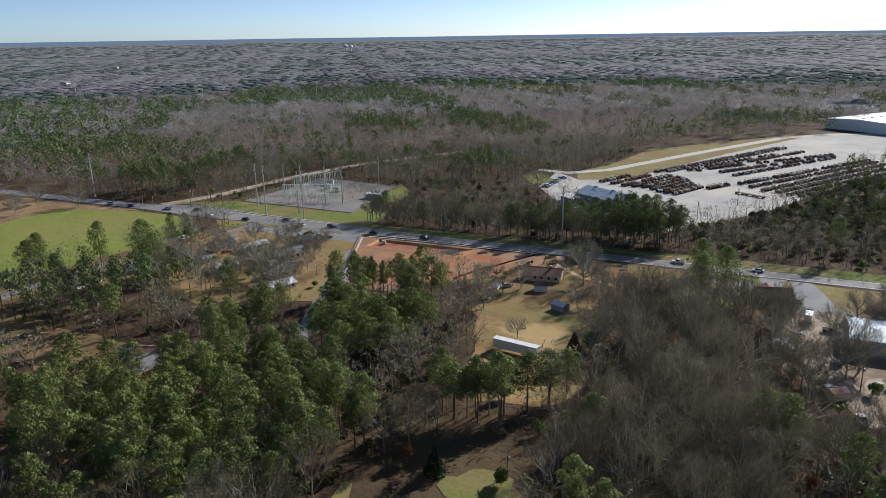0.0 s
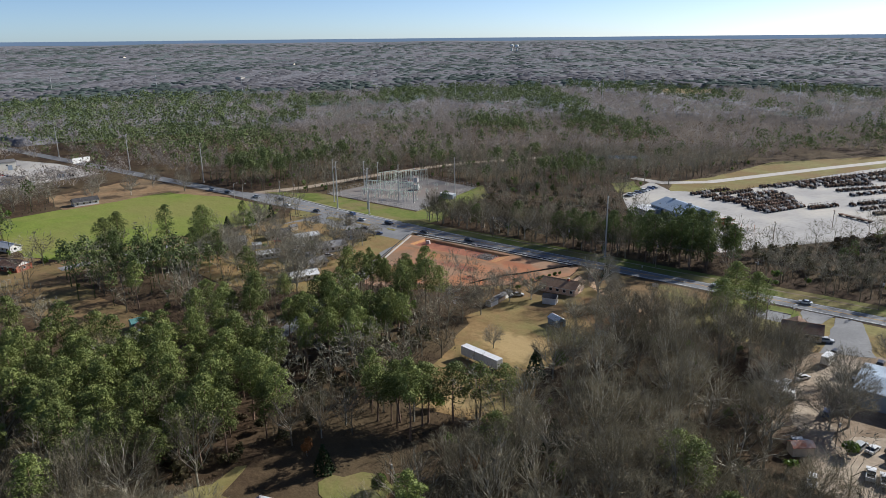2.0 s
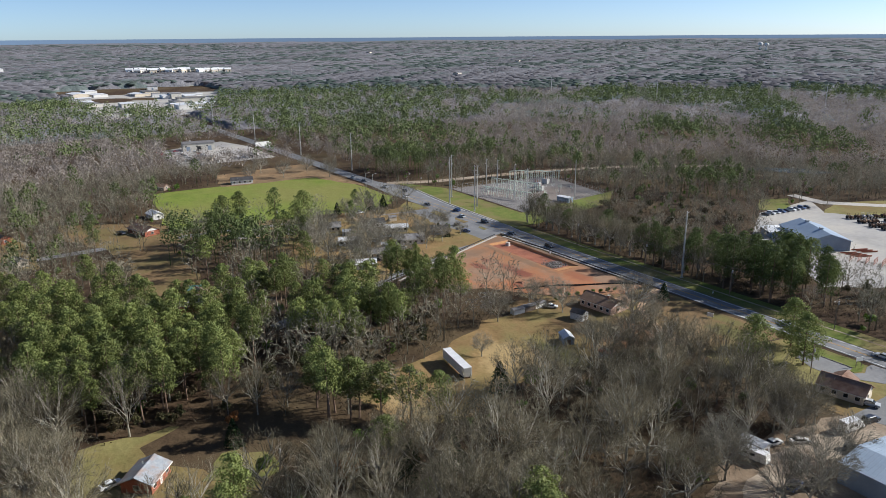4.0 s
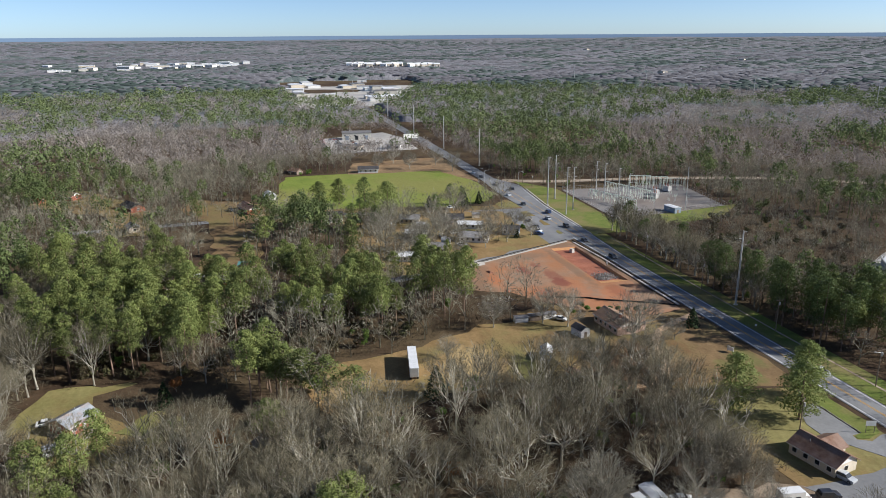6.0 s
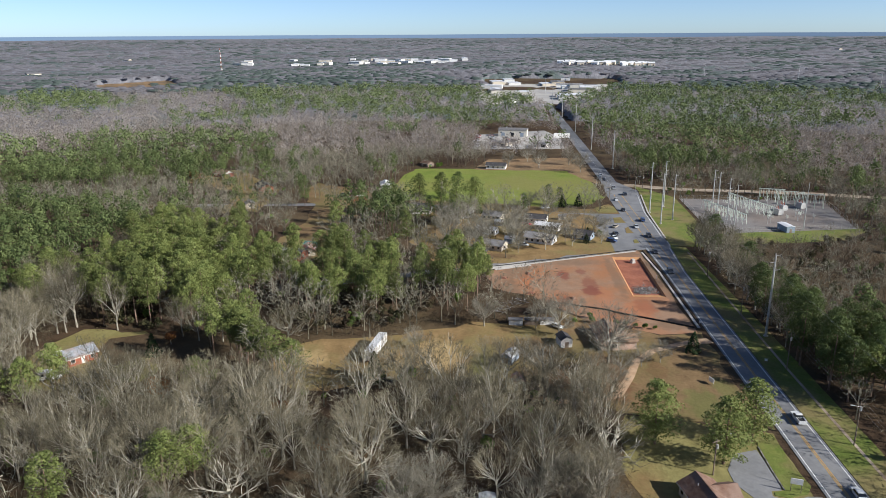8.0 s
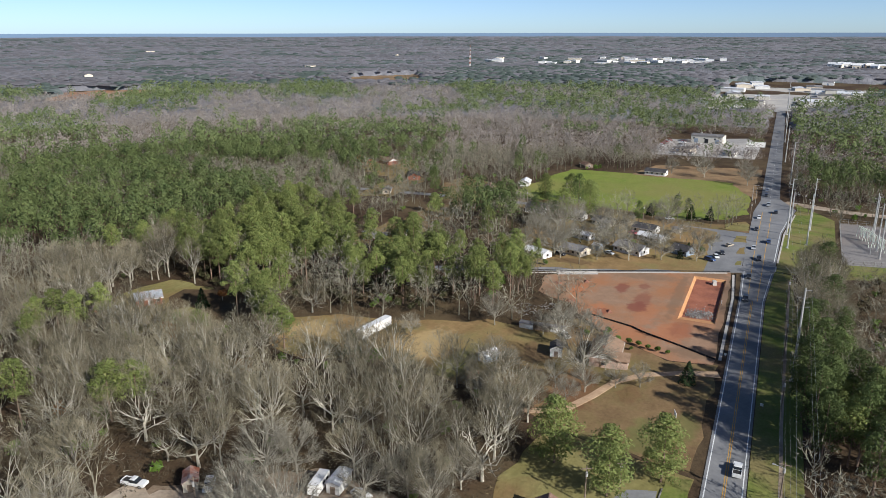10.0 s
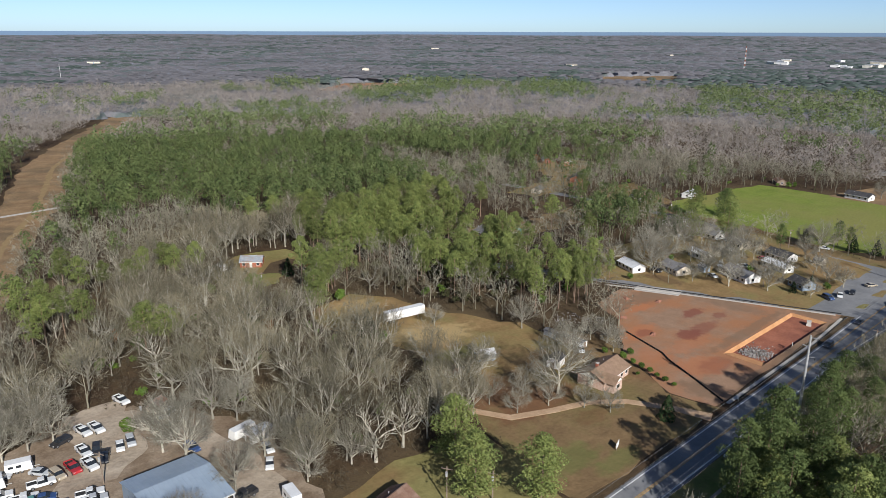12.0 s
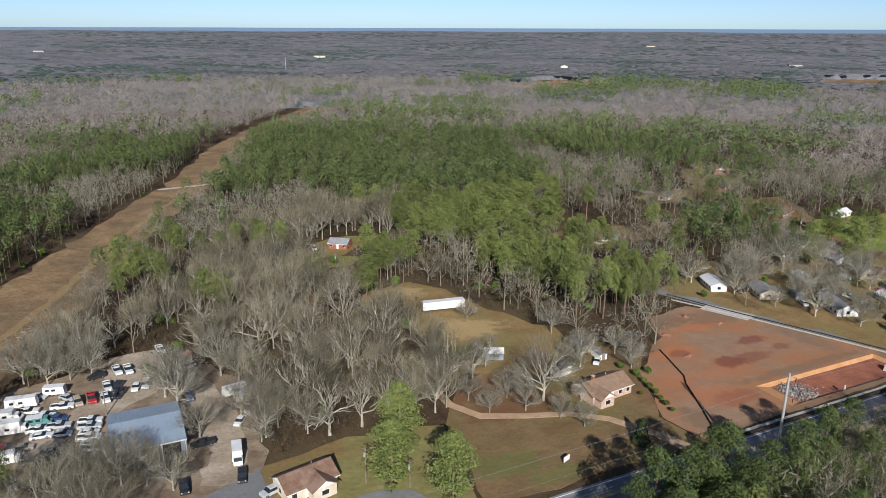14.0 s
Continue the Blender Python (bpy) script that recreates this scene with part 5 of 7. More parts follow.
# ---- buildings ----
def house(x, y, turn, w=13.0, d=8.0, h=2.7, rise=1.9, wall=None, roof=None, label="", porch=0, chimney=False, windows=4, gable=None, name="house", category="house", group="", over=0.5, wing=None, foot=0.0):
    """A small house with a ridge along its length."""
    wall, roof = wall or M_WHITE, roof or M_ROOFGREY
    t = thing(name, pose(x, y, foot, 0, 0, turn), label, category, group)
    part("wall", Shape().box(-w / 2, w / 2, -d / 2, d / 2, -0.2, h), wall, t)
    for s in (-1, 1):
        part("gable", Shape().add([(s * w / 2, -d / 2, h), (s * w / 2, d / 2, h), (s * w / 2, 0, h + rise), (s * (w / 2 - 0.2), -d / 2, h), (s * (w / 2 - 0.2), d / 2, h), (s * (w / 2 - 0.2), 0, h + rise)],
                                  [(0, 1, 2), (5, 4, 3), (0, 2, 5, 3), (1, 4, 5, 2), (0, 3, 4, 1)]), gable or wall, t)
    e, k = d / 2 + over, rise / (d / 2)
    for s in (-1, 1):
        lo, up = h - k * over, h + rise
        part("roof_slope", Shape().add([(-w / 2 - over, s * e, lo), (w / 2 + over, s * e, lo), (w / 2 + over, 0, up + 0.02), (-w / 2 - over, 0, up + 0.02),
                                        (-w / 2 - over, s * e, lo + 0.16), (w / 2 + over, s * e, lo + 0.16), (w / 2 + over, 0, up + 0.2), (-w / 2 - over, 0, up + 0.2)],
                                       [(0, 1, 2, 3), (4, 5, 6, 7), (0, 1, 5, 4), (1, 2, 6, 5), (2, 3, 7, 6), (3, 0, 4, 7)]), roof, t)
        part("fascia", Shape().box(-w / 2 - over, w / 2 + over, s * e - 0.04, s * e + 0.04, lo - 0.06, lo + 0.12), M_WHITE, t)
    part("ridge_cap", Shape().box(-w / 2 - over, w / 2 + over, -0.16, 0.16, h + rise + 0.12, h + rise + 0.23), roof, t)
    for s in (-1, 1):
        for i in range(windows):
            cx = -w / 2 + w * (i + 0.5) / windows
            if s > 0 and i == windows // 2:
                dr = part("door", Shape().box(cx - 0.5, cx + 0.5, d / 2 - 0.03, d / 2 + 0.06, 0.1, 2.1), M_BRICK if wall is M_WHITE else M_WHITE, t)
                part("door_handle", Shape().box(cx + 0.3, cx + 0.4, d / 2 + 0.06, d / 2 + 0.14, 1.0, 1.1), M_STEEL, dr)
                continue
            yy = s * d / 2
            wn_ = part("window", Shape().box(cx - 0.65, cx + 0.65, yy - 0.05, yy + 0.05, 0.9, 2.15), M_WHITE, t)
            part("pane", Shape().box(cx - 0.55, cx + 0.55, yy - 0.07, yy + 0.07, 1.0, 2.05), M_GLASS, wn_)
    for s in (-1, 1):
        wn_ = part("window", Shape().box(s * w / 2 - 0.05, s * w / 2 + 0.05, -0.7, 0.7, 0.9, 2.15), M_WHITE, t)
        part("pane", Shape().box(s * w / 2 - 0.07, s * w / 2 + 0.07, -0.6, 0.6, 1.0, 2.05), M_GLASS, wn_)
    if chimney:
        c = part("chimney", Shape().box(w * 0.18, w * 0.18 + 0.8, -0.9, -0.2, h, h + rise + 0.9), M_BRICK, t)
        part("chimney_cap", Shape().box(w * 0.18 - 0.08, w * 0.18 + 0.88, -0.98, -0.12, h + rise + 0.9, h + rise + 1.02), M_CONCRETE, c)
    for i in range(1):
        part("vent_pipe", Shape().tube((-w * 0.2 + i * w * 0.35, -d * 0.2, h + rise * 0.4), (-w * 0.2 + i * w * 0.35, -d * 0.2, h + rise * 0.6 + 0.7), 0.09, 0.09), M_STEEL, t)
    if porch:
        s = 1 if porch > 0 else -1
        p0, p1, pd = -w * 0.2, w * 0.2, abs(porch)
        part("porch_floor", Shape().box(p0, p1, min(s * d / 2, s * (d / 2 + pd)), max(s * d / 2, s * (d / 2 + pd)), -0.1, 0.22), M_CONCRETE, t)
        part("porch_roof", Shape().add([(p0 - 0.3, s * d / 2, h + 0.25), (p1 + 0.3, s * d / 2, h + 0.25), (p1 + 0.3, s * (d / 2 + pd + 0.3), h - 0.25), (p0 - 0.3, s * (d / 2 + pd + 0.3), h - 0.25),
                                        (p0 - 0.3, s * d / 2, h + 0.4), (p1 + 0.3, s * d / 2, h + 0.4), (p1 + 0.3, s * (d / 2 + pd + 0.3), h - 0.1), (p0 - 0.3, s * (d / 2 + pd + 0.3), h - 0.1)],
                                       [(0, 1, 2, 3), (4, 5, 6, 7), (0, 1, 5, 4), (1, 2, 6, 5), (2, 3, 7, 6), (3, 0, 4, 7)]), roof, t)
        for px in (p0, 0, p1):
            yy = s * (d / 2 + pd - 0.2)
            part("porch_post", Shape().box(px - 0.07, px + 0.07, yy - 0.07, yy + 0.07, 0.2, h - 0.1), M_WHITE, t)
    if wing:
        wx, ww, wd = wing  # a front gable: its place along the house, its width and how far it stands out
        s = 1 if wd > 0 else -1
        y1 = s * (d / 2 + abs(wd))
        part("wing_wall", Shape().box(wx - ww / 2, wx + ww / 2, min(s * d / 2, y1) + 0.01, max(s * d / 2, y1), -0.2, h), wall, t)
        part("wing_gable", Shape().add([(wx - ww / 2, y1, h), (wx + ww / 2, y1, h), (wx, y1, h + rise * 0.8), (wx - ww / 2, y1 - s * 0.2, h), (wx + ww / 2, y1 - s * 0.2, h), (wx, y1 - s * 0.2, h + rise * 0.8)],
                                       [(0, 1, 2), (5, 4, 3), (0, 2, 5, 3), (1, 4, 5, 2)]), gable or M_WHITE, t)
        for q in (-1, 1):
            x1, zl, zu = wx + q * (ww / 2 + over), h - 0.25, h + rise * 0.8
            part("wing_roof", Shape().add([(wx, 0, zu), (x1, 0, zl), (x1, y1 + s * over, zl), (wx, y1 + s * over, zu), (wx, 0, zu + 0.18), (x1, 0, zl + 0.18), (x1, y1 + s * over, zl + 0.18), (wx, y1 + s * over, zu + 0.18)],
                                          [(0, 1, 2, 3), (4, 5, 6, 7), (0, 1, 5, 4), (1, 2, 6, 5), (2, 3, 7, 6), (3, 0, 4, 7)]), roof, t)
        wn_ = part("window", Shape().box(wx - 0.9, wx + 0.9, y1 - 0.05, y1 + 0.05, 0.9, 2.2), M_WHITE, t)
        part("pane", Shape().box(wx - 0.8, wx + 0.8, y1 - 0.07, y1 + 0.07, 1.0, 2.1), M_GLASS, wn_)
    return t


house(-79.8, 265.4, 6, 14, 8.4, 2.8, 1.9, M_PALEBRICK, M_ROOFTAN, "low pale brick ranch house with a tan shingle roof", chimney=True, windows=5, gable=M_WHITE, wing=(4.2, 4.6, 2.6))
house(4.2, 272.6, 12, 11.6, 7.2, 2.8, 2.0, M_CREAM, M_ROOFBROWN, "cream bungalow with a brown shingle roof by the road", windows=4, gable=M_WHITE, wing=(-1.5, 5.5, 2.6))
house(-57.5, 105, -38, 8.6, 7, 2.6, 1.5, M_BRICK, M_ROOFTIN, "red wooden house with a grey tin roof in a clearing", windows=3)
house(-163, 141, 75, 12, 8.5, 2.7, 1.7, M_BRICK, M_ROOFGREY, "red brick house with a grey roof in the woods", porch=2.2, windows=4)
SMALL = "small white frame house with a grey roof"
house(-171.5, 215, 66, 11, 6, 2.5, 1.2, M_WHITE, M_ROOFWHITE, "low white mobile home with a pale roof", windows=4, name="mobile_home", category="mobile home", group="houses of the side street")
house(-182, 229, 66, 11, 7, 2.6, 1.5, M_CREAM, M_ROOFGREY, "worn tan cottage with a grey roof and clutter", porch=2.0, group="houses of the side street")
house(-194, 251, 66, 13.5, 7.5, 2.7, 1.7, M_WHITE, M_ROOFGREY, SMALL, windows=5, group="houses of the side street")
house(-232, 251, 74, 11, 7, 2.6, 1.6, M_WHITE, M_ROOFDARK, "small white frame house with a dark roof", group="houses of the side street")
house(-208, 226, 66, 10, 5, 2.6, 1.0, M_WHITE, M_ROOFWHITE, "pale single-wide mobile home among bare trees", windows=4, name="mobile_home", category="mobile home", group="houses of the side street")
house(-243, 213, 80, 10, 7.5, 2.6, 2.0, M_WHITE, M_ROOFGREY, SMALL, group="houses of the side street")
house(-237, 229, 70, 10, 6.5, 2.6, 1.8, M_CREAM, M_ROOFGREY, "tan house with a weathered grey roof", group="houses of the side street")
house(-201, 272, 62, 8, 6, 2.5, 1.6, M_WALLBLUE, M_ROOFDARK, "small dark blue house with a dark roof", windows=3, group="houses of the side street")
house(-217, 256, 68, 12, 5, 2.5, 1.1, M_WHITE, M_ROOFWHITE, "low white mobile home with a pale roof", windows=4, name="mobile_home", category="mobile home", group="houses of the side street")
house(-250, 190, 82, 11, 8, 2.7, 2.6, M_WHITE, M_ROOFDARK, "white gabled house with a dark steep roof", group="houses of the side street")
house(-286, 148, 20, 16, 8, 2.7, 1.9, M_BRICK, M_ROOFBROWN, "long ranch house with a red-brown roof", windows=5, gable=M_WHITE)
house(-318, 160, 10, 10, 6, 2.5, 1.4, M_WHITE, M_ROOFWHITE, "small white outbuilding beside the field", windows=3)
house(-352, 40, 60, 16, 8, 2.7, 1.9, M_BRICK, M_ROOFBROWN, "far brick ranch house on a tan lawn", windows=5, gable=M_WHITE)
house(-346, 26, 60, 8, 6, 2.6, 1.6, M_BRICK, M_ROOFGREY, "far brick garage on a tan lawn", windows=2)
house(-309, 84, 30, 15, 8, 2.6, 1.7, M_BRICK, M_ROOFDARK, "far dark-roofed house among trees", windows=4)
house(-259, 91, 20, 8, 5, 2.5, 1.3, M_CREAM, M_ROOFGREY, "tiny tan cottage among trees", windows=2)
house(-170, 147, 15, 0.1 + 8, 6, 2.5, 1.5, M_CREAM, M_ROOFRUST, "small shed-like house with a rusty roof", windows=2)
house(-389, 231, 80, 14, 7, 2.6, 1.7, M_WHITE, M_ROOFDARK, "white house with a dark roof beyond the green field", windows=4)
house(-398, 180, 40, 9, 6, 2.4, 1.6, M_WOODPOLE, M_ROOFBROWN, "brown house at the edge of the field", windows=3)


def shed(x, y, turn, w, d, h, wall, roof, label, flat=False, name="shed", rise=None, foot=0.0):
    t = thing(name, pose(x, y, foot, 0, 0, turn), label, "shed")
    rise = 0.25 if flat else (rise or d * 0.28)
    part("wall", Shape().box(-w / 2, w / 2, -d / 2, d / 2, -0.1, h), wall, t)
    part("gable", Shape().add([(-w / 2, -d / 2, h), (-w / 2, d / 2, h), (-w / 2, 0, h + rise), (w / 2, -d / 2, h), (w / 2, d / 2, h), (w / 2, 0, h + rise)], [(0, 2, 1), (3, 4, 5), (0, 3, 5, 2), (1, 2, 5, 4)]), wall, t)
    for s in (-1, 1):
        part("roof_slope", Shape().add([(-w / 2 - 0.2, s * (d / 2 + 0.25), h - 0.1), (w / 2 + 0.2, s * (d / 2 + 0.25), h - 0.1), (w / 2 + 0.2, 0, h + rise + 0.02), (-w / 2 - 0.2, 0, h + rise + 0.02),
                                        (-w / 2 - 0.2, s * (d / 2 + 0.25), h), (w / 2 + 0.2, s * (d / 2 + 0.25), h), (w / 2 + 0.2, 0, h + rise + 0.12), (-w / 2 - 0.2, 0, h + rise + 0.12)],
                                       [(0, 1, 2, 3), (4, 5, 6, 7), (0, 1, 5, 4), (1, 2, 6, 5), (2, 3, 7, 6), (3, 0, 4, 7)]), roof, t)
    dr = part("door", Shape().box(w / 2 - 0.02, w / 2 + 0.05, -0.6, 0.6, 0, 1.9), M_WOODPOLE, t)
    part("door_handle", Shape().box(w / 2 + 0.05, w / 2 + 0.1, 0.4, 0.5, 0.9, 1.0), M_STEEL, dr)
    return t


shed(-47.5, 236, 10, 5, 3.2, 2.3, M_WHITE, M_ROOFRUST, "small white shed with a rusty roof under bare trees")
shed(-64, 234, -25, 5.5, 3.5, 2.3, M_WALLBLUE, M_ROOFWHITE, "pale blue garden shed with a light roof on the lawn")
shed(-76.5, 251, 15, 5, 3.6, 2.6, M_WHITE, M_ROOFDARK, "white gabled shed beside the brick house")
for k in range(3):
    shed(-92.5 - 0.3 * k, 236.5 + 5.2 * k, 88, 4.6, 2.4, 1.9, M_WHITE if k != 1 else M_WOODPOLE, M_ROOFGREY, "low weathered shed in a row beside the site", True)
shed(-177, 146, 75, 5, 4, 2.6, M_TEAL, M_TEAL, "teal painted tin shed beside the brick house")
shed(-191.5, 236.5, 66, 4, 3, 2.4, M_WALLBLUE, M_ROOFWHITE, "small pale blue shed behind the cottages")
shed(-224, 232, 60, 4, 3, 2.3, M_WHITE, M_ROOFWHITE, "small white shed behind the cottages")
shed(-237, 265, 80, 4, 3, 2.2, M_CREAM, M_ROOFGREY, "small tan shed beside the street")
shed(-40, 98, 30, 5, 3.5, 2.2, M_WOODPOLE, M_ROOFRUST, "rusty tin-roofed shed beside the red house")
shed(8, 228, 5, 6, 3, 2.6, M_WHITE, M_ROOFWHITE, "white box shed under the bare trees of the yard", True)
shed(21, 199, 40, 5, 3, 2.4, M_CREAM, M_ROOFRUST, "small rusty shed at the back of the yard")
shed(-33, 150, 15, 4, 3, 2.2, M_WOODPOLE, M_ROOFGREY, "weathered wooden shed at the edge of the glade")


def big_shed():
    t = thing("workshop", pose(33.5, 241, 0, 0, 0, 0), "large blue-grey metal workshop in the gravel yard", "workshop")
    w, d, h, ridge = 15.4, 18.6, 4.9, 6.4
    part("wall", Shape().box(-w / 2, w / 2, -d / 2, d / 2 - 3, -0.2, h), M_WALLBLUE, t)
    for s in (-1, 1):
        part("gable", Shape().add([(s * w / 2, -d / 2, h), (s * w / 2, d / 2, h), (s * w / 2, -1.5, ridge), (s * (w / 2 - 0.2), -d / 2, h), (s * (w / 2 - 0.2), d / 2, h), (s * (w / 2 - 0.2), -1.5, ridge)], [(0, 1, 2), (5, 4, 3), (0, 2, 5, 3), (1, 4, 5, 2)]), M_WALLBLUE, t)
    for y0, y1 in ((-d / 2 - 0.3, -1.5), (d / 2 + 0.3, -1.5)):
        rf = part("roof_slope", Shape().add([(-w / 2 - 0.3, y0, h), (w / 2 + 0.3, y0, h), (w / 2 + 0.3, y1, ridge), (-w / 2 - 0.3, y1, ridge), (-w / 2 - 0.3, y0, h + 0.15), (w / 2 + 0.3, y0, h + 0.15), (w / 2 + 0.3, y1, ridge + 0.15), (-w / 2 - 0.3, y1, ridge + 0.15)],
                                            [(0, 1, 2, 3), (4, 5, 6, 7), (0, 1, 5, 4), (1, 2, 6, 5), (2, 3, 7, 6), (3, 0, 4, 7)]), M_ROOFBLUE, t)
        for k in range(16):
            px = -w / 2 + w * (k + 0.5) / 16
            part("seam", Shape().add([(px - 0.03, y0, h + 0.15), (px + 0.03, y0, h + 0.15), (px + 0.03, y1, ridge + 0.15), (px - 0.03, y1, ridge + 0.15), (px - 0.03, y0, h + 0.21), (px + 0.03, y0, h + 0.21), (px + 0.03, y1, ridge + 0.21), (px - 0.03, y1, ridge + 0.21)],
                                     [(4, 5, 6, 7), (0, 1, 5, 4), (1, 2, 6, 5), (3, 0, 4, 7)]), M_ROOFBLUE, rf)
    part("gutter", Shape().box(-w / 2 - 0.3, w / 2 + 0.3, d / 2 + 0.3, d / 2 + 0.48, h - 0.1, h + 0.14), M_WHITE, t)
    for px in (-w / 2, -2.6, 2.6, w / 2):
        part("post", Shape().box(px - 0.12, px + 0.12, d / 2 - 0.15, d / 2 + 0.1, -0.1, h), M_WHITE, t)
    for k in range(3):
        part("roller_door", Shape().box(-6.8 + 4.8 * k, -2.8 + 4.8 * k, d / 2 - 3.0, d / 2 - 2.92, 0, 3.8), M_GLASS if k != 1 else M_RUST, t)


big_shed()


def trailer(x, y, turn, length=15.0, label="long white box trailer parked on the grass"):
    t = thing("box_trailer", pose(x, y, 0, 0, 0, turn), label, "trailer")
    L = length / 2
    b = part("box", Shape().taper((-L, L, -1.25, 1.25), (-L, L, -1.25, 1.25), 1.15, 3.9), M_WHITE, t)
    part("roof_panel", Shape().box(-L - 0.03, L + 0.03, -1.28, 1.28, 3.9, 3.98), M_ROOFWHITE, b)
    for k in range(9):
        px = -L + length * (k + 0.5) / 9
        part("rib", Shape().box(px - 0.04, px + 0.04, -1.29, 1.29, 1.2, 3.9), M_WHITE, b)
    part("rear_door", Shape().box(L, L + 0.05, -1.15, 1.15, 1.25, 3.8), M_STEEL, b)
    part("chassis", Shape().box(-L + 1, L, -0.5, 0.5, 0.85, 1.15), M_RUST, t)
    for px in (L - 1.4, L - 2.7):
        for s in (-1, 1):
            wh = part("wheel", Shape().tube((px, s * 0.8, 0.5), (px, s * 1.22, 0.5), 0.5, 0.5, 12), M_RUBBER, t)
            part("rim", Shape().tube((px, s * 1.2, 0.5), (px, s * 1.25, 0.5), 0.28, 0.28, 8), M_RIM, wh)
    for s in (-1, 1):
        part("landing_leg", Shape().box(-L + 2.4, -L + 2.6, s * 0.7 - 0.08, s * 0.7 + 0.08, 0, 1.15), M_STEEL, t)


trailer(-66.5, 193.5, -9)


# ---- vehicles ----
def car_paint(name, c):
    return material(name, c, tuple(min(1, v * 1.12 + 0.01) for v in c), 0.8, 0.3, clear=0.4, spec=0.5)


P_WHITE, P_SILVER, P_BLACK = car_paint("white car paint", (0.62, 0.62, 0.61)), car_paint("silver car paint", (0.4, 0.41, 0.42)), car_paint("black car paint", (0.02, 0.02, 0.023))
P_RED, P_BLUE, P_TAN = car_paint("red car paint", (0.36, 0.02, 0.025)), car_paint("blue car paint", (0.03, 0.06, 0.16)), car_paint("tan car paint", (0.36, 0.3, 0.22))
M_LAMP = material("lamp lens", (0.6, 0.6, 0.58), (0.7, 0.7, 0.68), 2, 0.2)


def wheels(t, xs, half, r=0.34, w=0.24):
    for px in xs:
        for s in (-1, 1):
            wh = part("wheel", Shape().tube((px, s * (half - w), r), (px, s * half, r), r, r, 12), M_RUBBER, t)
            part("rim", Shape().tube((px, s * (half - 0.02), r), (px, s * (half + 0.015), r), r * 0.6, r * 0.6, 8), M_RIM, wh)


def lamps(t, front, back, half, z):
    for s in (-1, 1):
        part("headlight", Shape().box(front - 0.05, front + 0.03, s * (half - 0.25) - 0.16, s * (half - 0.25) + 0.16, z - 0.08, z + 0.09), M_LAMP, t)


def cabin(t, x0, x1, r0, r1, z0, z1, half, paint):
    part("cabin_glass", Shape().taper((x0, x1, -half, half), (r0, r1, -half + 0.17, half - 0.17), z0, z1), M_GLASS, t)
    rf = part("roof", Shape().taper((r0 - 0.06, r1 + 0.06, -half + 0.13, half - 0.13), (r0 + 0.1, r1 - 0.1, -half + 0.25, half - 0.25), z1 - 0.02, z1 + 0.07), paint, t)


def make_car(paint, label, kind="sedan"):
    t = thing("pickup_truck" if kind == "pickup" else "car", pose(0, 0, -500), label, "pickup truck" if kind == "pickup" else "car")
    if kind == "sedan":
        half = 0.9
        part("body", Shape().prism([(-2.3, 0.3), (2.3, 0.3), (2.36, 0.55), (2.25, 0.75), (1.2, 0.93), (-1.5, 0.98), (-2.28, 0.94), (-2.36, 0.6)], -half, half), paint, t)
        cabin(t, -1.75, 1.15, -1.05, 0.35, 0.95, 1.42, half, paint)
        wheels(t, (-1.4, 1.42), half + 0.02)
        lamps(t, 2.3, -2.33, half, 0.68)
    elif kind == "suv":
        half = 0.95
        part("body", Shape().prism([(-2.35, 0.35), (2.35, 0.35), (2.4, 0.65), (2.3, 0.95), (1.25, 1.1), (-2.3, 1.1), (-2.4, 0.7)], -half, half), paint, t)
        cabin(t, -2.25, 1.15, -2.0, 0.5, 1.1, 1.72, half, paint)
        wheels(t, (-1.45, 1.45), half + 0.02, 0.38)
        lamps(t, 2.34, -2.38, half, 0.85)
    elif kind == "pickup":
        half = 0.98
        part("body", Shape().prism([(-2.85, 0.45), (2.75, 0.45), (2.8, 0.8), (2.7, 1.08), (1.3, 1.15), (-0.75, 1.15), (-0.76, 1.12), (-2.85, 1.12)], -half, half), paint, t)
        part("cargo_bed", Shape().box(-2.72, -0.85, -half + 0.14, half - 0.14, 1.1, 1.135), M_RUBBER, t)
        for s in (-1, 1):
            part("bed_side", Shape().box(-2.85, -0.78, s * (half - 0.07) - 0.07, s * (half - 0.07) + 0.07, 1.1, 1.34), paint, t)
        part("tailgate", Shape().box(-2.88, -2.76, -half + 0.1, half - 0.1, 0.7, 1.34), paint, t)
        cabin(t, -0.75, 1.25, -0.6, 0.55, 1.13, 1.8, half, paint)
        wheels(t, (-1.75, 1.75), half + 0.02, 0.4, 0.27)
        lamps(t, 2.74, -2.86, half, 0.88)
    return t


CARS = {}
for kind, word in (("sedan", "sedan"), ("suv", "sport utility car"), ("pickup", "pickup truck")):
    for paint, colour in ((P_WHITE, "white"), (P_SILVER, "silver"), (P_BLACK, "black"), (P_RED, "red"), (P_BLUE, "dark blue"), (P_TAN, "tan")):
        CARS[kind, colour] = make_car(paint, f"{colour} {word} with dark windows parked outdoors", kind)


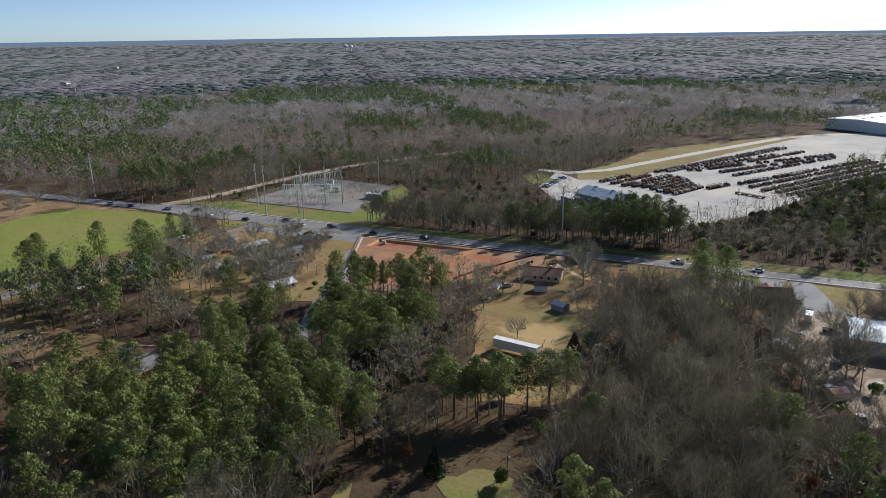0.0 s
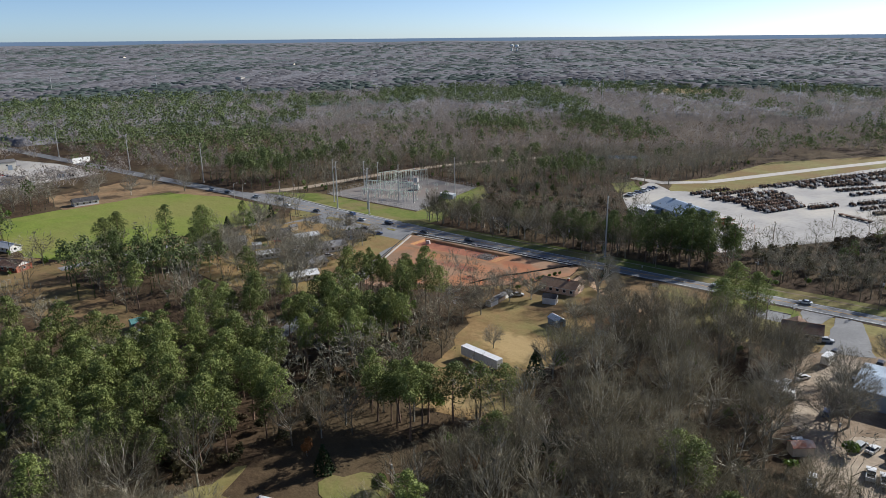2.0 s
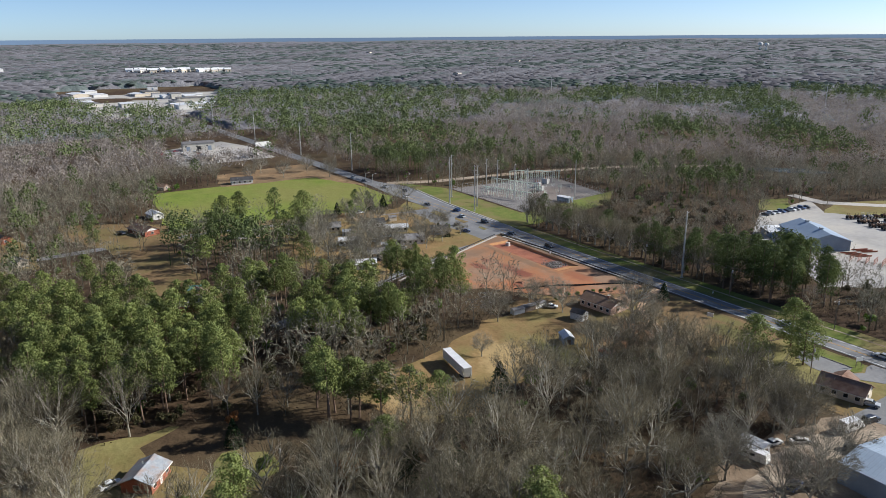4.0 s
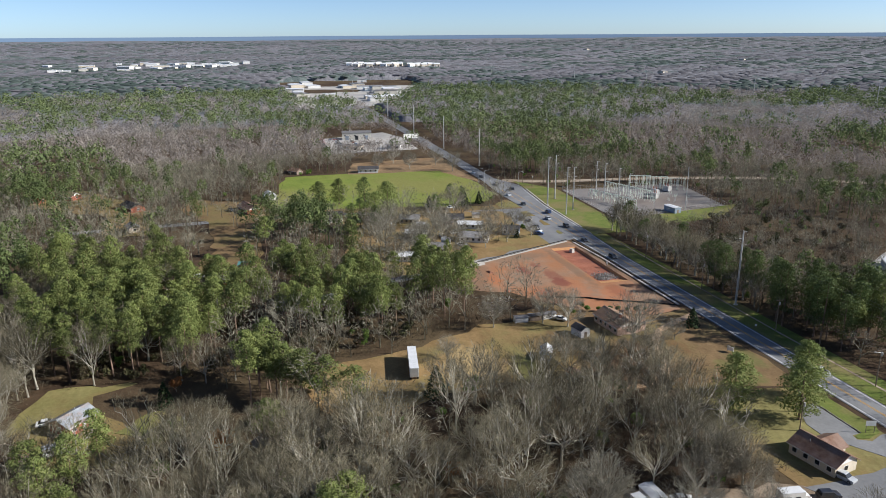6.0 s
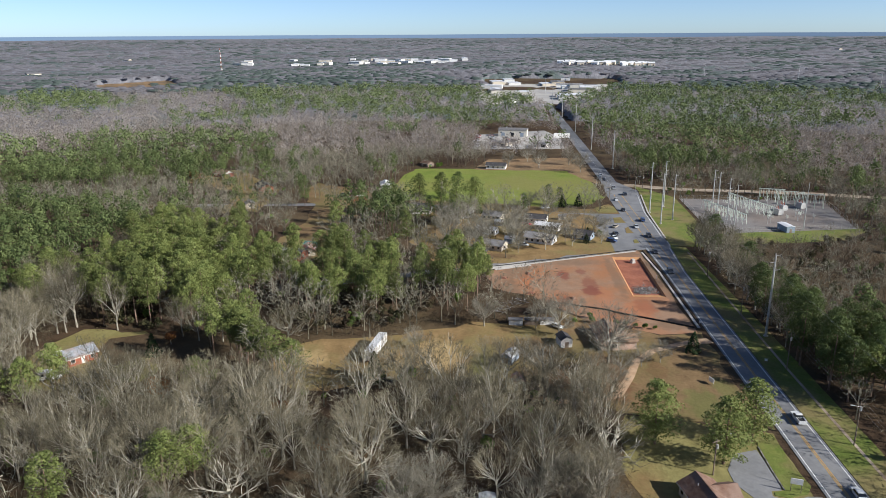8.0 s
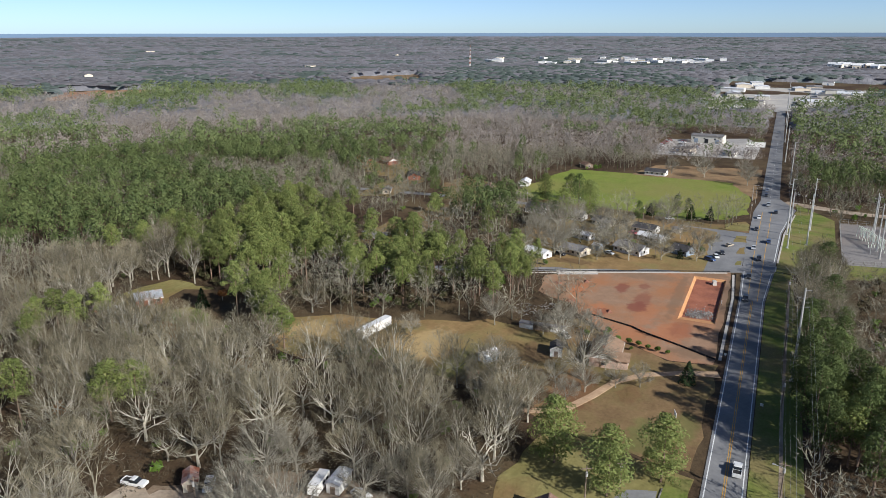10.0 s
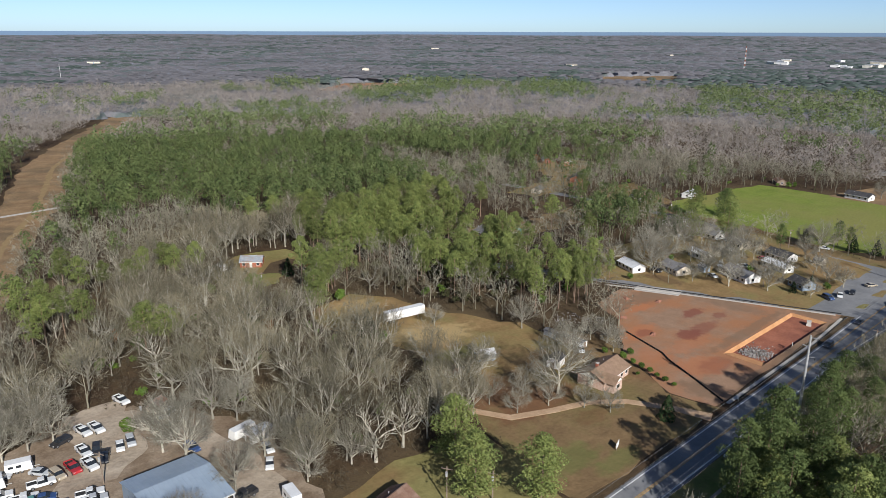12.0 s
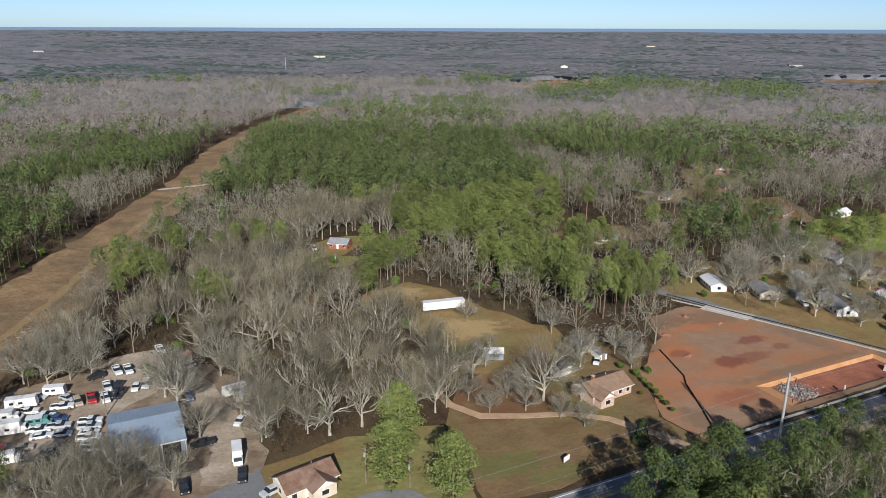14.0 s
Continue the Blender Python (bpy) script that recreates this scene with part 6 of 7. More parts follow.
def van_like(name, x, y, turn, length, h, mat, label, category, cab=True):
    t = thing(name, pose(x, y, 0.05, 0, 0, turn), label, category)
    L = length / 2
    b = part("box", Shape().taper((-L, L - (1.9 if cab else 0), -1.2, 1.2), (-L + 0.1, L - (1.95 if cab else 0.3), -1.12, 1.12), 0.6, h), mat, t)
    part("roof_panel", Shape().box(-L + 0.05, L - (2.0 if cab else 0.35), -1.14, 1.14, h, h + 0.06), M_ROOFWHITE, b)
    for s in (-1, 1):
        for k in range(2):
            px = -L + length * (0.22 + 0.28 * k)
            part("window", Shape().box(px - 0.5, px + 0.5, s * 1.17 - 0.03, s * 1.17 + 0.03, 1.5, 2.1), M_GLASS, b)
    if cab:
        part("cab", Shape().prism([(L - 1.9, 0.5), (L, 0.5), (L + 0.05, 1.1), (L - 0.5, 1.3), (L - 0.9, 2.1), (L - 1.9, 2.15)], -1.0, 1.0), mat, t)
        part("windscreen", Shape().prism([(L - 0.46, 1.32), (L - 0.42, 1.34), (L - 0.84, 2.08), (L - 0.9, 2.06)], -0.9, 0.9), M_GLASS, t)
        wheels(t, (-L + 1.4, L - 0.9), 1.1, 0.42, 0.28)
    else:
        part("tow_bar", Shape().box(L, L + 1.2, -0.06, 0.06, 0.45, 0.6), M_STEEL, t)
        wheels(t, (-0.5, 0.5), 1.1, 0.36, 0.24)
    return t


# the gravel yard: rows of used vehicles
YARD_CARS = [("pickup", "white", 38.5, 197.5, 100), ("pickup", "white", 35.6, 198.2, 97), ("suv", "black", 44, 199, 20), ("pickup", "white", 41.3, 207, 95), ("pickup", "white", 42, 213.4, 96), ("suv", "black", 38.8, 208, 70),
             ("pickup", "black", 38.5, 212.5, 65), ("sedan", "white", 34.2, 210, 75), ("suv", "silver", 31.6, 209.6, 78), ("pickup", "red", 45.2, 212.2, 95), ("suv", "tan", 48.5, 212.6, 100), ("sedan", "silver", 51, 209, 130)]
YARD_MORE = [("pickup", "white", 52, 213.8, 170), ("pickup", "white", 56.2, 217.2, 165), ("sedan", "blue", 53, 219.5, 160), ("pickup", "white", 57, 224, 172), ("sedan", "white", 56.5, 227, 176), ("sedan", "tan", 60, 231, 172),
             ("pickup", "white", 45.5, 224.6, 165), ("pickup", "silver", 45.7, 227.3, 166), ("sedan", "white", 46, 230, 164), ("pickup", "white", 46, 232.8, 167), ("sedan", "silver", 45.6, 235.6, 165), ("pickup", "white", 45.2, 238.3, 163)]
YARD_REST = [("suv", "black", 16, 264, 80), ("pickup", "black", 22, 247, 5), ("sedan", "silver", 33, 254.5, 120), ("sedan", "white", 12, 240, 60), ("suv", "white", 20, 203, 30), ("pickup", "white", 26, 188, 100), ("sedan", "white", 9, 234, 80),
             ("suv", "silver", 11.5, 272, 20), ("suv", "black", 28, 263, 90), ("sedan", "red", 66, 228, 170), ("pickup", "tan", 24, 227, 90), ("suv", "blue", 22, 222, 95), ("sedan", "black", 54, 236, 165), ("pickup", "white", 67, 236, 20),
             ("suv", "white", 66, 243, 100), ("pickup", "white", 60, 213, 168), ("sedan", "white", 67, 211, 172), ("sedan", "silver", 58, 205, 150), ("suv", "white", 64, 219, 172), ("pickup", "silver", 52.5, 224, 170), ("sedan", "white", 52, 228, 168), ("sedan", "silver", 61, 246, 95), ("pickup", "black", 57, 249, 100)]
for kind, colour, x, y, a in YARD_CARS + YARD_MORE + YARD_REST:
    tagged(copy_thing(CARS[kind, "dark blue" if colour == "blue" else colour], pose(x, y, 0.06, 0, 0, a)), group="vehicles in the gravel yard")
van_like("camper_trailer", 61.5, 208.5, 172, 7.5, 2.9, M_WHITE, "white camper trailer with small windows in the yard", "camper", False)
van_like("motorhome", 64.5, 215, 170, 7.5, 3.0, M_WHITE, "white motorhome parked in the gravel yard", "motorhome")
van_like("box_truck", 63.5, 222, 174, 9.5, 3.5, M_WHITE, "long white box truck in the gravel yard", "truck")
van_like("motorhome", 62.5, 236, 176, 7.0, 2.9, M_WHITE, "white motorhome parked in the gravel yard", "motorhome")
van_like("cargo_van", 57, 220.2, 172, 5.8, 2.4, M_TEAL, "pale green cargo van in the gravel yard", "van")
van_like("camper_trailer", 54, 204.5, 165, 5.5, 2.6, M_WHITE, "white camper trailer with small windows in the yard", "camper", False)
van_like("box_truck", 15.5, 256, 82, 7.0, 3.0, M_WHITE, "white box truck by the yard entrance", "truck")
van_like("camper_trailer", 10.5, 224.5, 10, 6.5, 2.7, M_WHITE, "white camper trailer with small windows in the yard", "camper", False)
van_like("box_truck", -44.5, 97 + 7, 110, 6.0, 2.6, M_WHITE, "white van beside the red house", "van")

# cars on the roads and at the houses
for kind, colour, x, y, a in (("pickup", "white", -33, 304.8, 180), ("sedan", "white", -2, 304.9, 180), ("suv", "black", -150, 300.4, 0), ("sedan", "black", -178, 300.2, 0), ("suv", "black", -205, 303, 0), ("sedan", "silver", -222, 300.2, 0),
                              ("suv", "blue", -236, 306, 180), ("sedan", "black", -258, 300, 0), ("sedan", "white", -284, 300.3, 0), ("suv", "black", -300, 308, 180), ("pickup", "silver", -318, 304, 180), ("sedan", "black", -345, 302, 0),
                              ("sedan", "white", -362, 302, 0), ("sedan", "white", -262, 258, 100), ("sedan", "white", -201, 286, 20), ("suv", "blue", -195, 284, 60), ("sedan", "black", -208, 288, 10), ("sedan", "tan", -222, 290, 150)):
    tagged(copy_thing(CARS[kind, "dark blue" if colour == "blue" else colour], pose(x, y, 0.13, 0, 0, a)), f"{'dark blue' if colour == 'blue' else colour} car on the asphalt street", group="cars on the streets")
for kind, colour, x, y, a in (("sedan", "white", -187, 243, 60), ("suv", "silver", -203, 238, 20), ("pickup", "white", -208, 246, 90), ("sedan", "red", -225, 246, 60), ("suv", "black", -176, 224, 66), ("sedan", "white", -172, 128, 80), ("pickup", "black", -290, 138, 20),
                              ("sedan", "white", -90, 250, 45), ("suv", "black", -168, 132, 10), ("sedan", "white", -60, 98, 100)):
    tagged(copy_thing(CARS[kind, colour], pose(x, y, 0.12, 0, 0, a)), group="cars beside the houses")
rng = random.Random(8)
for k in range(34):
    kind, colour = rng.choice(("sedan", "suv", "pickup", "suv")), rng.choice(("white", "white", "silver", "black", "tan", "red", "dark blue"))
    row, i = divmod(k, 12)
    tagged(copy_thing(CARS[kind, colour], pose(-490 - 6.8 * i - rng.uniform(0, 1), 214 + 14 * row + rng.uniform(-1, 1), 0.09, 0, 0, 80 + rng.uniform(-8, 8))), group="cars on the works lot")
for k in range(9):
    tagged(copy_thing(CARS[("sedan", "suv")[k % 2], ("black", "white", "silver", "dark blue")[k % 4]], pose(-132 + 0.3 * k, 444 + 4.2 * k - 6, 0.09, 0, 0, 5)), group="cars at the factory office")


# ---- rows of machines on the storage lot ----
def make_machine(mat, label):
    """A compact field machine: hood, seat and roll bar on a frame with two large and two small wheels."""
    s = Shape().taper((0.1, 1.7, -0.45, 0.45), (0.2, 1.55, -0.35, 0.35), 0.7, 1.35).box(-1.2, 1.6, -0.35, 0.35, 0.45, 0.72).taper((-0.7, -0.2, -0.3, 0.3), (-0.75, -0.6, -0.28, 0.28), 0.72, 1.5)
    s.box(-1.05, -0.95, -0.6, -0.52, 0.7, 2.1).box(-1.05, -0.95, 0.52, 0.6, 0.7, 2.1).box(-1.05, -0.95, -0.6, 0.6, 2.02, 2.1)
    t = tagged(new("field_machine", s.mesh("field_machine", mat)), label, "tractor", "machines on the lot")
    t.matrix_world = pose(0, 0, -500)
    for s in (-1, 1):
        part("rear_wheel", Shape().tube((-0.8, s * 0.5, 0.65), (-0.8, s * 0.9, 0.65), 0.65, 0.65, 9), M_RUBBER, t)
        part("front_wheel", Shape().tube((1.25, s * 0.5, 0.4), (1.25, s * 0.78, 0.4), 0.4, 0.4, 8), M_RUBBER, t)
    return t


M_RUSTMIX = material("mixed machine paint", (0.11, 0.065, 0.04), (0.24, 0.16, 0.1), 0.3, 0.8, vary=0.5, island=True, grain=0.3)
M_PALEGREY = material("pale machine cover", (0.42, 0.38, 0.34), (0.55, 0.5, 0.45), 0.6, 0.7, vary=0.25)
MACHINES = [make_machine(M_RUST, "dark rusty-brown compact tractor in a long row"), make_machine(M_PALEGREY, "compact tractor with a pale hood in a long row")]
ROWS_OF = [(-19, 488, 63, 611, 46), (-67, 518, 8, 658, 30), (-42, 538, 42, 632, 24), (-24, 517, 41, 617, 24), (-55, 526, 0, 620, 16)]
ROWS_SHORT = [(-102, 467, -89, 494, 8), (-86, 459, -63, 504, 18), (-74, 458, -52, 494, 16), (-63, 448, -47, 482, 16), (-53, 444, -40, 472, 12), (-36, 467, -25, 484, 8)]
rng = random.Random(12)
for ax, ay, bx, by, n in ROWS_OF + ROWS_SHORT:
    along = math.degrees(math.atan2(by - ay, bx - ax))
    for k in range(n):
        if rng.random() < 0.1:
            continue
        u = (k + rng.uniform(-0.2, 0.2)) / n
        copy_thing(MACHINES[rng.random() < 0.35], pose(ax + (bx - ax) * u, ay + (by - ay) * u, 0.09, 0, 0, along - 90 + rng.uniform(-14, 14)) @ Matrix.Scale(1.3, 4))
# the rest of the machines, too many to tell apart
ROWS_REST = [(-5, 471, 72, 596, 46), (9, 463, 67, 553, 34), (-12, 480, 67, 604, 42), (2, 467, 70, 575, 38), (16, 462, 66, 535, 26), (-48, 528, 20, 640, 34), (-33, 527, 42, 625, 34), (-94, 463, -76, 500, 14), (-80, 458, -57, 499, 16), (-68, 453, -49, 488, 15), (-58, 446, -43, 477, 13), (-75, 512, 2, 655, 40)]
hull, tyres = Shape(), Shape()
for ax, ay, bx, by, n in ROWS_REST:
    along = math.degrees(math.atan2(by - ay, bx - ax))
    for k in range(n):
        if rng.random() < 0.15:
            continue
        u = (k + rng.uniform(-0.25, 0.25)) / n
        m = pose(ax + (bx - ax) * u, ay + (by - ay) * u, 0.09, 0, 0, along - 90 + rng.uniform(-20, 20)) @ Matrix.Scale(1.25, 4)
        for target, ob in [(hull, MACHINES[0])] + [(tyres, c) for c in MACHINES[0].children]:
            target.add([m @ w.co for w in ob.data.vertices], [tuple(f.vertices) for f in ob.data.polygons])
t = thing("field_machines", pose(0, 0, 0), "dense rows of brown compact tractors on the lot", "tractor", kind="stuff")
tagged(part("hulls", hull, M_RUSTMIX, t), kind="stuff")
tagged(part("tyres", tyres, M_RUBBER, t), kind="stuff")
for k in range(6):
    t = thing("steel_frame_rack", pose(-62 + 3.0 * k, 396 + 0.7 * k, 0.09, 0, 0, 15), "red-brown painted steel rack standing on the lot", "rack", "steel racks on the lot")
    for s in (-1, 1):
        part("upright", Shape().box(-0.08, 0.08, s * 3 - 0.08, s * 3 + 0.08, 0, 2.4), M_BRICK, t)
    for z in (0.3, 1.3, 2.3):
        part("rail", Shape().box(-0.09, 0.09, -3, 3, z, z + 0.15), M_BRICK, t)
for k in range(7):
    t = thing("steel_stack", pose(-68 + 2.2 * (k % 4), 404 + 9 * (k // 4), 0.09, 0, 0, 62), "stack of red-brown steel beams on concrete", "steel beams", "steel stacks on the lot")
    for j in range(4):
        part("beam", Shape().box(-3.6, 3.6, -0.6 + 0.35 * (j % 3), -0.4 + 0.35 * (j % 3), 0.1 + 0.35 * (j // 3), 0.4 + 0.35 * (j // 3)), M_BRICK, t)
t = thing("flatbed_row", pose(-12, 455, 0.09, 0, 0, -30), "line of dark flatbed trailers end to end", "trailer")
for k in range(3):
    part("flatbed", Shape().box(-9.5 + 6.6 * k, -3.3 + 6.6 * k, -1.2, 1.2, 0.8, 1.1), M_RUST, t)
    for px in (-8.5 + 6.6 * k, -4.3 + 6.6 * k):
        part("wheel", Shape().tube((px, -1.2, 0.42), (px, 1.2, 0.42), 0.42, 0.42, 10), M_RUBBER, t)

far_cars, rng = Shape(), random.Random(31)
for row in range(11):
    for k in range(22):
        if rng.random() < 0.12:
            continue
        u, v = (k + 0.5) / 22, (row + 0.5) / 11
        x, y = (33 + 40 * u) * (1 - v) + (57 + 52 * u) * v, (943 - 5 * u) * (1 - v) + (1058 + 16 * u) * v
        far_cars.taper((x - 0.9, x + 0.9, y - 2.2, y + 2.2), (x - 0.8, x + 0.8, y - 2.1, y + 2.1), 0.5, 1.1).taper((x - 0.8, x + 0.8, y - 1.2, y + 1.3), (x - 0.65, x + 0.65, y - 0.8, y + 0.9), 1.1, 1.75)
tagged(part("parked_cars", far_cars, material("mixed pale car paint", (0.4, 0.4, 0.4), (0.7, 0.7, 0.7), 0.05, 0.3, vary=0.4, island=True)), "rows of pale cars on the far car park", "car", kind="stuff")


# ---- halls and far buildings ----
def hall(name, x, y, turn, w, d, h, rise, wall, roof, label, doors=3, rear=0, foot=0.0, windows=0, ends=True, category="building", group=""):
    """A long metal hall with a low ridge, doors and roof seams."""
    t = thing(name, pose(x, y, foot, 0, 0, turn), label, category, group)
    part("wall", Shape().box(-w / 2, w / 2, -d / 2, d / 2, -1.0, h), wall, t)
    part("gable", Shape().add([(-w / 2, -d / 2, h), (-w / 2, d / 2, h), (-w / 2, 0, h + rise), (w / 2, -d / 2, h), (w / 2, d / 2, h), (w / 2, 0, h + rise)], [(0, 2, 1), (3, 4, 5), (0, 3, 5, 2), (1, 2, 5, 4)]), wall, t)
    for s in (-1, 1):
        part("roof_slope", Shape().add([(-w / 2 - 0.5, s * (d / 2 + 0.5), h), (w / 2 + 0.5, s * (d / 2 + 0.5), h), (w / 2 + 0.5, 0, h + rise + 0.05), (-w / 2 - 0.5, 0, h + rise + 0.05),
                                        (-w / 2 - 0.5, s * (d / 2 + 0.5), h + 0.25), (w / 2 + 0.5, s * (d / 2 + 0.5), h + 0.25), (w / 2 + 0.5, 0, h + rise + 0.3), (-w / 2 - 0.5, 0, h + rise + 0.3)],
                                       [(0, 1, 2, 3), (4, 5, 6, 7), (0, 1, 5, 4), (1, 2, 6, 5), (2, 3, 7, 6), (3, 0, 4, 7)]), roof, t)
    for k in range(doors):
        cx = -w / 2 + w * (k + 0.5) / doors
        for s in (-1, 1):
            part("loading_door", Shape().box(cx - 1.6, cx + 1.6, s * d / 2 - 0.08, s * d / 2 + 0.08, 0.2, min(h - 0.8, 4.0)), M_GLASS if k % 2 else M_WALLBLUE, t)
    for k in range(windows):
        cx = -w / 2 + w * (k + 0.3) / windows
        for s in (-1, 1):
            part("window", Shape().box(cx - 0.8, cx + 0.8, s * d / 2 - 0.06, s * d / 2 + 0.06, h * 0.55, h * 0.55 + 1.1), M_GLASS, t)
    for k in range(int(w / 14) if not group else 0):
        px = -w / 2 + 7 + 14 * k
        if px < w / 2 - 2:
            part("roof_vent", Shape().box(px - 0.7, px + 0.7, -0.7, 0.7, h + rise, h + rise + 1.0), M_STEEL, t)
    return t


hall("factory_office", -87, 408, -34, 30, 19, 4.6, 3.2, M_WALLBLUE, M_ROOFBLUE, "blue-grey metal hall beside the storage lot", 4, windows=6)
hall("office_annex", -105, 405, -34, 12, 9, 2.9, 0.4, M_WALLBLUE, M_ROOFWHITE, "low annex with a white flat roof", 1, windows=3)
hall("factory_warehouse", 103, 836, 53, 120, 64, 10, 1.6, M_WHITE, M_ROOFWHITE, "huge white warehouse with a pale blue base and dock doors", 9, windows=10, foot=float(land(103, 836)) - 0.5, category="warehouse")
hall("works_hall", -568, 248, 82, 27, 14, 6.5, 1.2, M_BEIGEMETAL, M_ROOFGREY, "beige metal works hall at the end of the lot", 3, windows=3)
hall("works_office", -502, 236, 60, 15, 9, 3.4, 0.8, M_CREAM, M_ROOFGREY, "low works office with a grey roof", 2, windows=4)
hall("works_store", -497, 270, 70, 12, 7, 3.2, 0.8, M_WHITE, M_ROOFGREY, "low white store with a grey roof", 2, windows=2)

rng = random.Random(21)
# the strip of shops and depots along the road towards the town
for k in range(26):
    x = -905 - rng.uniform(0, 500)
    y = rng.uniform(330, 350 - (x + 900) * 0.2) if k % 3 else rng.uniform(225, 280)
    w, d, h = rng.uniform(18, 48), rng.uniform(12, 26), rng.uniform(4, 8)
    hall("shop_building", x, y, rng.choice((0, 90, 8, 84)), w, d, h, rng.uniform(0.4, 1.2), rng.choice((M_WHITE, M_BEIGEMETAL, M_WHITE, M_CREAM)), rng.choice((M_ROOFWHITE, M_ROOFWHITE, M_ROOFGREY)), "low pale commercial building along the far road", 1,
         foot=float(land(x, y)), group="shops along the road")
for k in range(24):
    x, y = -1712 + 1.6 * k + rng.uniform(-25, 25), 395 + 9.2 * k + rng.uniform(-6, 6)
    hall("apartment_block", x, y, rng.uniform(60, 120), 15, 11, 7, 3.0, M_CREAM if k % 3 else M_WHITE, M_ROOFWHITE, "pale far apartment block with a light roof", 2, foot=float(land(x, y)) + 7.5, group="far apartment blocks")
for k in range(46):
    u = rng.random()
    x, y = -1840 - 260 * rng.random(), -160 + 300 * u + rng.uniform(-20, 20) if k % 4 else -520 + 330 * u
    hall("town_building", x, y, rng.choice((5, 60, 95)), rng.uniform(16, 42), rng.uniform(12, 22), rng.uniform(5, 9), 0.8, rng.choice((M_WHITE, M_BEIGEMETAL, M_WHITE, M_CREAM)), M_ROOFWHITE, "pale building in the distant town", 1,
         foot=float(land(x, y)) + 7, group="far town")
for x, y in ((-1400, -760), (-520, -1500), (150, -1900), (-700, 2100), (-300, 2600), (-1700, 1500), (-2300, 2600), (-1250, 980), (-860, -880), (-2100, -900), (-2500, 1400), (-1800, -1700)):
    hall("far_building", x, y, rng.uniform(0, 180), rng.uniform(14, 30), rng.uniform(10, 16), 5, 2, M_CREAM, M_ROOFGREY, "lone pale building far off in the woods", 1, foot=float(land(x, y)) + 7, group="far lone buildings")


def water_tower(x, y, h):
    z = float(land(x, y))
    t = thing("water_tower", pose(x, y, z), "white water tower on the far horizon", "water tower", "far water towers")
    part("stem", Shape().tube((0, 0, -1), (0, 0, h), 4.0, 2.4, 12), M_WHITE, t)
    s = Shape()
    for k in range(5):
        a, b = math.radians(-90 + 36 * k), math.radians(-54 + 36 * k)
        s.tube((0, 0, h + 7 + 7 * math.sin(a)), (0, 0, h + 7 + 7 * math.sin(b)), max(0.4, 9 * math.cos(a)), max(0.4, 9 * math.cos(b)), 14, False)
    part("tank", s, M_WHITE, t, smooth=True)


water_tower(-1662, 2640, 22)
water_tower(-1636, 2640, 20)


def mast(x, y, h):
    t = thing("radio_mast", pose(x, y, float(land(x, y))), "tall red and white lattice radio mast", "radio mast")
    for k in range(12):
        z0, z1 = h * k / 12, h * (k + 1) / 12
        r0, r1 = 2.2 * (1 - k / 13), 2.2 * (1 - (k + 1) / 13)
        s = Shape()
        for j in range(3):
            a, b = 2.094 * j, 2.094 * (j + 1)
            s.tube((r0 * math.cos(a), r0 * math.sin(a), z0), (r1 * math.cos(a), r1 * math.sin(a), z1), 0.35, 0.35, 4)
            s.tube((r0 * math.cos(a), r0 * math.sin(a), z0), (r1 * math.cos(b), r1 * math.sin(b), z1), 0.2, 0.2, 4)
        part("mast_section", s, M_BRICK if k % 2 else M_WHITE, t)


mast(-1645, -436, 62)

# ---- poles and wires ----
WIRE = material("dull wire", (0.25, 0.25, 0.25), (0.32, 0.32, 0.32), 1.0, 0.5, metal=0.5)


def steel_pole(x, y, h, r=0.42, arm=True, label="tall pale steel transmission pole"):
    t = thing("transmission_pole", pose(x, y, float(land(x, y))), label, "pole", "transmission poles")
    part("shaft", Shape().tube((0, 0, -0.3), (0, 0, h), r, r * 0.5, 10), M_STEEL, t)
    part("base_plate", Shape().tube((0, 0, -0.2), (0, 0, 0.25), r * 1.9, r * 1.9, 10), M_CONCRETE, t)
    if arm:
        for k in range(3):
            z = h - 0.6 - 2.4 * k
            ins = part("insulator_arm", Shape().tube((0, 0, z), (0, (-1) ** k * 1.6, z + 0.25), 0.1, 0.07, 6), M_STEEL, t)
            part("insulator", Shape().tube((0, (-1) ** k * 1.6, z + 0.25), (0, (-1) ** k * 1.6, z - 0.5), 0.1, 0.1, 6), M_RUBBER, ins)
    return t


LINE = [(300, 314.5), (130, 314.5), (-86.5, 315.8), (-255, 313.5), (-391, 315), (-483, 311.5), (-599, 310.5), (-745, 310.5), (-900, 311), (-1060, 312)]
for x, y in LINE:
    steel_pole(x, y, 27.5)
for x, y, h in ((-230, 314, 26), (-239, 322, 24), (-269, 324, 26), (-270, 351, 21), (-257, 350, 22), (-240, 350, 22), (-228, 350, 21)):
    steel_pole(x, y, h, 0.36, True, "tall slender steel pole beside the substation")
steel_pole(-221, 381, 24, 0.3, False, "slender lightning mast beside the substation hut")
for x, y in ((-330, -1100), (-180, 1050), (-420, 980), (-620, 900), (-800, 860), (-1000, 800), (-560, 1350), (-1200, 760), (-1350, 640)):
    steel_pole(x, y, 34, 0.6, True, "far steel transmission pole above the woods")


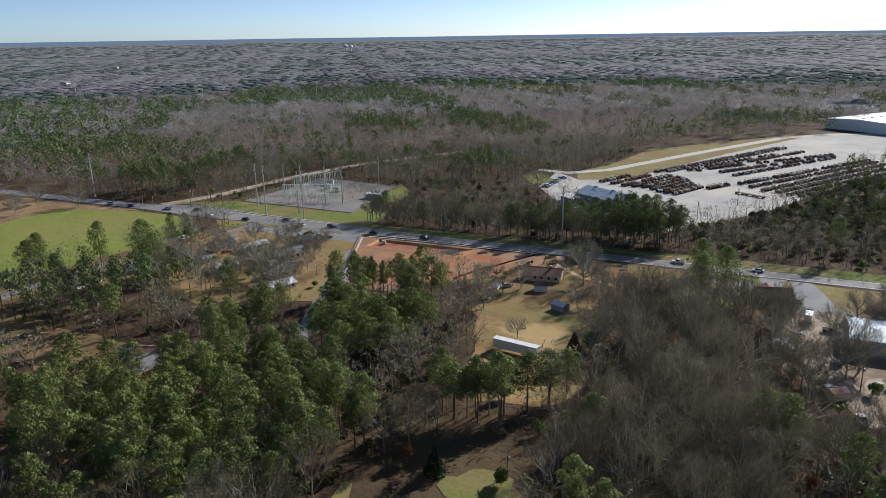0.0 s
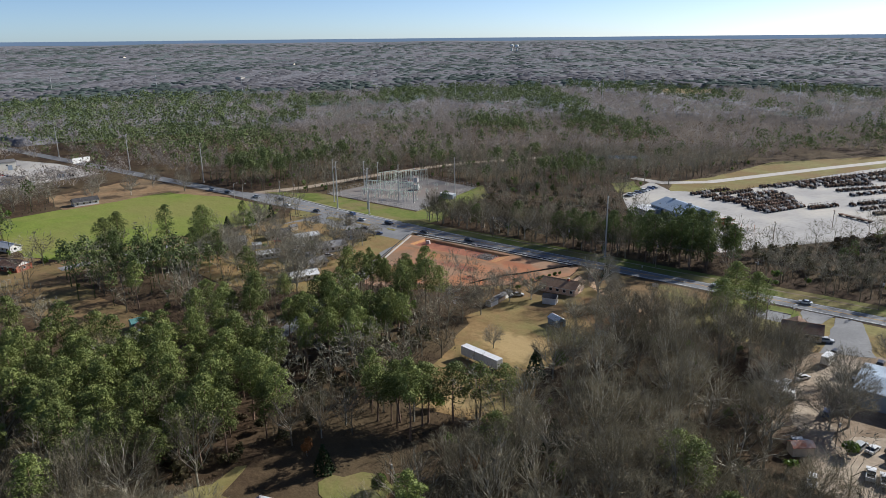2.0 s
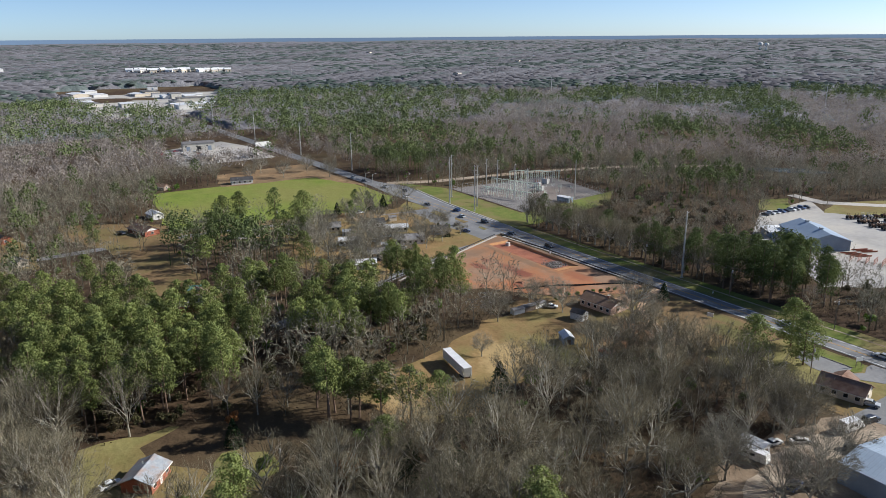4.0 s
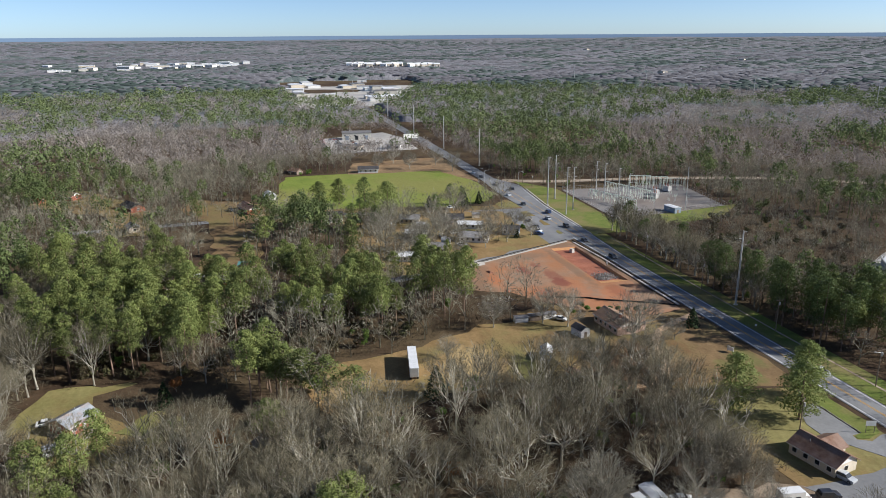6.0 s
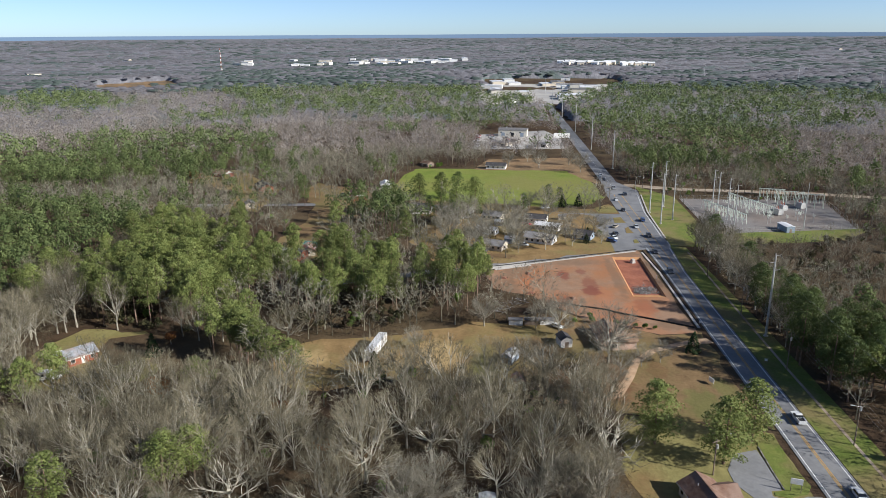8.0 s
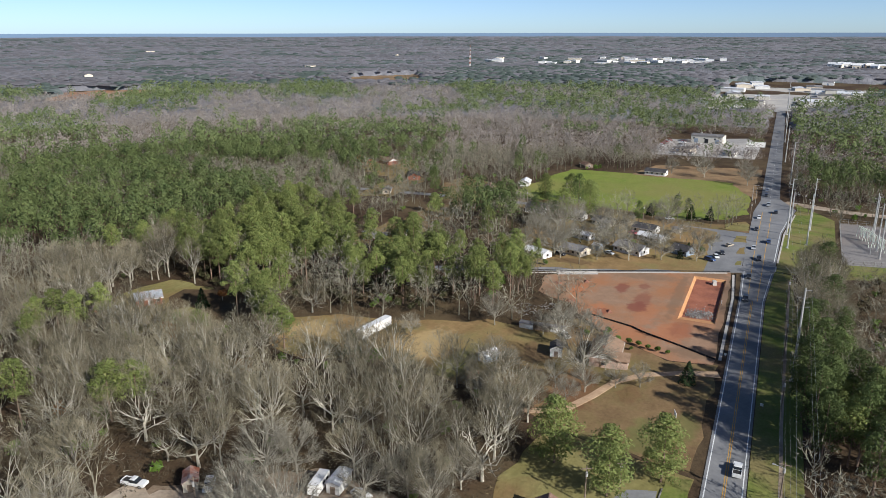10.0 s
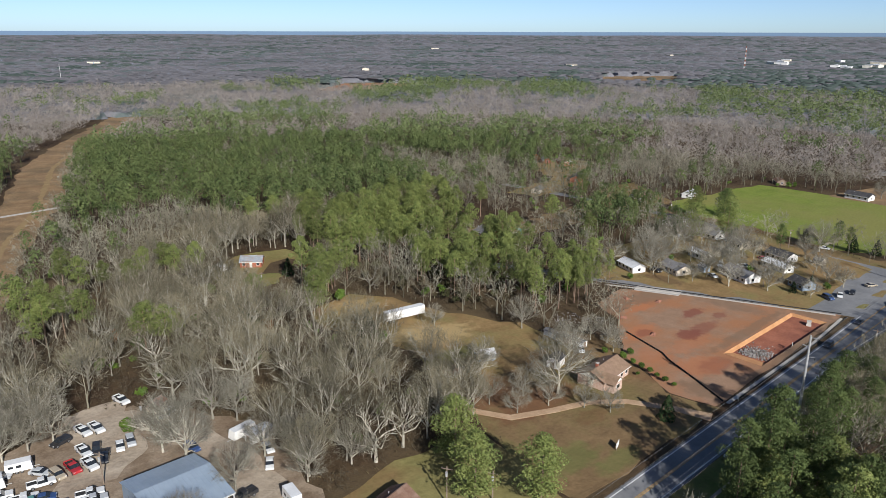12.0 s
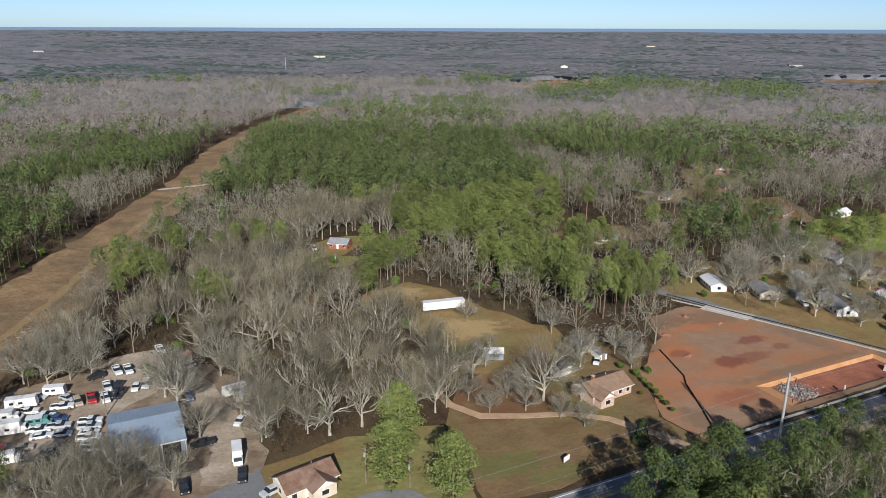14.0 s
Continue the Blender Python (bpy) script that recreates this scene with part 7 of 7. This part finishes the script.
def wires(name, line, z, offsets, sag, label):
    for n, (dy, dz) in enumerate(offsets):
        t = thing(name, pose(0, 0, 0), label, "wire", "overhead wires")
        for (ax, ay), (bx, by) in zip(line, line[1:]):
            pts = [Vector((ax + (bx - ax) * k / 10, ay + (by - ay) * k / 10 + dy, z + dz - 4 * sag * (k / 10) * (1 - k / 10))) for k in range(11)]
            s, ring_w = Shape(), ((0, 0.014, 0), (0, -0.007, 0.012), (0, -0.007, -0.012))
            s.add([p + Vector(o) for p in pts for o in ring_w], [(3 * i + j, 3 * i + (j + 1) % 3, 3 * i + 3 + (j + 1) % 3, 3 * i + 3 + j) for i in range(10) for j in range(3)])
            part("span", s, WIRE, t)


wires("power_line", LINE[:5], 27.2, ((1.6, -0.6), (-1.6, -3.0), (1.6, -5.4)), 2.2, "thin overhead conductor between the tall poles")


def wood_pole(x, y, h=11.0, turn=0, label="weathered wooden utility pole with a crossarm", lamp=False):
    t = thing("utility_pole", pose(x, y, 0, 0, 0, turn), label, "pole", "wooden poles")
    part("shaft", Shape().tube((0, 0, -0.3), (0, 0, h), 0.17, 0.11, 8), M_WOODPOLE, t)
    a = part("crossarm", Shape().box(-0.06, 0.06, -1.2, 1.2, h - 0.7, h - 0.55), M_WOODPOLE, t)
    for k in (-1, 0, 1):
        part("insulator", Shape().tube((0, k * 1.0, h - 0.55), (0, k * 1.0, h - 0.25), 0.06, 0.04, 6), M_GLASS, a)
    part("transformer", Shape().tube((0.32, 0, h - 2.2), (0.32, 0, h - 1.2), 0.26, 0.26, 8), M_STEEL, t)
    if lamp:
        part("lamp_arm", Shape().tube((0, 0, h - 1.4), (0, -1.8, h - 1.0), 0.05, 0.04, 5).box(-0.15, 0.15, -2.3, -1.7, h - 1.05, h - 0.92), M_STEEL, t)


POLES = [(20, 313), (-22, 313.2), (-62, 313), (-104, 313.6), (-146, 314)]
for x, y in POLES:
    wood_pole(x, y, 11.5, 0, lamp=x == -22)
wires("service_wire", POLES, 11.2, ((-1.0, 0), (0.0, 0.1), (1.0, 0)), 0.9, "thin overhead service wire beside the road")
for x, y, h in ((-8, 277, 9), (-16, 282.5, 7), (-47, 132, 6), (-190, 262, 9), (-210, 214, 9), (-252, 246, 9), (-282, 296, 9), (-318, 322, 9), (-306, 324, 8), (-196, 324, 8), (-34, 384, 10), (-17, 425, 10), (-262, 180, 9), (-262, 210, 9), (42, 222, 8), (27, 206, 8)):
    wood_pole(x, y, h, 30, "slim wooden pole with a short crossarm")

# ---- substation ----
def gantry(x, y, turn, w, h, bays, label):
    t = thing("substation_gantry", pose(x, y, 0.09, 0, 0, turn), label, "gantry", "substation gantries")
    for k in range(bays + 1):
        px = -w / 2 + w * k / bays
        for s in (-1, 1):
            part("post", Shape().tube((px, s * 1.2, 0), (px, s * 0.5, h), 0.13, 0.1, 5), M_BUS, t)
        part("tie", Shape().box(px - 0.08, px + 0.08, -1.0, 1.0, h * 0.5, h * 0.5 + 0.12), M_STEEL, t)
    for s in (-1, 1):
        part("beam", Shape().box(-w / 2 - 0.3, w / 2 + 0.3, s * 0.5 - 0.09, s * 0.5 + 0.09, h - 0.05, h + 0.17), M_BUS, t)
    for k in range(bays * 3):
        px = -w / 2 + w * (k + 0.5) / (bays * 3)
        part("insulator", Shape().tube((px, 0, h * 0.35), (px, 0, h), 0.13, 0.08, 6), M_BUS, t)


for k in range(4):
    gantry(-262 + 9 * k, 346 + 3.0 * k, 14, 8, 5.0, 2, "pale steel bus gantry on the substation pad")
for k in range(4):
    gantry(-276 + 9 * k, 364 + 3 * k, 14, 8.5, 6.0, 2, "steel gantry in the middle of the substation")
for k in range(3):
    gantry(-284 + 7 * k, 388 + 8 * k, 74, 13, 7.5, 3, "tall steel gantry at the back of the substation")
for k, (x, y) in enumerate(((-262, 386), (-268, 398), (-252, 380))):
    t = thing("transformer", pose(x, y, 0.09, 0, 0, 20), "pale grey power transformer with cooling fins", "transformer", "substation transformers")
    part("tank", Shape().taper((-2, 2, -1.2, 1.2), (-1.9, 1.9, -1.1, 1.1), 0.3, 3.4), M_STEEL, t)
    for j in range(6):
        part("cooling_fin", Shape().box(-1.8 + 0.7 * j, -1.55 + 0.7 * j, 1.2, 2.0, 0.6, 3.0), M_STEEL, t)
    for j in range(3):
        part("bushing", Shape().tube((-1.2 + 1.2 * j, 0, 3.4), (-1.2 + 1.2 * j, 0, 5.0), 0.2, 0.1, 8), M_BRICK, t)
shed(-219.5, 372, 8, 9, 4, 3.0, M_WALLBLUE, M_ROOFWHITE, "pale blue control hut on the substation pad", True, "control_hut", foot=0.09)
rng = random.Random(3)
for k in range(26):
    x, y = -280 + rng.uniform(0, 52), 346 + rng.uniform(0, 46)
    t = thing("switch_post", pose(x, y, 0.09, 0, 0, rng.choice((0, 90))), "steel switch post with stacked insulators", "switch gear", "substation switch posts")
    part("post", Shape().tube((0, 0, 0), (0, 0, 3.2), 0.13, 0.1, 6), M_STEEL, t)
    part("crossbar", Shape().box(-1.3, 1.3, -0.08, 0.08, 3.1, 3.25), M_STEEL, t)
    for s in (-1, 0, 1):
        part("insulator", Shape().tube((s * 1.1, 0, 3.2), (s * 1.1, 0, 4.6), 0.12, 0.08, 6), M_BUS, t)
t = thing("substation_fence", pose(0, 0, 0.09), "grey wire fence round the substation pad", "fence")
ring_ = POWERPAD + POWERPAD[:1]
for (ax, ay), (bx, by) in zip(ring_, ring_[1:]):
    n = int(math.hypot(bx - ax, by - ay) / 4)
    for k in range(n):
        x, y = ax + (bx - ax) * k / n, ay + (by - ay) * k / n
        part("post", Shape().tube((x, y, -0.1), (x, y, 2.4), 0.05, 0.05, 4), M_STEEL, t)
    for z in (0.3, 1.2, 2.3):
        part("rail", Shape().tube((ax, ay, z), (bx, by, z), 0.035, 0.035, 4), M_STEEL, t)

# ---- signs and small things ----
def board_sign(x, y, turn, w, h, z, label, mat=None):
    t = thing("sign", pose(x, y, 0.05, 0, 0, turn), label, "sign")
    part("board", Shape().box(-w / 2, w / 2, -0.06, 0.06, z, z + h), mat or M_WHITE, t)
    for s in (-1, 1):
        part("post", Shape().box(s * w * 0.42 - 0.06, s * w * 0.42 + 0.06, -0.05, 0.05, -0.2, z + 0.1), M_WOODPOLE, t)


board_sign(-52, 289, 20, 2.2, 1.3, 0.5, "small blank white notice board on the lawn")
board_sign(-2.6, 292.4, 74, 2.4, 1.3, 2.0, "white sign board on two posts by the car park")
board_sign(-66, 308.6, 90, 0.8, 0.7, 0.8, "small white sign on the verge")
board_sign(-95, 297.6, 60, 0.7, 0.7, 0.7, "small white site sign by the kerb")
board_sign(-512, 289, 95, 14, 4, 6, "wide pale billboard beside the road", M_WHITE)
board_sign(-141, 293, 10, 0.8, 1.2, 0.6, "small white marker beside the pit")
for x, y in ((-268, 292), (-262, 300 - 6), (-250, 308 + 5)):
    t = thing("street_lamp", pose(x - 60, y + 3, 0), "grey street lamp at the junction", "street lamp", "street lamps")
    part("pole", Shape().tube((0, 0, -0.2), (0, 0, 9), 0.12, 0.08, 6), M_STEEL, t)
    part("arm", Shape().tube((0, 0, 9), (0, 2.2, 9.4), 0.06, 0.05, 5), M_STEEL, t)
    part("head", Shape().box(-0.15, 0.15, 2.0, 2.9, 9.3, 9.45), M_STEEL, t)
sheet("water", rough([(-226, 552), (-206, 560), (-186, 578), (-182, 590), (-204, 584), (-224, 568)], 1.5, 5, 80), M_WATER, 0.15, "small still pond behind the trees", "water")

# ---- single trees by the houses and roads ----
YARD_PINES = [(-12.5, 280.5, 0.84, 4), (-22.5, 290, 0.82, 4), (-20, 267, 0.85, 4), (-43.5, 321.5, 0.9, 5), (-50, 319.5, 1.08, 5), (-55, 321.5, 1.08, 5), (-60, 323, 0.95, 5), (-65, 317.8, 1.08, 5), (-69, 318.4, 1.08, 5), (-74, 323.5, 0.95, 5), (-86, 321.5, 1.0, 5), (-98, 318.4, 0.92, 5), (-104, 318.8, 0.95, 5), (-47, 329, 1.02, 5), (-56, 331, 1.0, 5), (-64, 328.5, 1.04, 5), (-80, 326, 0.95, 5), (-36, 331, 0.95, 5),
              (-53, 340.5, 1.05, 5), (-42, 339.5, 1.0, 5), (-77, 339.5, 0.9, 5), (-60, 344.5, 1.0, 5), (-71, 340.5, 0.9, 5), (-89, 325.5, 0.85, 5), (-99, 327.5, 0.85, 5), (-112, 328.5, 0.75, 5), (-63, 153, 0.8, 2), (-57, 157, 0.85, 2), (-52, 161, 0.85, 0), (-48, 167, 0.8, 2), (-45, 174, 0.7, 2), (-68, 150, 0.8, 0), (-33, 152, 0.7, 2), (4, 166, 0.8, 2), (9, 162, 0.85, 0), (-246, 219, 1.05, 4), (-231, 210, 0.95, 4), (-287, 198, 0.8, 4), (-276, 186, 0.85, 4),
              (-262, 209, 1.02, 5), (-220, 208, 0.7, 5), (-228, 202, 0.8, 5), (-224, 197, 0.75, 5), (-245, 245, 0.62, 5), (-272, 260, 0.6, 5), (-268, 266, 0.55, 5), (-240, 171, 0.85, 5), (-230, 168, 0.8, 5), (-227, 158, 0.8, 5), (-246, 176, 0.85, 5), (-235, 180, 0.8, 5), (-262, 122, 0.9, 5), (-222, 182, 0.8, 5)]
for x, y, s, k in YARD_PINES:
    wide = 1.0 if k == 5 else 1.36
    copy_thing(PINES[k], pose(x, y, 0, 0, 0, x * 37) @ Matrix.Diagonal((s * wide, s * wide, s, 1)))
# thin pines at the corner of the clay site
for x, y in ((-119, 222), (-119, 227), (-127, 225), (-134, 224), (-142, 224), (-127, 219), (-124, 214), (-131, 218), (-138, 218), (-114, 218), (-146, 213)):
    copy_thing(PINES[1], pose(x, y, 0, 0, 0, x * 31) @ Matrix.Diagonal((0.52, 0.52, 0.8 + 0.1 * math.sin(x), 1)))
# the tall edge of the woods north of the road
rng = random.Random(77)
for k in range(44):
    x, y, s = -84 - 2.6 * k + rng.uniform(-1.5, 1.5), 321 + 6.5 * (k % 2) + rng.uniform(-1, 1.5), rng.uniform(0.8, 1.05)
    if math.hypot(x + 86.5, y - 315.8) > 5:
        copy_thing(PINES[5] if k % 9 == 3 else BARES[k % 5], pose(x, y, 0, 0, 0, rng.uniform(0, 360)) @ Matrix.Diagonal((s, s, s * (0.8 if k % 9 == 3 else 1.0), 1)))
YARD_OAKS = [(-63, 262.5, 1.3), (-62, 272, 0.5), (-97, 257, 0.6), (-101, 252, 0.6), (-55, 257, 0.6), (-45, 254, 0.62), (-65, 278, 0.5), (-99, 247, 0.62), (-72, 267, 0.45), (-52, 243, 0.75), (-42, 240, 0.8), (-36, 247, 0.7), (-59, 238, 0.7), (-30, 252, 0.75), (-47, 262, 0.55), (-90, 226, 0.8), (-56, 265, 0.6), (-188, 240, 0.75), (-208, 236, 0.8), (-236, 228, 0.8), (-222, 205, 0.9), (-240, 258, 0.7), (-200, 246, 0.7), (-172, 225, 0.6), (-84, 250, 0.8), (-70, 205, 0.55), (-89, 243, 0.6), (-196, 258, 0.7), (-205, 263, 0.75), (-186, 218, 0.8), (-200, 226, 0.8), (-223, 243, 0.75), (-176, 240, 0.55), (-212, 278, 0.7), (-226, 268, 0.7),
             (-181, 252.5, 0.85), (-187, 265, 0.75), (-176, 221, 1.1), (-167, 208, 0.9), (-186, 222, 1.0), (-223, 238, 0.95), (-206, 240, 0.7), (-192, 279, 0.55), (-213, 283, 0.6), (-256, 258, 1.0), (-197, 236, 0.85), (-228, 216, 1.0), (-213, 212, 1.05), (-203, 206, 1.0), (-192, 208, 0.95),
             (-375, 290, 1.0), (-392, 262, 0.9), (-398, 240, 0.8), (-405, 285, 0.9), (-420, 255, 0.9)]
YARD_OAKS_2 = [(-262, 249, 0.7), (24, 214, 0.9), (12, 212, 1.0), (7, 244, 0.9), (46, 252, 0.85), (30, 262, 0.8), (52, 256, 0.9), (60, 252, 0.9), (56, 190, 1.0), (51, 188, 0.9), (46, 190, 1.0), (62, 194, 0.9), (25, 226, 1.1), (11, 236, 0.8), (40, 256, 0.9), (47, 262, 0.8), (35, 258, 0.7), (22, 243, 0.8), (-2, 252, 0.75), (56, 198, 0.85), (50.5, 197, 0.8), (45, 197, 0.8), (58, 191, 0.9), (27.5, 218.5, 1.0), (9, 251, 0.7), (5, 243, 0.85), (8, 217, 0.9), (44, 252, 0.75), (37, 253.5, 0.8)]
for x, y, s in YARD_OAKS + YARD_OAKS_2:
    copy_thing(OAK, pose(x, y, 0, 0, 0, y * 53) @ Matrix.Diagonal((s, s, s, 1)))
for x, y, s in ((-73, 289.5, 0.75), (-250, 221, 0.8), (-268, 268, 0.85), (-270, 277, 0.8), (-268, 247, 0.75), (-49, 196, 1.0), (-29, 156, 0.95), (-25, 165, 1.0), (-26, 153, 0.8), (-62, 126, 0.8), (-205, 274, 0.5), (-193, 272, 0.5)):
    copy_thing(CEDAR, pose(x, y, 0, 0, 0, x * 11) @ Matrix.Diagonal((s * 1.15, s * 1.15, s, 1)))
for x, y, s in ((-46, 205, 1.3), (-38, 245, 0.8), (-32, 238, 0.7), (30, 205, 0.9), (-60, 165, 1.0), (-28, 128, 1.1), (-86, 182, 0.9), (-47, 128, 0.9), (-20, 240, 0.8), (-15, 228, 0.8), (-8, 246, 0.7), (-94, 256, 0.5), (-99, 262, 0.5), (-95, 262, 0.55), (-94, 266, 0.45), (-93, 269.5, 0.5), (-92.6, 272.5, 0.45), (-91.4, 275.5, 0.4), (-90.6, 278.5, 0.45), (-90, 281.6, 0.35), (-88.5, 271, 0.3), (-86.5, 262.5, 0.5), (-205, 280, 0.7), (-160, 222, 0.6), (-18, 155, 1.0), (10, 160, 1.1), (-2, 140, 1.0), (24, 166, 0.9), (-40, 290 - 50, 0.6)):
    copy_thing(SHRUB, pose(x, y, 0, 0, 0, x * 17) @ Matrix.Diagonal((s, s, s, 1)))
for x, y, s in ((-32, 142, 0.9), (-24, 176, 0.75), (-10, 190, 0.6), (-70, 128, 0.5), (-330, 30, 1.0), (14, 150, 0.6)):
    copy_thing(RUSSET, pose(x, y, 0, 0, 0, x * 23) @ Matrix.Diagonal((s, s, s, 1)))
for proto in PINES + BARES + [CEDAR, SHRUB, RUSSET, OAK] + list(CARS.values()) + MACHINES:
    for ob in (*proto.children_recursive, proto):
        bpy.data.objects.remove(ob)
